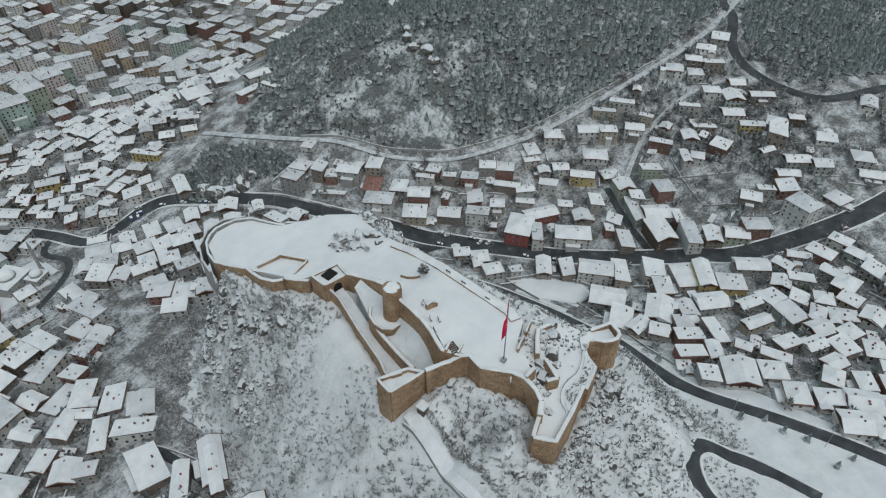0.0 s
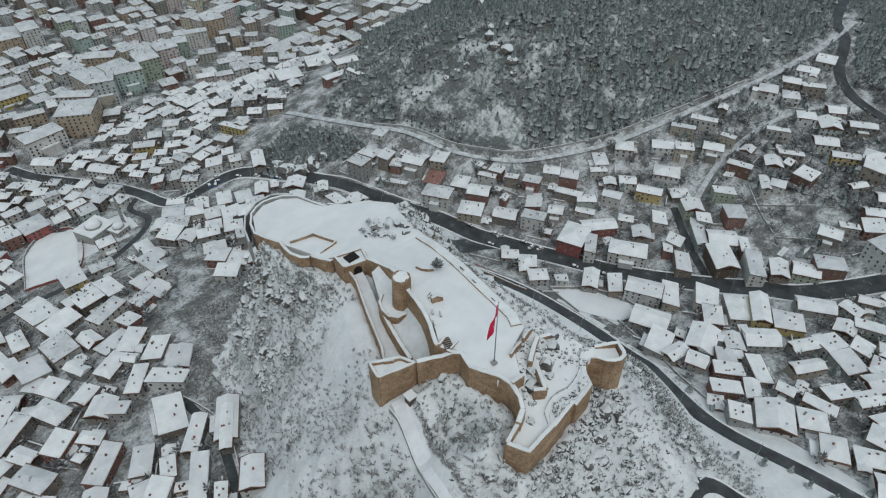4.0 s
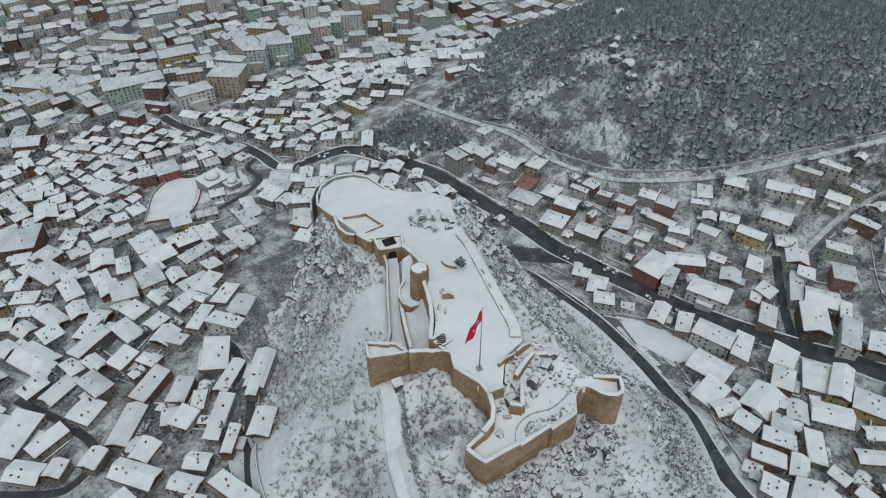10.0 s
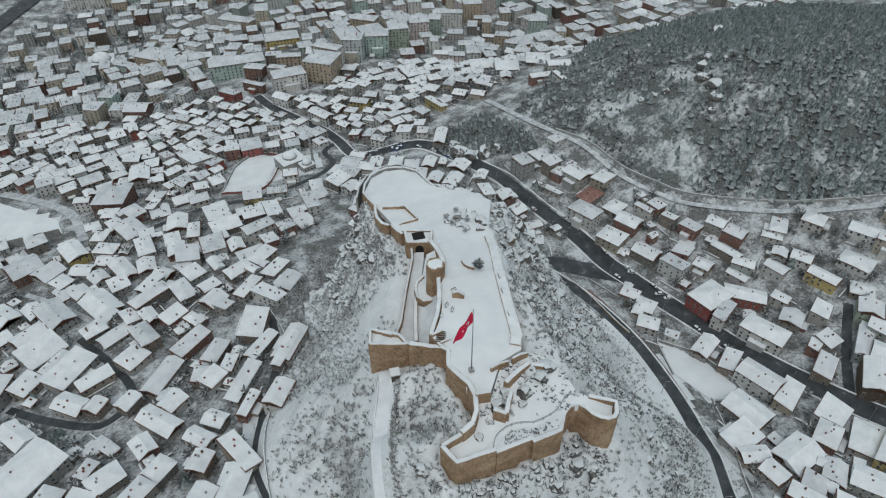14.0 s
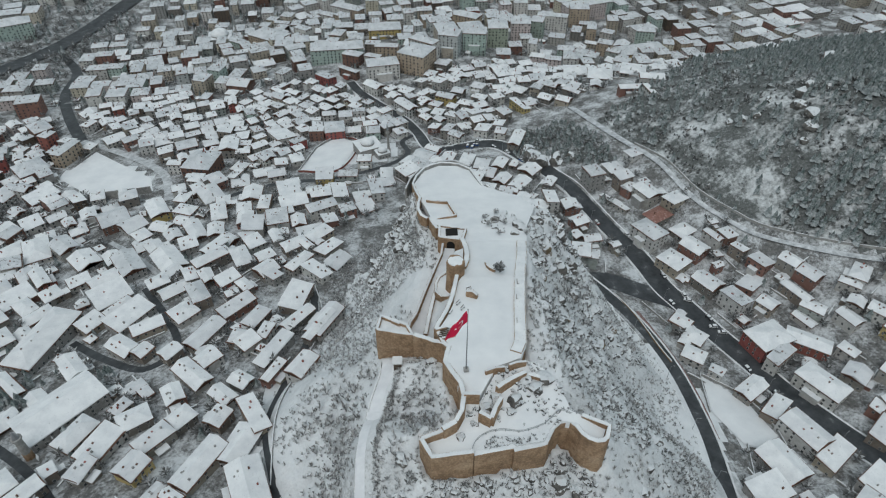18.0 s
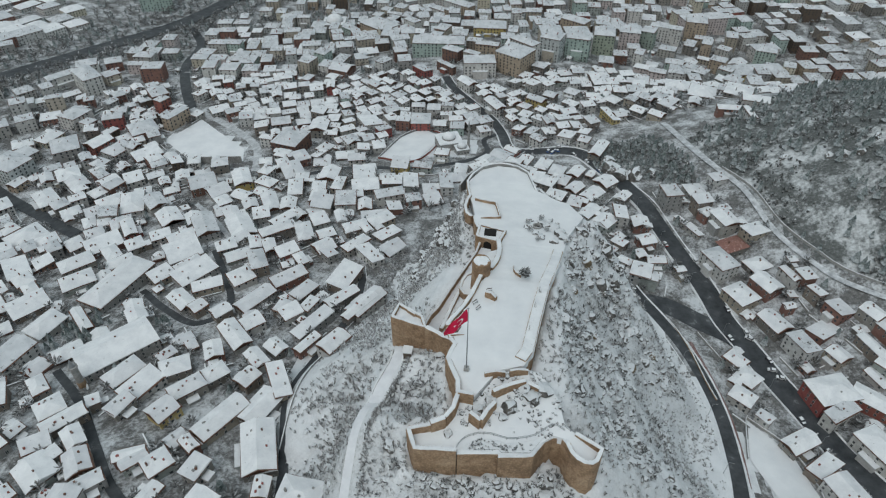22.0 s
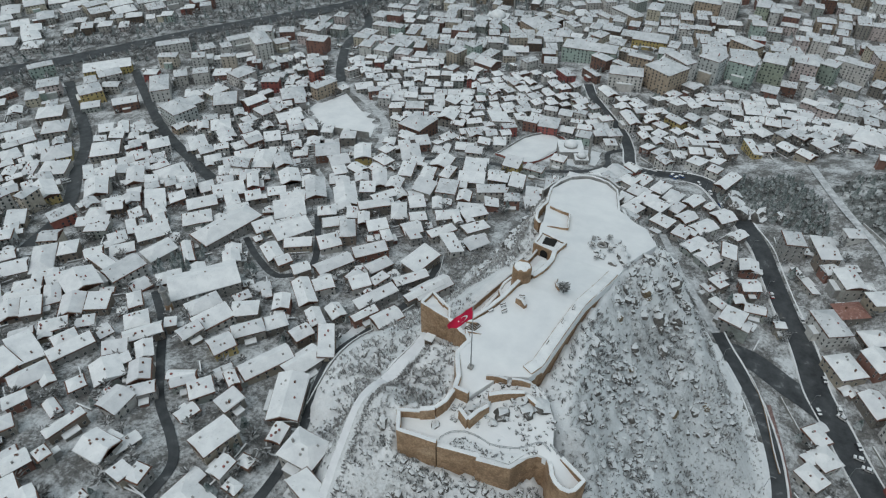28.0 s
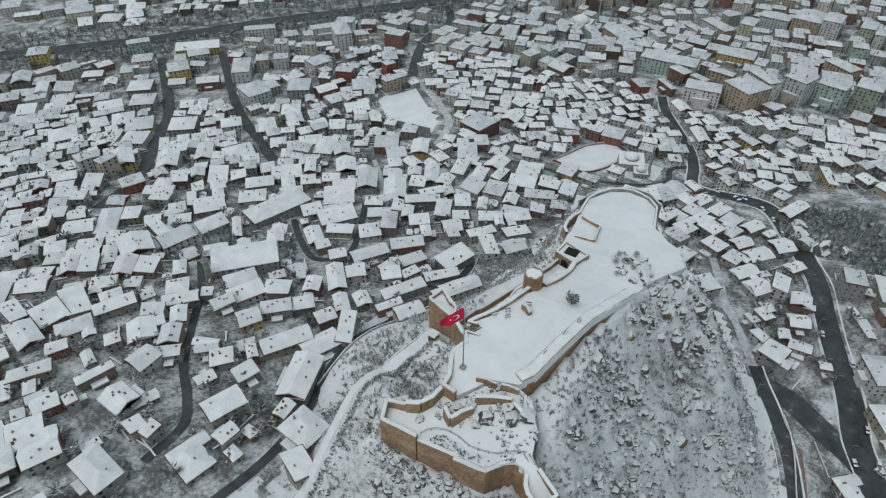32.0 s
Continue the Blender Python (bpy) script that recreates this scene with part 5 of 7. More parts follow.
block([
    (-111, 434, 12, 12, 111, 4, "B"), (-88, 361, 8, 13, 48, 2, "P"), (-40, 375, 10, 17, 46, 3, "W"), (-13, 336, 9, 20, 36, 3, "W"), (7, 361, 7, 10, 47, 2, "P"), (20, 346, 9, 15, 60, 3, "Y"), (-34, 523, 21, 33, 93, 4, "Y"), (23, 533, 15, 24, 104, 5, "K"), (54, 547, 15, 28, 58, 6, "K"), (-83, 397, 10, 16, 50, 3, "B"), (-186, 531, 14, 19, 114, 2, "P"), (-148, 455, 15, 19, 112, 2, "P"), (-135, 405, 4, 6, 55, 2, "P"), (-122, 381, 6, 16, 48, 2, "P"),
])
block([
    (-109, 376, 7, 13, 53, 2, "P"), (109, 530, 21, 20, 85, 8, "K"), (131, 549, 16, 14, 70, 7, "G"), (153, 576, 10, 33, 73, 6, "K"), (187, 594, 19, 22, 83, 8, "K"), (194, 577, 10, 18, 74, 4, "P"), (256, 558, 11, 20, 75, 6, "K"), (172, 520, 14, 14, 65, 2, "P"), (129, 484, 14, 11, 76, 2, "P"), (139, 401, 19, 20, 80, 2, "P"), (150, 362, 20, 20, 76, 2, "P"), (198, 487, 12, 9, 62, 2, "P"), (175, 355, 20, 20, 70, 2, "P"), (155, 297, 7, 19, 90, 2, "P"),
])
block([
    (162, 279, 4, 16, 8, 2, "P"), (226, 543, 18, 15, 60, 2, "P"), (193, 539, 8, 17, 65, 2, "P"), (76, 316, 6, 20, 25, 2, "Y"), (97, 321, 9, 10, 53, 2, "P"), (173, 309, 10, 18, 80, 2, "P"), (-595, 151, 19, 18, 143, 5, "Y"), (-526, 114, 20, 10, 144, 3, "W"), (-511, 126, 20, 14, 141, 3, "P"), (-453, 227, 10, 14, 118, 3, "P"), (-543, 225, 11, 22, 148, 4, "K"), (-405, 290, 12, 12, 128, 6, "W"), (-384, 306, 7, 13, 123, 5, "K"), (-412, 356, 11, 26, 145, 4, "W"),
])
block([
    (-397, 375, 15, 18, 123, 6, "W"), (-464, 316, 10, 31, 135, 4, "W"), (-605, 263, 20, 20, 132, 2, "W"), (-645, 293, 20, 20, 144, 2, "W"), (-314, 279, 10, 15, 117, 4, "B"), (-444, 289, 9, 17, 116, 4, "K"), (-525, 161, 13, 18, 137, 2, "P"), (-552, 171, 6, 20, 165, 2, "P"), (-484, 131, 6, 20, 141, 2, "P"), (3, 695, 35, 29, 84, 7, "K"), (26, 688, 27, 18, 88, 8, "W"), (-32, 692, 18, 32, 88, 6, "K"), (-53, 663, 24, 15, 90, 6, "K"), (60, 688, 25, 14, 88, 7, "G"),
])
block([
    (73, 668, 18, 9, 89, 7, "W"), (-15, 644, 22, 14, 102, 4, "K"), (85, 582, 14, 13, 99, 4, "Y"), (-170, 121, 18, 11, 42, 2, "P"), (-176, 143, 8, 11, 37, 2, "P"), (-179, 72, 36, 15, 74, 3, "P"), (-122, 112, 7, 10, 29, 2, "P"), (-113, 108, 6, 10, 31, 2, "P"), (-99, 123, 8, 15, 27, 2, "P"), (-96, 90, 6, 4, 28, 2, "P"), (-49, 64, 19, 8, 61, 2, "P"), (-81, 184, 16, 10, 18, 2, "P"), (-65, 127, 4, 6, 44, 2, "P"), (-174, 206, 9, 12, 23, 2, "P"),
])
block([
    (-150, 192, 13, 9, 159, 2, "P"), (-122, 159, 9, 11, 12, 2, "P"), (-156, 255, 20, 23, 169, 4, "B"), (-144, 285, 13, 16, 3, 3, "P"), (-231, 165, 14, 23, 28, 2, "P"), (-78, 101, 7, 6, 140, 2, "P"), (-153, 47, 8, 9, 43, 2, "P"), (-179, 43, 5, 17, 51, 2, "P"), (-80, 52, 9, 7, 47, 2, "P"), (-99, 35, 17, 8, 138, 2, "P"), (-88, -24, 7, 4, 147, 2, "P"), (-106, -31, 10, 4, 26, 2, "P"), (-136, -8, 4, 5, 42, 2, "P"), (-210, -48, 14, 10, 44, 2, "P"),
])
block([
    (-191, -38, 9, 4, 52, 2, "P"), (-177, -56, 12, 12, 82, 2, "P"), (-171, -69, 9, 15, 80, 2, "P"), (-146, -79, 15, 6, 59, 2, "P"), (-129, -84, 8, 4, 69, 2, "P"), (-248, 10, 11, 22, 44, 2, "P"), (166, 122, 8, 6, 123, 2, "P"), (156, 133, 11, 4, 117, 2, "P"), (140, 38, 8, 14, 124, 2, "P"), (146, 27, 7, 14, 130, 2, "P"), (128, 48, 6, 5, 138, 2, "P"), (153, 115, 5, 4, 17, 2, "P"), (159, 143, 4, 4, 14, 1, "P"), (120, -24, 7, 11, 81, 2, "P"),
])
block([
    (131, -67, 7, 5, 101, 2, "P"), (28, 233, 8, 13, 160, 2, "P"), (37, 224, 9, 12, 164, 2, "P"), (29, 488, 21, 31, 10, 6, "K"), (55, 499, 24, 30, 10, 6, "K"), (110, 551, 26, 19, 20, 6, "K"), (-33, 405, 28, 17, 10, 5, "K"), (-77, 452, 49, 19, 5, 5, "K"), (198, 617, 51, 18, 18, 6, "K"), (257, 571, 27, 15, 15, 5, "K"), (-453, 601, 36, 23, 28, 6, "K"), (-381, 350, 16, 31, 52, 6, "W"), (-488, 254, 42, 14, 47, 3, "Y"), (-302, 329, 14, 19, 43, 4, "B"),
])
PLACED = len(HOUSES)
# nearest quarters first
quarter([(-60, -110), (-46, 100), (-40, 130), (-130, 190), (-235, 90), (-235, -70), (-180, -110)], 50, 13.5, 11.5, (1, 2, 2), 11, USUAL, size=(0.6, 1.2))
quarter([(-60, 128), (-30, 170), (-20, 250), (-100, 245), (-180, 240), (-240, 180), (-235, 90), (-130, 190)], 40, 13, 11.5, (1, 2, 2, 3), 12, USUAL, size=(0.6, 1.2))
quarter([(18, 128), (60, 112), (88, 124), (78, 190), (62, 225), (16, 250), (-16, 240), (-10, 160)], -50, 12, 12, (2, 2, 3), 13, USUAL)
quarter([(95, 170), (118, 130), (140, 100), (165, 55), (212, 5), (250, 30), (210, 105), (170, 132), (150, 160), (130, 215), (108, 225), (84, 212)], -58, 12, 11.5, (1, 2, 2), 14, USUAL, gaps=0.3)
quarter([(118, 90), (140, 40), (165, 6), (190, -30), (215, -60), (250, -90), (200, -140), (110, -140), (104, -60), (116, 0), (118, 50)], -62, 11.5, 11.5, (2, 2, 2), 15, USUAL)
quarter([(215, 5), (245, -55), (285, -100), (350, -125), (420, -150), (440, 40), (330, 55), (262, 75), (215, 98), (250, 30)], -75, 14, 14, (1, 2, 2), 16, USUAL, gaps=0.48)
quarter([(-235, -120), (-235, 180), (-300, 230), (-470, 120), (-420, -60), (-300, -140)], 48, 11.5, 12, (2, 2, 3, 3), 17, USUAL + [BLOCKS] * 3 + [BRICK], gaps=0.12, size=(0.62, 1.05))
quarter([(-20, 250), (-100, 245), (-180, 240), (-235, 180), (-300, 230), (-380, 330), (-260, 390), (-100, 400), (-10, 380), (70, 300), (50, 262)], 25, 11.5, 12, (2, 2, 3, 3), 18, USUAL + [BRICK, BLOCKS, BLOCKS, WHITE], gaps=0.12, size=(0.58, 0.95))
quarter([(104, 306), (146, 336), (196, 378), (236, 412), (150, 430), (60, 440), (-20, 400), (60, 305)], 15, 11.5, 12.5, (2, 2, 3), 19, USUAL, gaps=0.24)
quarter([(-300, 330), (-120, 400), (60, 440), (190, 430), (330, 470), (340, 720), (120, 830), (-200, 780), (-420, 620), (-440, 480)], 8, 18, 21, (3, 4, 4, 5, 6), 20, USUAL + [BLOCKS] * 9 + [BRICK], ("flat", "hip", "hip"), gaps=0.3, size=(0.5, 0.9))
quarter([(-300, 230), (-470, 120), (-560, 180), (-620, 330), (-480, 470), (-380, 400)], 40, 18, 20, (2, 3, 3, 4), 21, USUAL + [BLOCKS] * 7 + [BRICK], ("flat", "hip", "hip"), gaps=0.3, size=(0.5, 0.9))
quarter([(-630, 230), (-560, 360), (-480, 500), (-620, 640), (-820, 420), (-760, 200)], 60, 26, 24, (2, 3, 4), 22, [BLOCKS, PLASTER, WHITE], ("flat", "hip"), gaps=0.3)
quarter([(190, 430), (330, 470), (520, 470), (640, 620), (620, 860), (120, 860), (340, 720)], 20, 21, 23, (2, 3, 4), 23, USUAL + [BLOCKS] * 5, ("flat", "hip", "hip"), gaps=0.3)
quarter([(-420, 620), (-200, 780), (120, 830), (120, 895), (-560, 895), (-480, 640)], 14, 24, 24, (3, 4, 5), 24, [BLOCKS, PLASTER], ("flat", "hip"), gaps=0.25)
quarter([(-300, -140), (-420, -60), (-470, 120), (-560, 180), (-640, 130), (-760, -40), (-600, -180)], 48, 20, 22, (2, 3, 4), 25, USUAL + [BLOCKS] * 3, gaps=0.2)

tagged(new("town_houses", TOWN.mesh("town_houses", *TOWN_MATS)), "countless plastered houses with snow-covered roofs", "houses", kind="stuff")

# the ground between the houses is trodden
near_map = np.zeros(RX.shape)
for x, y, hw, hd, *_ in HOUSES:
    q = max(hw, hd) + 10 + 4 * noise.noise((x * 0.1, y * 0.1, 5))
    i0, i1, j0, j1 = max(int((x - q - X0) / STEP), 0), int((x + q - X0) / STEP) + 2, max(int((y - q - Y0) / STEP), 0), int((y + q - Y0) / STEP) + 2
    if i1 > i0 and j1 > j0:
        near_map[j0:j1, i0:i1] = np.maximum(near_map[j0:j1, i0:i1], np.hypot(RX[j0:j1, i0:i1] - x, RY[j0:j1, i0:i1] - y) < q)
me = ground.data
spots = np.empty(len(me.polygons) * 3)
me.polygons.foreach_get("center", spots)
spots = spots.reshape(-1, 3)
iu = np.clip(((spots[:, 0] - X0) / STEP + 0.5).astype(int), 0, RX.shape[1] - 1)
iv = np.clip(((spots[:, 1] - Y0) / STEP + 0.5).astype(int), 0, RX.shape[0] - 1)
trodden = ((near_map[iv, iu] > 0) | (spots[:, 0] < -58) | (spots[:, 0] > 118) | (spots[:, 1] > 160) | ((spots[:, 0] < 0) & (spots[:, 1] > 104)) | ((spots[:, 0] < -42) & (spots[:, 1] > 66)) | ((spots[:, 0] > 92) & (spots[:, 1] > 68))) & ((OPEN_MAP[iv, iu] < 0.5) | inside_of(spots[:, 0], spots[:, 1], FIELD)) & (RIM_MAP[iv, iu] > REACH_MAP[iv, iu] * 1.12) & ~((spots[:, 0] > -45 + 9 * np.sin(spots[:, 1] * 0.07)) & (spots[:, 0] < 108) & (spots[:, 1] < 60)) & (spots[:, 1] > -170)
me.polygons.foreach_set("material_index", np.where(WOOD_MAP[iv, iu] > 0.5, 2, trodden.astype(int)).tolist())


# ---------------------------------------------------------------- trees and scrub
def conifer(h, x, y, z, tall, r):
    """Tiers of drooping boughs with ragged edges round a thin trunk."""
    tiers = 3
    for k in range(tiers):
        z0 = z + tall * (0.10 + 0.26 * k)
        rad = tall * 0.34 * (1 - 0.24 * k) * r.uniform(0.85, 1.15)
        top = z0 + tall * 0.4
        a0 = r.uniform(0, 6.28)
        n = 6
        vs = [(x, y, top)]
        for i in range(n):
            a = a0 + 6.283 * i / n
            q = rad * r.uniform(0.6, 1.15)
            vs.append((x + q * math.cos(a), y + q * math.sin(a), z0 + r.uniform(-0.06, 0.06) * tall))
        h.put(vs, [(0, i + 1, (i + 1) % n + 1) for i in range(n)])
    h.put([(x - 0.12, y, z - 0.5), (x + 0.12, y, z - 0.5), (x, y + 0.15, z + tall * 0.5)], [(0, 1, 2)])


r = random.Random(31)
wood = Heap()
pts = 0
while pts < 15000:
    x, y = r.uniform(100, 690), r.uniform(-150, 430)
    if look_up(WOOD_MAP, x, y) < 0.5:
        continue
    dens = 0.62 + 1.1 * noise.noise((x * 0.02, y * 0.02, 4)) + 0.6 * noise.noise((x * 0.06, y * 0.06, 8)) + min(0.35, (x - 170) * 0.003)
    # the western and southern foot of the hill is open and rocky
    dens *= min(1.0, max(0.3, (x - 196 + 0.25 * (200 - y)) / 40)) if y > 110 else 1.0
    if r.random() > dens or look_up(ROAD_MAP, x, y) < 2:
        pts += 0.1
        continue
    conifer(wood, x, y, ground_z(x, y), r.uniform(3.6, 8.6), r)
    pts += 1
brush = Heap()
pts = 0
while pts < 11000:
    x, y = r.uniform(100, 600), r.uniform(-120, 420)
    if look_up(WOOD_MAP, x, y) < 0.5 or look_up(ROAD_MAP, x, y) < 1.5:
        continue
    if r.random() > 0.55 + 1.3 * noise.noise((x * 0.03, y * 0.03, 14)):
        pts += 0.1
        continue
    a0 = r.uniform(0, 6.28)
    q, z = r.uniform(1.0, 2.4), ground_z(x, y)
    for k in range(7):
        a = a0 + 0.9 * k
        lean, l = r.uniform(0.2, 0.9), q * r.uniform(0.7, 1.2)
        dx, dy, dz = math.cos(a) * lean * l, math.sin(a) * lean * l, l * (1.1 - 0.5 * lean)
        px, py = -math.sin(a) * 0.22 * q, math.cos(a) * 0.22 * q
        brush.put([(x, y, z - 0.2), (x + dx * 0.6 + px, y + dy * 0.6 + py, z + dz * 0.75), (x + dx, y + dy, z + dz), (x + dx * 0.6 - px, y + dy * 0.6 - py, z + dz * 0.75)], [(0, 1, 2, 3)])
    pts += 1
tagged(new("wood_scrub", brush.mesh("wood_scrub", SCRUB)), "grey leafless scrub between the pines", "shrubs", kind="stuff")
tagged(new("pine_wood", wood.mesh("pine_wood", NEEDLES)), "dense dark pine wood dusted with snow on the hill", "trees", kind="stuff")


def shrub(h, x, y, z, size, r):
    """A clump of thin bare twigs that spread from one foot."""
    for k in range(9):
        a, lean = r.uniform(0, 6.28), r.uniform(0.15, 0.9)
        l = size * r.uniform(0.6, 1.1)
        dx, dy, dz = math.cos(a) * lean * l, math.sin(a) * lean * l, l * (1.05 - 0.5 * lean)
        w = 0.10 * size
        px, py = -math.sin(a) * w, math.cos(a) * w
        mx, my, mz = x + dx * 0.55, y + dy * 0.55, z + dz * 0.7
        h.put([(x, y, z - 0.2), (mx + px, my + py, mz), (x + dx, y + dy, z + dz), (mx - px, my - py, mz)], [(0, 1, 2, 3)])


FORT_MAP = sum(inside_of(RX, RY, ring).astype(float) for ring in (COURT, SOUTH, RAMP))
scrub = Heap()
made = 0
while made < 15000:
    x, y = r.uniform(-75, 112), r.uniform(-95, 165)
    d = look_up(RIM_MAP, x, y)
    if not -8 < d < look_up(REACH_MAP, x, y) + (18 if y > 55 and x < 10 else 8) or look_up(FORT_MAP, x, y) > 0.02:
        continue
    dens = 0.5 + 1.1 * noise.noise((x * 0.05, y * 0.05, 7)) + (-0.12 if x < 6 and -2 < y < 52 else 0.06 if x < 10 else 0.1) + (0.4 if x < 8 and y > 40 else 0) + (0.4 if -24 < x < 6 and -48 < y < -4 else 0)
    if r.random() > dens or look_up(ROAD_MAP, x, y) < 0.7:
        made += 0.3
        continue
    shrub(scrub, x, y, ground_z(x, y) - 0.3, r.uniform(0.6, 1.6), r)
    made += 1
dark = Heap()
made = 0
while made < 1900:
    x, y = r.uniform(-40, 92), r.uniform(-60, 135)
    d = look_up(RIM_MAP, x, y)
    if not -4 < d < look_up(REACH_MAP, x, y) * 0.85 or look_up(FORT_MAP, x, y) > 0.02 or not (x > 28 or y < -40 or (y > 55 and r.random() < 0.4)):
        continue
    if r.random() > 0.4 + 1.3 * noise.noise((x * 0.07, y * 0.05, 27)) or look_up(ROAD_MAP, x, y) < 0.7:
        made += 0.2
        continue
    shrub(dark, x, y, ground_z(x, y) - 0.5, r.uniform(0.8, 2.0), r)
    made += 1
tagged(new("crag_scrub", dark.mesh("crag_scrub", SCRUB)), "dark thorny scrub on the crags of the castle hill", "shrubs", kind="stuff")
tagged(new("hillside_scrub", scrub.mesh("hillside_scrub", TWIGS)), "bare frosted scrub on the castle hill", "shrubs", kind="stuff")



# ---------------------------------------------------------------- rocks on the castle hill
def rock(h, x, y, z, size, r, flat=0.75):
    """An angular block with ledges."""
    bm = bmesh.new()
    bmesh.ops.create_icosphere(bm, subdivisions=2, radius=1)
    k = Vector((r.uniform(0, 50), r.uniform(0, 50), r.uniform(0, 50)))
    turn = Euler((r.uniform(-0.4, 0.4), r.uniform(-0.4, 0.4), r.uniform(0, 6.28))).to_matrix()
    stretch = Vector((r.uniform(0.8, 1.5), r.uniform(0.7, 1.2), flat * r.uniform(0.7, 1.3)))
    vs = []
    for v in bm.verts:
        p = v.co * (1 + 0.55 * noise.noise(v.co * 1.3 + k))
        p = Vector([round(c * 2.2) / 2.2 * 0.55 + c * 0.45 for c in p]) * size
        p = turn @ Vector((p.x * stretch.x, p.y * stretch.y, p.z * stretch.z))
        vs.append((x + p.x, y + p.y, z + p.z))
    h.put(vs, [tuple(v.index for v in f.verts) for f in bm.faces])
    bm.free()


rocks = Heap()
made = 0
while made < 1500:
    x, y = r.uniform(-50, 100), r.uniform(-70, 135)
    d = look_up(RIM_MAP, x, y)
    if not 1.0 < d < look_up(REACH_MAP, x, y) * 0.8:
        continue
    # crags east of the courtyard and round the north-western corner
    dens = (0.5 if x > 30 and y > -25 else 0.0) + (0.7 if x < 5 and y > 55 else 0.0) + (0.35 if y < -38 else 0.03)
    dens *= 0.5 + noise.noise((x * 0.05, y * 0.05, 11)) * 1.5
    if r.random() > dens:
        made += 0.1
        continue
    size = r.uniform(0.4, 1.1) if r.random() < 0.9 else r.uniform(1.2, 2.2)
    rock(rocks, x, y, ground_z(x, y) - 0.25 * size, size, r)
    made += 1
tagged(new("hillside_rocks", rocks.mesh("hillside_rocks", ROCK)), "grey crags and boulders with snow on their ledges", "rocks", kind="stuff")


def outcrop(x, y, size, material=ROCK, flat=1.0, label="brown-grey rock outcrop capped with snow on the slope"):
    """A jagged outcrop of several blocks that lean on one another."""
    one = Heap()
    for k in range(5):
        a, q = r.uniform(0, 6.28), size * (1.0 if k == 0 else r.uniform(0.35, 0.65))
        px, py = x + (math.cos(a) * size * 0.8 if k else 0), y + (math.sin(a) * size * 0.8 if k else 0)
        rock(one, px, py, ground_z(px, py) - 0.15 * q, q, r, flat)
    tagged(new("rock_outcrop", one.mesh("rock_outcrop", material)), label, "rock", "rock outcrops of the castle hill")


for x, y, q in ((33, 58, 1.6), (52, 66, 1.9), (44, 30, 1.5), (60, 40, 1.5), (14, -49, 2.2), (22, -46, 2.0), (30, -42, 2.4), (34, -44, 1.8), (-2, -50, 1.7), (38, -12, 1.8), (50, 6, 1.7),
                (49, 51, 2.8), (46, 22, 1.7), (42, 12, 1.6), (65, 49, 2.0), (50, 66, 2.6), (40, 63, 2.0), (58, 24, 1.6), (39, 44, 2.0), (55, 58, 2.4), (45, 58, 2.0), (53, 44, 2.0), (44, 70, 2.0), (36, 52, 1.6), (57, 66, 1.8), (-4, -8, 1.5), (2, -14, 1.7)):
    outcrop(x, y, q)
for x, y, q in ((36.5, 31, 1.7), (42, 52, 1.9), (62, 29, 2.1), (45, 22, 1.2), (74, 47, 1.5)):
    outcrop(x, y, q, OCHRE_ROCK, 1.0, "bare ochre rock face with a snowy top on the slope")
# the cliffs under the north-western wall
for x, y, q in ((-11, 60, 2.2), (-14, 66, 2.8), (-15.5, 72, 3.0), (-15.5, 78, 2.8), (-13, 84, 2.4), (-12, 91, 2.6), (-20, 80, 2.2), (-24, 76, 2.0), (-26, 88, 2.4), (-20, 95, 3.0), (-15, 101, 2.8), (-24, 98, 2.0), (-10, 106, 2.4), (-18, 88, 2.2), (-29, 80, 1.6)):
    outcrop(x, y, q * 0.8, ROCK, 1.0, "dark steep crag with snowy bushes under the castle wall")
bushes = Heap()
made = 0
while made < 1500:
    x, y = r.uniform(-32, 0), r.uniform(46, 112)
    d = look_up(RIM_MAP, x, y)
    if not -1 < d < 24 or look_up(FORT_MAP, x, y) > 0.02 or r.random() > 0.75 + noise.noise((x * 0.11, y * 0.11, 31)) - d * 0.03:
        made += 0.2
        continue
    shrub(bushes, x, y, ground_z(x, y) - 0.2, r.uniform(0.9, 2.0), r)
    made += 1
# hedge beside the footpath and thickets on the slope below it
hedge = smooth_line(FOOTPATH, 0.7)
for (ax, ay), (bx, by) in zip(hedge[4:], hedge[5:]):
    l = math.hypot(bx - ax, by - ay) or 1
    for k in range(4):
        q = r.uniform(3.0, 4.8)
        x, y = ax - (by - ay) / l * q, ay + (bx - ax) / l * q
        shrub(bushes, x, y, ground_z(x, y), r.uniform(0.7, 1.3), r)
for x0, y0, many, q in ((-33, -16, 60, 6), (-30, -4, 26, 4), (-36, -30, 50, 6), (-44, -8, 30, 5), (-12, -18, 36, 5), (-8, -26, 36, 5), (-46, 30, 30, 6), (-38, 66, 40, 7)):
    for k in range(many):
        x, y = x0 + r.gauss(0, q), y0 + r.gauss(0, q)
        if look_up(ROAD_MAP, x, y) > 0.8 and look_up(FORT_MAP, x, y) < 0.02:
            shrub(bushes, x, y, ground_z(x, y), r.uniform(1.2, 2.6), r)
tagged(new("slope_bushes", bushes.mesh("slope_bushes", TWIGS)), "grey leafless bushes on crags and beside the footpath", "shrubs", kind="stuff")


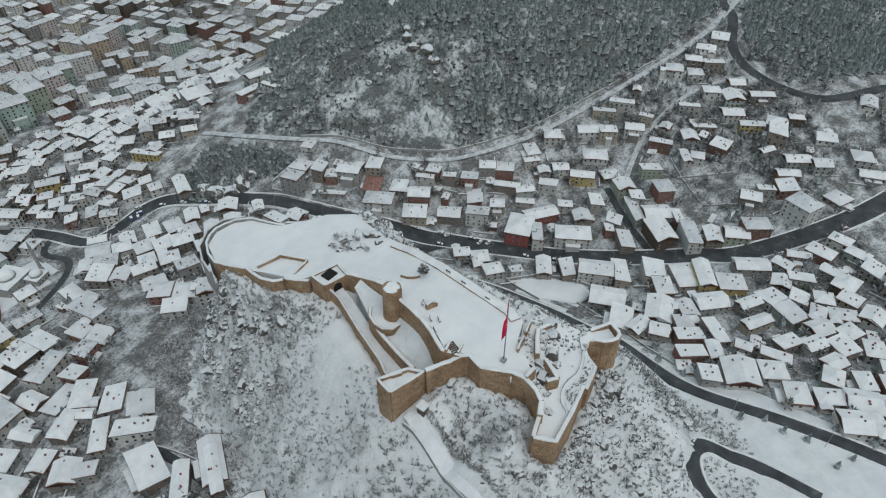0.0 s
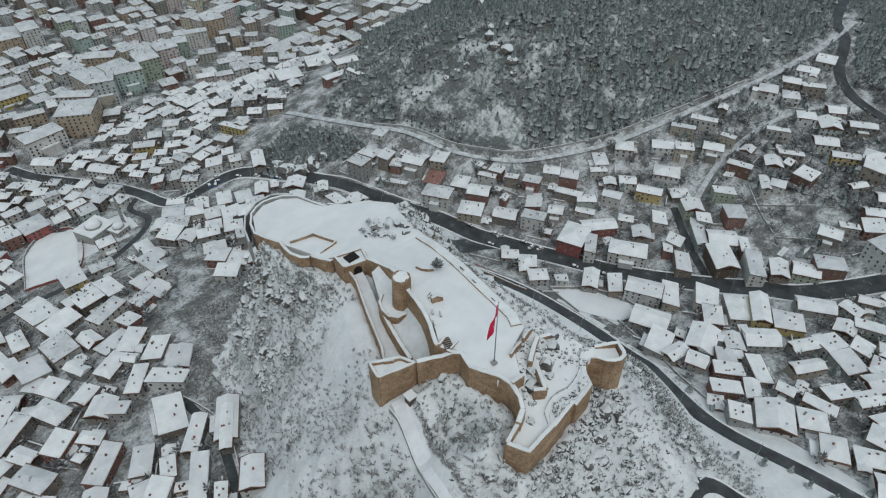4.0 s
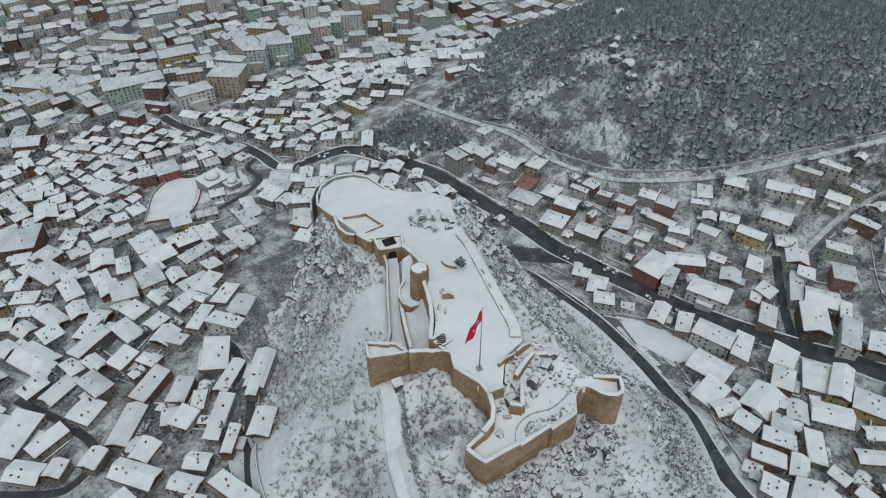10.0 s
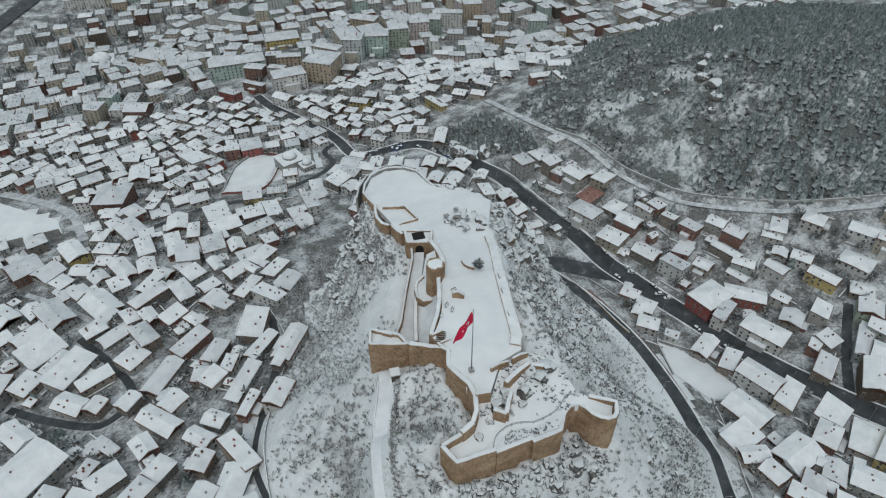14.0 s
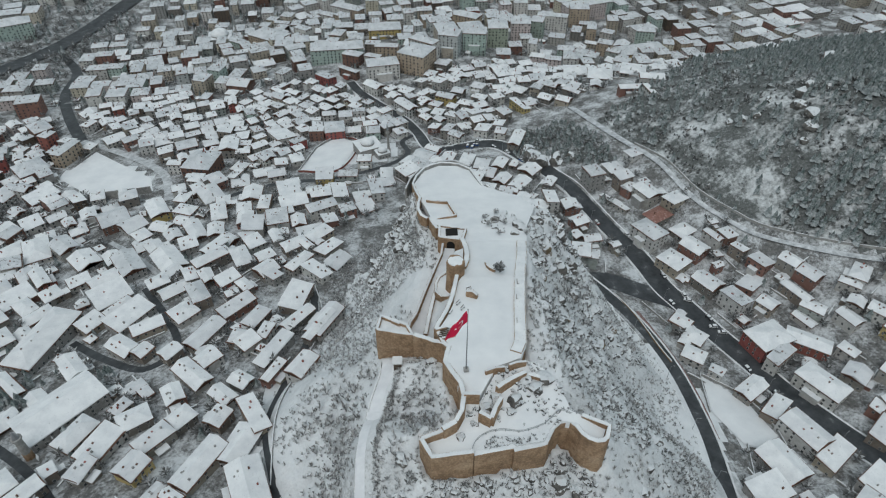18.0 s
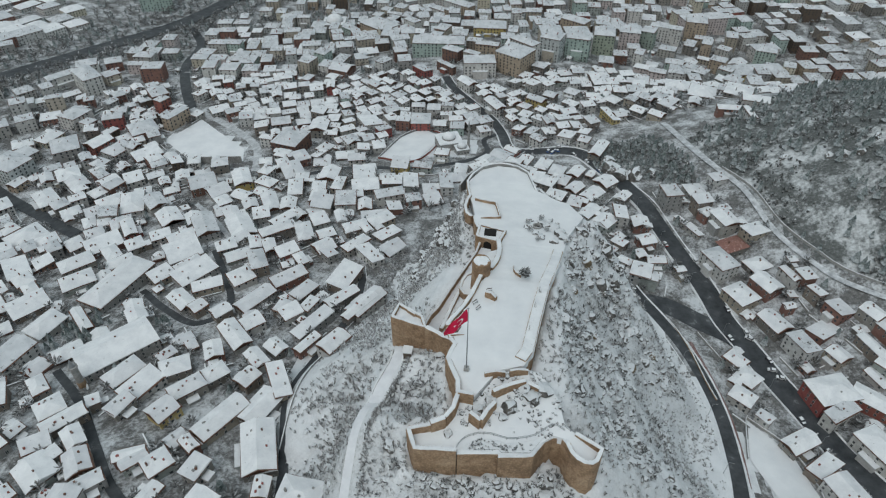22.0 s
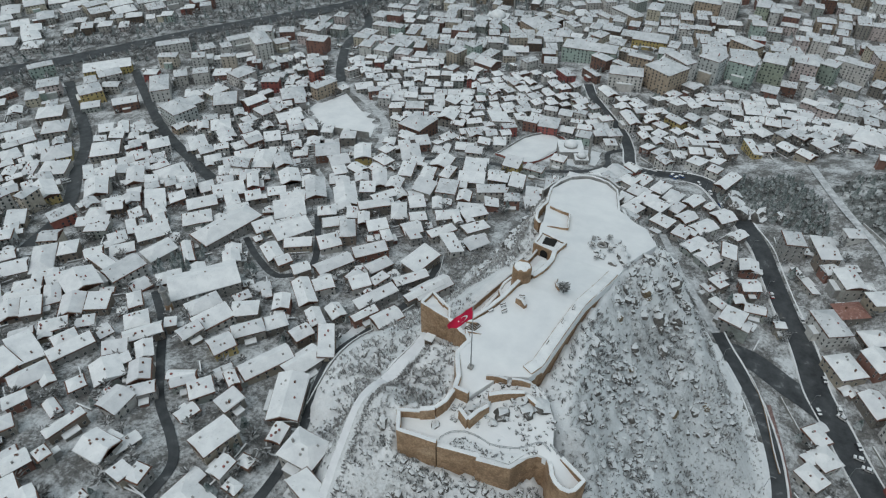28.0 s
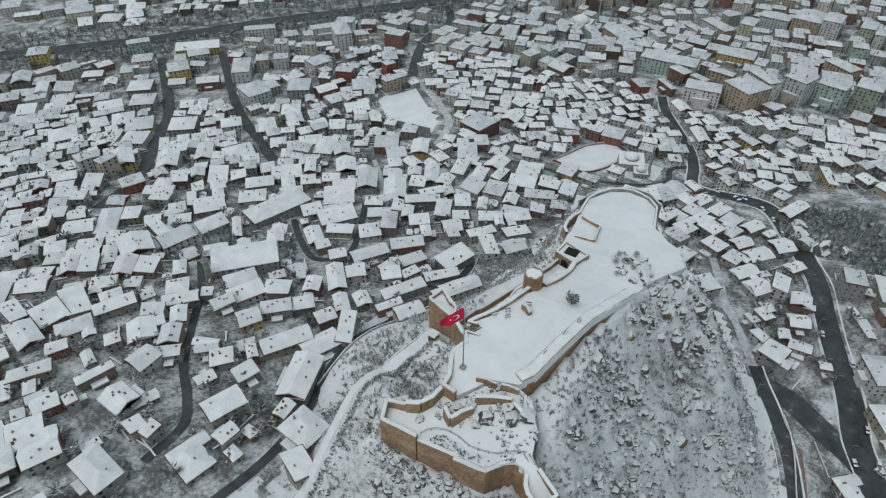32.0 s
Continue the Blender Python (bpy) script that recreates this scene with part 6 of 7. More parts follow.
# ---------------------------------------------------------------- open lots, mosque and other landmarks
def lot(name, ring, label, inset=0.0):
    """A clean snowfield on the slope."""
    bm = bmesh.new()
    bm.faces.new([bm.verts.new((x, y, 0)) for x, y in ring])
    for axis in (0, 1):
        lo, hi = min(p[axis] for p in ring), max(p[axis] for p in ring)
        for q in np.arange(lo + 4, hi, 4.0):
            co, no = [0, 0, 0], [0, 0, 0]
            co[axis], no[axis] = q, 1
            bmesh.ops.bisect_plane(bm, geom=bm.verts[:] + bm.edges[:] + bm.faces[:], plane_co=co, plane_no=no)
    for v in bm.verts:
        v.co.z = ground_z(v.co.x, v.co.y) + 0.35 + 0.2 * noise.noise(v.co * 0.2)
    return tagged(new(name, from_bm(name, bm, DRIFT, smooth=True)), label, "snowfield", kind="structure")


def garden_wall(pts, high, label="low rubble garden wall with snow on top", thick=0.45, material=CONCRETE, name="garden_wall"):
    line = [(x, y, ground_z(x, y) + high) for x, y in smooth_line(pts, 4.0)]
    return wall(name, line, lambda x, y: ground_z(x, y) - 0.8, thick, label, cap=0.2, material=material)


lot("lot_mosque", LOT_A, "open walled lot under clean snow")
lot("lot_bend", LOT_B, "open lot inside a street bend under clean snow")
lot("lot_castle_road", LOT_C, "oval terrace beside the castle road under clean snow")
garden_wall(LOT_A[:3], 1.6)
garden_wall(LOT_A[2:] + LOT_A[:1], 1.6, material=BRICK, label="reddish wall round the open lot")
garden_wall([(117, 27), (121, 48), (123, 50)], 1.3)
garden_wall([(122, 49), (137, 36), (143, 16), (140, 6), (126, 8)], 1.5, "curved retaining wall with a snow cap")
garden_wall([(126, 10), (121, -6), (116, -20), (110, -34), (104, -52)], 1.2, "retaining wall along the castle road")
garden_wall([(-224, 229), (-186, 232)], 5.5, "high grey concrete wall below the open lot", 0.6)
garden_wall([(-58, 96), (-52, 76), (-51, 60), (-57, 36), (-60, 10), (-58, -20)], 1.0)
garden_wall([(-19.8, -2.5), (-20.0, -6.6), (-21.6, -12), (-23.2, -17), (-24.4, -22), (-25.6, -27), (-26.2, -32), (-26.6, -37), (-26.9, -44), (-27.5, -53), (-30, -64)], 1.5, "snow-capped parapet along the castle footpath", 0.5)
garden_wall([(84, 128), (76, 142), (68, 158), (58, 176)], 1.2)
garden_wall([(94, 102), (99, 93), (103, 82), (107, 66), (110, 56)], 1.2, "brownish parapet along the castle road", 0.6, MASONRY)
garden_wall([(108, 97), (116, 84), (122, 74)], 1.0)
garden_wall([(136, 222), (148, 196), (157, 168), (170, 147), (186, 129), (224, 105), (268, 87), (326, 67)], 1.3, "long stone wall along the forest track", 0.5)
for pts in ([(250, 10), (262, -6), (270, -16)], [(236, -12), (246, -28), (250, -40)], [(262, 20), (250, 6), (238, -10)]):
    garden_wall(pts, 1.1)


def dome(radius, segments=20, rings=7):
    v, f = [], []
    for j in range(rings):
        a = j / rings * math.pi / 2
        v += [(radius * math.cos(a) * math.cos(2 * math.pi * i / segments), radius * math.cos(a) * math.sin(2 * math.pi * i / segments), radius * 0.72 * math.sin(a)) for i in range(segments)]
    v.append((0, 0, radius * 0.72))
    for j in range(rings - 1):
        f += [(j * segments + i, j * segments + (i + 1) % segments, (j + 1) * segments + (i + 1) % segments, (j + 1) * segments + i) for i in range(segments)]
    f += [((rings - 1) * segments + i, (rings - 1) * segments + (i + 1) % segments, rings * segments) for i in range(segments)]
    return v, f


def domed(name, x, y, turn, w, d, tall, radius, label, minaret=None):
    """A domed stone building: hall, drum, dome with snow, and maybe a minaret."""
    top = new(name)
    z = ground_z(x, y)
    top.matrix_world = pose(x, y, z, 0, 0, turn)
    tagged(top, label, "mosque" if minaret else "bath house")
    h = Heap()
    h.box(-w / 2, -d / 2, -3, w / 2, d / 2, tall)
    part("hall", h.mesh("hall", CONCRETE), top)
    h = Heap()
    h.put(*roof_shape(w, d, 0.3, tall, 0, "flat", 0.35))
    part("roof_snow", h.mesh("roof_snow", SNOW), top)
    v, f = [(radius * 1.06 * math.cos(a), radius * 1.06 * math.sin(a), q) for q in (tall, tall + 1.4) for a in np.linspace(0, 2 * math.pi, 21)[:-1]], [(i, (i + 1) % 20, 20 + (i + 1) % 20, 20 + i) for i in range(20)]
    part("drum", mesh_of("drum", v, f, CONCRETE), top)
    v, f = dome(radius)
    part("dome", mesh_of("dome", [(a, b, c + tall + 1.4) for a, b, c in v], f, SNOW, smooth=True), top, "low dome under a skin of snow")
    for k in range(4):
        wo = new("window", WINDOW_MESH)
        wo.parent, wo.matrix_local = top, pose(-w / 2 + w * (k + 0.5) / 4, -d / 2 - 0.03, tall * 0.5)
    if minaret:
        mx, my, mh = minaret
        for n_, z0, z1, r0, r1, mt in (("minaret_foot", -2, tall, 1.5, 1.4, CONCRETE), ("minaret_shaft", tall, mh * 0.72, 0.95, 0.85, CONCRETE), ("minaret_balcony", mh * 0.72, mh * 0.72 + 0.8, 1.35, 1.35, CONCRETE), ("minaret_neck", mh * 0.72 + 0.8, mh * 0.84, 0.7, 0.7, CONCRETE), ("minaret_cap", mh * 0.84, mh, 0.85, 0.03, METAL)):
            bm = bmesh.new()
            bmesh.ops.create_cone(bm, cap_ends=True, segments=14, radius1=r0, radius2=r1, depth=z1 - z0, matrix=Matrix.Translation((mx, my, (z0 + z1) / 2)))
            part(n_, from_bm(n_, bm, mt, smooth=False), top)
    return top


domed("mosque", -41, 270, 24, 17, 16, 7, 4.6, "stone mosque with snowy low domes and a slim minaret", (11, -13, 27))
domed("bath_house", -30, 259, 24, 9, 8, 4.5, 3.2, "small domed stone hall beside the mosque")
domed("bath_house", -111, 130, 40, 8, 8, 5, 3.0, "small domed stone bath house among houses")
domed("mosque", -227, 600, 10, 26, 26, 11, 9.5, "large domed mosque among trees", (17, 15, 42))

# the stone minaret before the sports hall
top = new("minaret")
z = ground_z(-150, 3)
top.matrix_world = pose(-150, 3, z)
tagged(top, "short yellowish stone minaret beside the hall", "minaret")
for n_, z0, z1, r0, r1, mt in (("foot", -2, 4, 1.7, 1.6, MASONRY), ("shaft", 4, 12, 1.5, 1.3, CONCRETE), ("balcony", 12, 12.8, 1.9, 1.9, CONCRETE), ("cap", 12.8, 16.5, 1.3, 0.05, METAL)):
    bm = bmesh.new()
    bmesh.ops.create_cone(bm, cap_ends=True, segments=14, radius1=r0, radius2=r1, depth=z1 - z0, matrix=Matrix.Translation((0, 0, (z0 + z1) / 2)))
    part(n_, from_bm(n_, bm, mt), top)

# far halls at the valley's edge
house(238, 520, 60, 24, 9, 12, YELLOW, "hip", 3, name="school_building", label="long ochre institution building with a snowy roof", category="building")
house(262, 246, 12, 8, 4, 60, WHITE, "gable", 1, label="small white house alone in the pine wood")


# ---------------------------------------------------------------- courtyard things
def railing(pts, label):
    top = tagged(new("railing"), label, "railing")
    line = smooth_line([p[:2] for p in pts], 1.2)
    zs = [south_level(x, y) + 0.1 for x, y in line]
    post = Heap()
    post.box(-0.06, -0.06, -0.3, 0.06, 0.06, 1.1)
    pm = post.mesh("post", METAL)
    for (x, y), z in list(zip(line, zs))[::2]:
        q = new("post", pm)
        q.parent = top
        q.location = (x, y, z)
    for high in (0.55, 1.08):
        h = Heap()
        vs = []
        for k, ((x, y), z) in enumerate(zip(line, zs)):
            (ax, ay), (bx, by) = line[max(k - 1, 0)], line[min(k + 1, len(line) - 1)]
            l = math.hypot(bx - ax, by - ay)
            ox, oy = -(by - ay) / l * 0.05, (bx - ax) / l * 0.05
            vs += [(x - ox, y - oy, z + high - 0.05), (x + ox, y + oy, z + high - 0.05), (x + ox, y + oy, z + high + 0.05), (x - ox, y - oy, z + high + 0.05)]
        h.put(vs, [(j * 4 + i, j * 4 + (i + 1) % 4, j * 4 + 4 + (i + 1) % 4, j * 4 + 4 + i) for j in range(len(line) - 1) for i in range(4)])
        part("rail", h.mesh("rail", METAL), top)


railing([(5.4, -39.4), (7, -36.9), (10.6, -35.2), (14.5, -35.0), (18, -35.6), (22, -34.9), (25.5, -33.4), (28.4, -31), (30.6, -30), (33, -31)], "dark metal railing along the castle's southern terrace")
railing([(32.4, -29.5), (34.5, -30.6), (36.4, -30.4)], "short metal railing by the eastern bastion")

# frozen flower bed between railing and wall
terrace("planted_strip", [(5.9, -40.4), (8, -37.8), (10.8, -36.2), (14.5, -36), (18, -36.6), (22, -35.9), (25.2, -34.6), (28.2, -32.6), (25.6, -36.2), (24.4, -38), (17, -39.3), (16, -38.5)], lambda x, y: south_level(x, y) + 0.22, "frosted shrub bed along the terrace railing", 0.4, GROUND)
for x, y, q in ((24, -24, 2.2), (26.5, -21, 2.4), (18, -27.5, 2.4), (16.5, -30, 1.3), (10, -29.5, 2.2), (2.6, -36, 1.1), (21.5, -21.5, 1.8), (12.5, -26.5, 1.8)):
    one = Heap()
    rock(one, x, y, south_level(x, y), q, r, 0.8)
    tagged(new("boulder", one.mesh("boulder", ROCK)), "snow-capped boulder among the castle ruins", "boulder", "boulders on the southern terrace")
for x, y, q in ((26, 62, 1.6), (29, 60, 1.9), (31, 57, 2.0), (24, 64, 1.3), (27, 66, 1.5), (32, 54, 1.9), (22, 56, 1.3), (19, 60, 1.2), (24, 53, 1.4), (29, 50, 1.5), (20, 66, 1.1)):
    one = Heap()
    rock(one, x, y, float(floor_z(y)) + 0.2, q, r, 0.8)
    tagged(new("boulder", one.mesh("boulder", ROCK)), "snow-capped boulder in the castle garden", "boulder", "boulders in the castle garden")

rubble = Heap()
tufts = Heap()
made = 0
while made < 190:
    x, y = r.uniform(4, 33), r.uniform(-33.5, -17)
    if not within(x, y, SOUTH) or noise.noise((x * 0.2, y * 0.2, 41)) < -0.1:
        made += 0.05
        continue
    if r.random() < 0.5:
        rock(rubble, x, y, south_level(x, y) + 0.1, r.uniform(0.2, 0.65), r, 0.8)
    else:
        shrub(tufts, x, y, south_level(x, y), r.uniform(0.4, 0.9), r)
    made += 1
for k in range(260):
    x, y = r.uniform(6, 28), r.uniform(-40, -33)
    if within(x, y, [(6.4, -40), (8.4, -38), (11, -36.6), (14.5, -36.4), (18, -37), (22, -36.3), (25, -35), (24.4, -37.6), (17, -39)]):
        shrub(tufts, x, y, south_level(x, y) + 0.2, r.uniform(0.4, 1.0), r)
# rubble and thorn at the foot of the southern wall
for k in range(150):
    x = r.uniform(-6, 40)
    y = float(np.interp(x, [-6, 5, 16, 25, 30, 34, 38, 42], [-44.4, -43.4, -42.2, -41, -35, -37, -41, -40])) - abs(r.gauss(0, 2.2))
    if r.random() < 0.45:
        rock(rubble, x, y, ground_z(x, y) - 0.1, r.uniform(0.35, 1.1), r, 0.9)
    else:
        shrub(tufts, x, y, ground_z(x, y) - 0.2, r.uniform(0.8, 1.8), r)
tagged(new("wall_rubble", rubble.mesh("wall_rubble", ROCK)), "small snow-capped stones on the terrace and along the wall's foot", "rubble", kind="stuff")
tagged(new("terrace_tufts", tufts.mesh("terrace_tufts", SCRUB)), "frosted tufts and thorn bushes on the castle terrace", "shrubs", kind="stuff")

h = Heap()
vs = [(22.6 + q * math.cos(a), 60.8 + q * math.sin(a), z) for q, z in ((1.7, 88.4), (1.7, 90), (1.2, 90), (1.2, 88.9)) for a in np.linspace(0, 2 * math.pi, 17)[:-1]]
h.put(vs, [(k * 16 + i, k * 16 + (i + 1) % 16, (k + 1) * 16 + (i + 1) % 16, (k + 1) * 16 + i) for k in range(3) for i in range(16)])
well = tagged(new("well", h.mesh("well", CONCRETE)), "round stone well rim in the castle garden", "well")
# black disc painted as the shade down the shaft
h = Heap()
h.put([(22.6 + 1.25 * math.cos(a), 60.8 + 1.25 * math.sin(a), 89.0) for a in np.linspace(0, 2 * math.pi, 17)[:-1]], [tuple(range(16))])
part("well_shaft", h.mesh("well_shaft", SHADE_TYRE), well, "well shaft, its shade painted as a black disc")


def bare_tree(h, x, y, z, size, r, twigs=34):
    """A leafless tree: trunk, limbs and a loose cloud of twigs."""
    h.put([(x - 0.09 * size / 3, y, z - 0.4), (x + 0.09 * size / 3, y, z - 0.4), (x, y + 0.1, z + size * 0.6)], [(0, 1, 2)])
    for k in range(twigs):
        a, up_ = r.uniform(0, 6.28), r.uniform(0.25, 1.0)
        q = size * 0.5 * math.sin(math.pi * min(1, up_ * 0.85)) * r.uniform(0.35, 1.0)
        px, py, pz = x + math.cos(a) * q, y + math.sin(a) * q, z + size * up_
        l, w = size * r.uniform(0.12, 0.26), size * r.uniform(0.045, 0.085)
        dx, dy, dz = math.cos(a) * l, math.sin(a) * l, l * r.uniform(0.1, 0.9)
        sx, sy = -math.sin(a) * w, math.cos(a) * w
        h.put([(px - dx, py - dy, pz - dz), (px + sx, py + sy, pz), (px + dx, py + dy, pz + dz), (px - sx, py - sy, pz)], [(0, 1, 2, 3)])


h = Heap()
bare_tree(h, 19.3, 21.3, 99.2, 3.6, r, 160)
tagged(new("bush", h.mesh("bush", SCRUB)), "round leafless bush in the snowy courtyard", "bush")
for x, y, q in ((24, 67, 2.4), (20, 57, 2.2), (19, 63, 2.0), (26, 58, 2.2), (23, 50, 1.8), (30, 62, 2.0), (33, 50, 1.8)):
    h = Heap()
    bare_tree(h, x, y, float(floor_z(y)), q, r, 90)
    tagged(new("bush", h.mesh("bush", TWIGS)), "leafless bush in the castle garden", "bush", "bushes in the castle garden")
wall("planting_edge", [(15.4, 27.6, 98.6), (15.6, 25, 98.9), (16.4, 23, 99.6), (18, 21.6, 99.8)], 97, 0.4, "low curved edging wall in the courtyard", cap=0.15)

steps = tagged(new("wooden_steps"), "snow-dusted wooden steps beside the courtyard wall", "steps")
steps.matrix_world = pose(-0.2, -5.4, 100.2, 0, 0, -20)
for k in range(6):
    h = Heap()
    h.box(-1.2, -1.9 + 0.65 * k, 0.12 * k, 1.2, -1.45 + 0.65 * k, 0.12 * k + 0.12)
    part("step", h.mesh("step", WOOD), steps)
for x0 in (-1.35, 1.25):
    h = Heap()
    h.box(x0, -2.0, -0.4, x0 + 0.12, 2.2, 0.15)
    part("stringer", h.mesh("stringer", WOOD), steps)
# sentry hut on the footpath
hut = tagged(new("hut"), "small dark hut with a snowy roof by the footpath", "hut")
hz = ground_z(-14.4, -5.6)
h = Heap()
h.box(-15.6, -6.8, hz - 2, -13.2, -4.4, hz + 2.2)
part("hut_wall", h.mesh("hut_wall", WOOD), hut)
h = Heap()
h.box(-15.9, -7.1, hz + 2.204, -12.9, -4.1, hz + 2.6)
part("roof_snow", h.mesh("roof_snow", SNOW), hut)

# benches in the courtyard, half buried
for x, y, turn in ((2.2, 3, 60), (4.8, 6.6, 50), (6, 4.4, 55), (8.6, 12.5, 20), (23.2, 8, 85), (22, -2, 85), (24.4, 15, 85)):
    b = tagged(new("bench"), "snow-covered bench in the castle courtyard", "bench", "benches in the courtyard")
    b.matrix_world = pose(x, y, 100.05, 0, 0, turn)
    for n_, c, mt in (("seat", (-0.9, -0.25, 0.42, 0.9, 0.25, 0.5), WOOD), ("backrest", (-0.9, 0.22, 0.5, 0.9, 0.3, 0.95), WOOD), ("leg", (-0.8, -0.2, -0.3, -0.65, 0.25, 0.42), METAL), ("leg", (0.65, -0.2, -0.3, 0.8, 0.25, 0.42), METAL), ("snow", (-0.88, -0.24, 0.504, 0.88, 0.2, 0.66), SNOW)):
        h = Heap()
        h.box(*c)
        part(n_, h.mesh(n_, mt), b)


# ---------------------------------------------------------------- parked cars
def car_maker(colour, name):
    paint = mat(name, colour, 0.35)
    c = tagged(new("car"), "parked car with snow on its roof", "car", "cars parked along the streets")
    h = Heap()
    prof = [(-2.1, 0.35), (-2.1, 0.85), (-1.3, 0.98), (1.0, 0.98), (2.1, 0.8), (2.15, 0.35)]
    k = len(prof)
    h.put([(x, s * 0.85, z) for s in (-1, 1) for x, z in prof], [tuple(range(k)), tuple(range(2 * k - 1, k - 1, -1))] + [(i, k + i, k + (i + 1) % k, (i + 1) % k) for i in range(k)])
    part("body", h.mesh("body", paint), c)
    h = Heap()
    prof = [(-1.9, 0.97), (-1.3, 1.45), (0.4, 1.45), (1.1, 0.97)]
    h.put([(x, s * 0.76, z) for s in (-1, 1) for x, z in prof], [(0, 1, 2, 3), (7, 6, 5, 4)] + [(i, 4 + i, 4 + (i + 1) % 4, (i + 1) % 4) for i in range(4)])
    part("cabin", h.mesh("cabin", GLASS), c, "dark glazed cabin")
    h = Heap()
    h.box(-1.35, -0.74, 1.454, 0.45, 0.74, 1.6)
    part("roof_snow", h.mesh("roof_snow", SNOW), c)
    h = Heap()
    h.box(1.05, -0.8, 0.98, 2.0, 0.8, 1.06)
    part("bonnet_snow", h.mesh("bonnet_snow", SNOW), c)
    wm = None
    for x in (-1.35, 1.35):
        for y in (-0.8, 0.8):
            if wm is None:
                bm = bmesh.new()
                bmesh.ops.create_cone(bm, cap_ends=True, segments=12, radius1=0.34, radius2=0.34, depth=0.22, matrix=Matrix.Rotation(math.pi / 2, 4, "X"))
                wm = from_bm("wheel", bm, SHADE_TYRE)
            w_ = new("wheel", wm)
            w_.parent, w_.location = c, (x, y, 0.34)
    return c


CARS = [car_maker(c, n_) for c, n_ in (((0.5, 0.5, 0.5), "silver_car_paint"), ((0.06, 0.06, 0.07), "black_car_paint"), ((0.6, 0.6, 0.6), "white_car_paint"), ((0.05, 0.13, 0.35), "blue_car_paint"), ((0.3, 0.04, 0.04), "red_car_paint"))]
spots_taken = 0
rc = random.Random(5)
for line, half in (ROADS[0], ROADS[3]):
    for k in range(6, len(line) - 8, 5):
        if rc.random() < 0.55 or spots_taken > 34:
            continue
        (ax, ay), (bx, by) = line[k], line[k + 1]
        a = math.atan2(by - ay, bx - ax)
        side = rc.choice((-1, 1)) * (half - 1.2)
        x, y = ax - math.sin(a) * side, ay + math.cos(a) * side
        m = pose(x, y, ground_z(ax, ay) + 0.35, 0, 0, math.degrees(a))
        if spots_taken < len(CARS):
            CARS[spots_taken].matrix_world = m
        else:
            copy_thing(rc.choice(CARS), m)
        spots_taken += 1
for x, y in ((140, 80), (143, 76), (133, 98), (132, 102), (31, 264), (34, 261), (37, 264)):
    copy_thing(CARS[3] if x < 40 else rc.choice(CARS), pose(x, y, ground_z(x, y) + 0.25, 0, 0, rc.uniform(0, 180)))


# ---------------------------------------------------------------- trees and clutter of the town
garden = Heap()
pines = Heap()
walls_ = Heap()
count = 0
rt_ = random.Random(77)
FAR_HOUSES = [h_ for h_ in HOUSES if h_[1] > 300 or h_[0] < -230 or h_[0] > 200]
while count < 8000:
    hx, hy, hw, hd, c, q, _ = rt_.choice(HOUSES if rt_.random() < 0.45 else FAR_HOUSES)
    a, l = rt_.uniform(0, 6.28), min(hw, hd) + rt_.uniform(0.8, 7)
    x, y = hx + math.cos(a) * l, hy + math.sin(a) * l
    count += 0.12
    if look_up(ROAD_MAP, x, y) < 0.6 or look_up(OPEN_MAP, x, y) > 0.1 or not clear(x, y, 0.2):
        continue
    count += 0.8
    k = rt_.random()
    z = ground_z(x, y)
    if k < 0.72:
        bare_tree(garden, x, y, z, rt_.uniform(3.0, 6.0), rt_)
    elif k < 0.82:
        conifer(pines, x, y, z, rt_.uniform(4, 8), rt_)
    else:
        l, a = rt_.uniform(3, 7), math.radians(_ + rt_.choice((0, 90)))
        m = pose(x, y, z, 0, 0, math.degrees(a))
        walls_.put([tuple(m @ Vector(p)) for p in box_verts(-l, -0.2, -1.5, l, 0.2, 1.1)], BOX, 0)
        walls_.put([tuple(m @ Vector(p)) for p in box_verts(-l, -0.26, 1.104, l, 0.26, 1.3)], BOX, 1)
for x0, y0, spread, many in ((-176, 36, 11, 26), (-141, 46, 4, 6), (-132, 130, 5, 6), (-302, -6, 12, 16), (-178, 46, 8, 12), (280, -56, 9, 10), (236, -32, 7, 8), (-228, 640, 60, 50), (-330, 470, 60, 40), (-420, 610, 60, 40)):
    for k in range(many):
        x, y = x0 + rt_.gauss(0, spread * 0.6), y0 + rt_.gauss(0, spread * 0.6)
        if look_up(ROAD_MAP, x, y) > 1 and clear(x, y, 0.5) or look_up(OPEN_MAP, x, y) > 0.5:
            conifer(pines, x, y, ground_z(x, y), rt_.uniform(3.5, 7.5), rt_)
for k, (x, y) in enumerate(((93, -86), (91, -93), (92, -101), (93, -116), (85, -112), (88, -78), (84, -70), (101, -52), (105, -40))):
    conifer(pines, x, y, ground_z(x, y), 4.0 + 0.5 * (k % 3), rt_)
for k in range(620):
    x, y = rt_.uniform(60, 122), rt_.uniform(212, 280)
    if within(x, y, KNOLL_RING):
        if rt_.random() < 0.6:
            conifer(pines, x, y, ground_z(x, y), rt_.uniform(3.0, 6.0), rt_)
        else:
            bare_tree(garden, x, y, ground_z(x, y), rt_.uniform(1.6, 3.4), rt_, 26)
for k in range(150):
    x, y = rt_.uniform(228, 280), rt_.uniform(-44, 16)
    if within(x, y, FIELD):
        bare_tree(garden, x, y, ground_z(x, y), rt_.uniform(2, 4.5), rt_, 26)
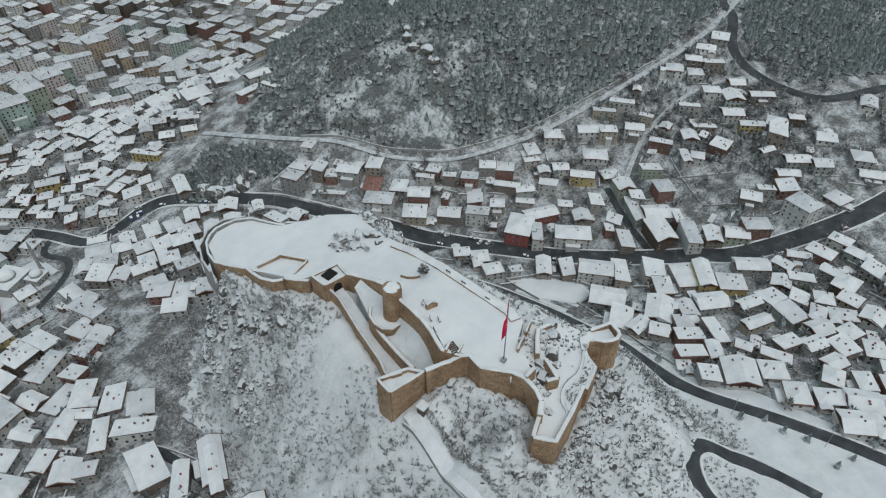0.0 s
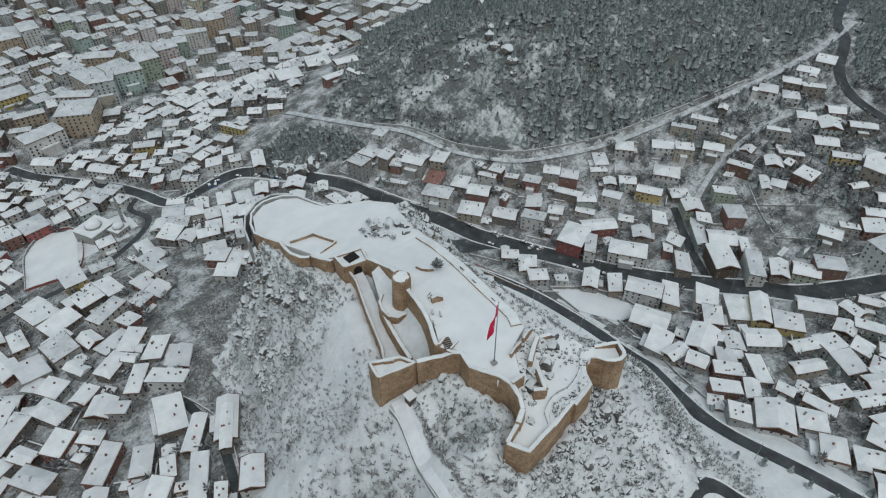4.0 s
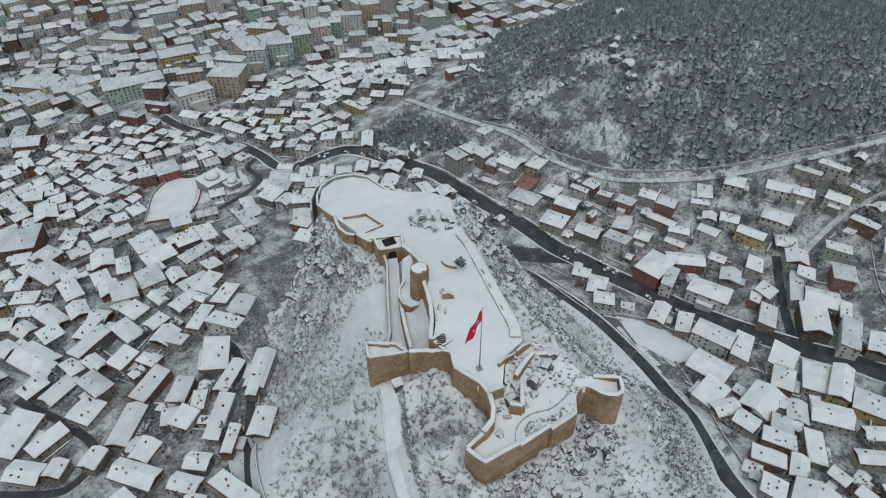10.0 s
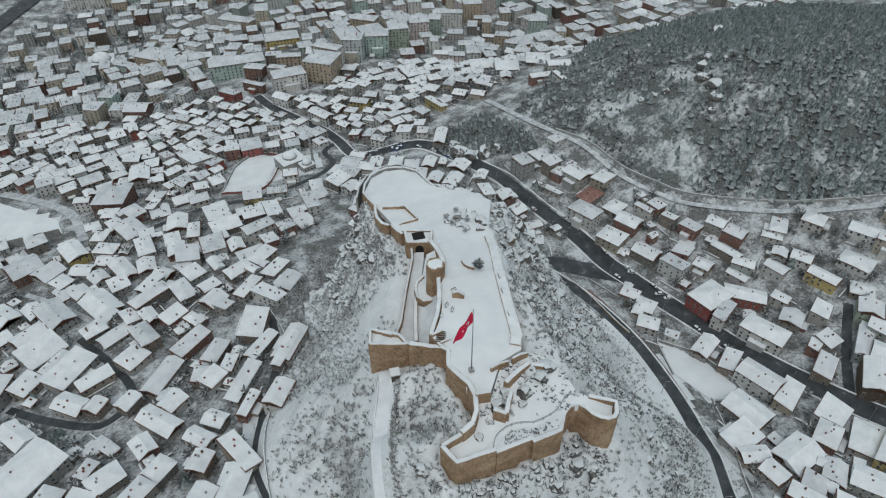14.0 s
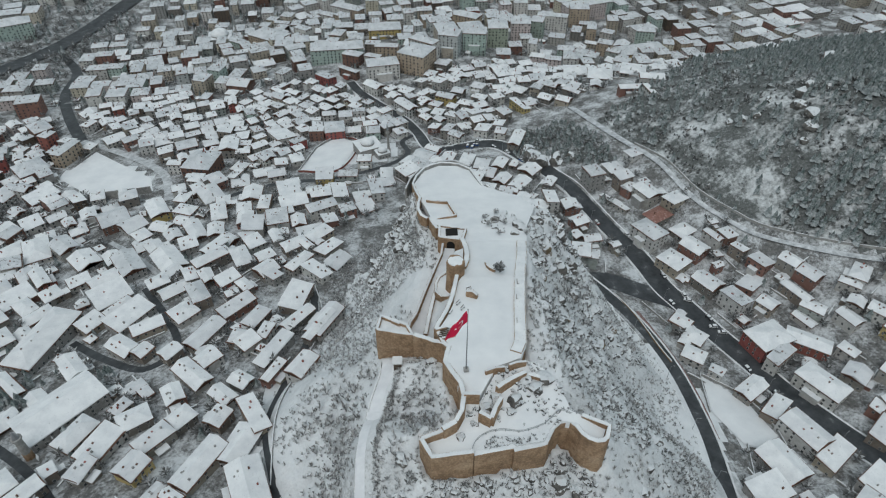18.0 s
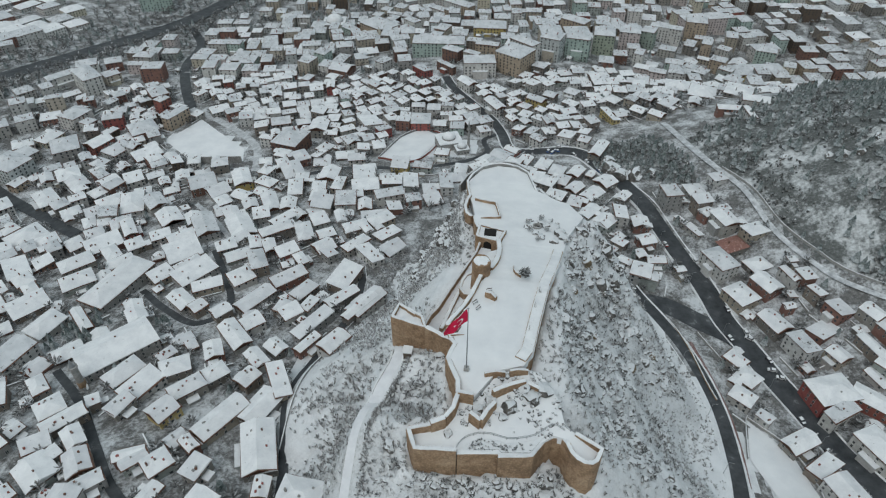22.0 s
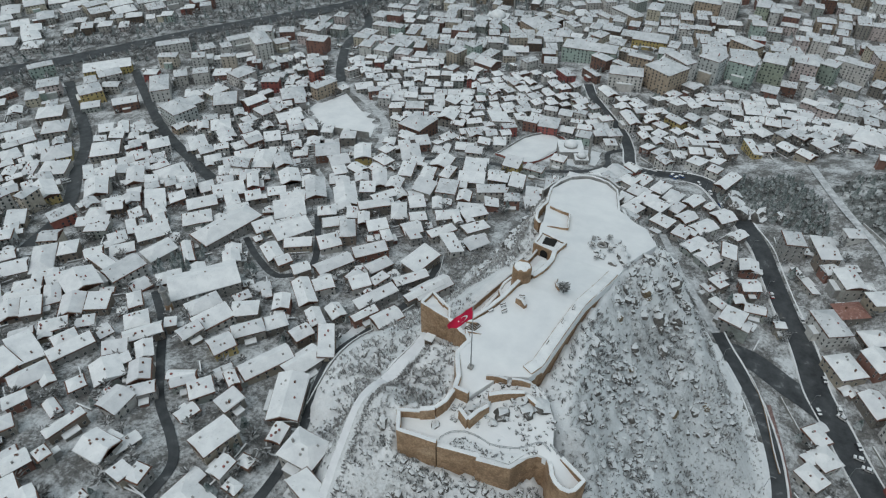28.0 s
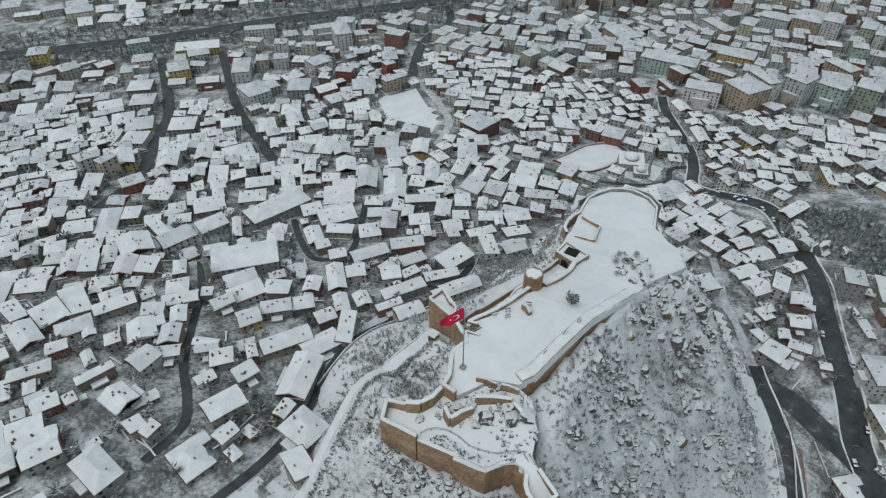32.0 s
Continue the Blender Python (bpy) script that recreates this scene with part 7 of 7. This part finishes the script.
for k in range(900):
    x, y = rt_.uniform(-860, 600), rt_.uniform(150, 890)
    if (x < -430 or y > 540) and clear(x, y, 0.8):
        if rt_.random() < 0.75:
            bare_tree(garden, x, y, ground_z(x, y), rt_.uniform(4, 8), rt_, 30)
        else:
            conifer(pines, x, y, ground_z(x, y), rt_.uniform(4, 9), rt_)
for k in range(1500):
    x, y = rt_.uniform(270, 430), rt_.uniform(-40, 84)
    if clear(x, y, 0.6):
        if rt_.random() < 0.7:
            bare_tree(garden, x, y, ground_z(x, y), rt_.uniform(2.5, 5.5), rt_, 26)
        else:
            conifer(pines, x, y, ground_z(x, y), rt_.uniform(3, 6.5), rt_)
# the wooded gardens beyond the old town
for k in range(900):
    x, y = rt_.uniform(-540, -140), rt_.uniform(430, 780)
    if clear(x, y, 0.6):
        if rt_.random() < 0.65:
            bare_tree(garden, x, y, ground_z(x, y), rt_.uniform(5, 9), rt_, 30)
        else:
            conifer(pines, x, y, ground_z(x, y), rt_.uniform(5, 10), rt_)
# trees that line the boulevard
for (ax, ay), half in ((p_, 18 * s_) for p_ in smooth_line([(-720, 60), (-650, 136), (-600, 198), (-550, 260), (-500, 337), (-455, 424), (-411, 546), (-370, 690)], 6.0) for s_ in (-2.4, -1.8, -1, 1, 1.5, 2, 2.5)):
    x, y = ax + 0.8 * half + rt_.uniform(-4, 4), ay - 0.6 * half + rt_.uniform(-4, 4)
    if rt_.random() < 0.3:
        conifer(pines, x, y, ground_z(x, y), rt_.uniform(5, 9), rt_)
    else:
        bare_tree(garden, x, y, ground_z(x, y), rt_.uniform(5, 9), rt_)
tagged(new("garden_trees", garden.mesh("garden_trees", GARDEN)), "leafless grey trees in the gardens of the town", "trees", kind="stuff")
tagged(new("town_pines", pines.mesh("town_pines", NEEDLES)), "dark pines dusted with snow between the houses", "trees", kind="stuff")
tagged(new("yard_walls", walls_.mesh("yard_walls", CONCRETE, SNOW)), "low yard walls with snow caps between houses", "walls", kind="stuff")

# the crag below the forest track
for x, y, q in ((72, 232, 5.5), (78, 226, 5), (86, 224, 4.5), (70, 242, 4.5), (96, 226, 4)):
    one = Heap()
    rock(one, x, y, ground_z(x, y) + 0.6, q, r, 1.1)
    tagged(new("crag", one.mesh("crag", ROCK)), "dark brown crag under snowy bushes beside the road", "rock", "crags above the road")
for x, y, q in ((190, 199, 3.0), (196, 196, 2.8), (184, 203, 2.4), (166, 215, 2.2), (214, 172, 3.6), (217, 180, 4.2), (214, 189, 4.0), (219, 198, 3.8), (226, 204, 3.4), (205, 205, 2.6), (232, 196, 3.0), (209, 166, 2.6)):
    one = Heap()
    rock(one, x, y, ground_z(x, y) - 0.2, q, r, 0.8)
    tagged(new("crag", one.mesh("crag", ROCK)), "bare crag with snowy ledges in the wood", "rock", "crags in the wood")

# lamp posts along the two main roads
lamp = tagged(new("street_lamp"), "thin grey street lamp at the roadside", "street lamp", "street lamps along the roads")
bm = bmesh.new()
bmesh.ops.create_cone(bm, cap_ends=True, segments=8, radius1=0.12, radius2=0.07, depth=8, matrix=Matrix.Translation((0, 0, 4)))
part("pole", from_bm("pole", bm, METAL), lamp)
h = Heap()
h.box(-0.05, -0.05, 7.8, 1.6, 0.05, 7.92)
part("arm", h.mesh("arm", METAL), lamp)
h = Heap()
h.box(1.3, -0.14, 7.66, 2.0, 0.14, 7.84)
part("lamp_head", h.mesh("lamp_head", CONCRETE), lamp)
first = True
for line, half in (ROADS[0], ROADS[1]):
    for k in range(5, len(line) - 4, 10):
        (ax, ay), (bx, by) = line[k], line[k + 1]
        a = math.atan2(by - ay, bx - ax)
        x, y = ax + math.sin(a) * (half + 0.6), ay - math.cos(a) * (half + 0.6)
        m = pose(x, y, ground_z(x, y), 0, 0, math.degrees(a) + 90)
        if first:
            lamp.matrix_world, first = m, False
        else:
            copy_thing(lamp, m)
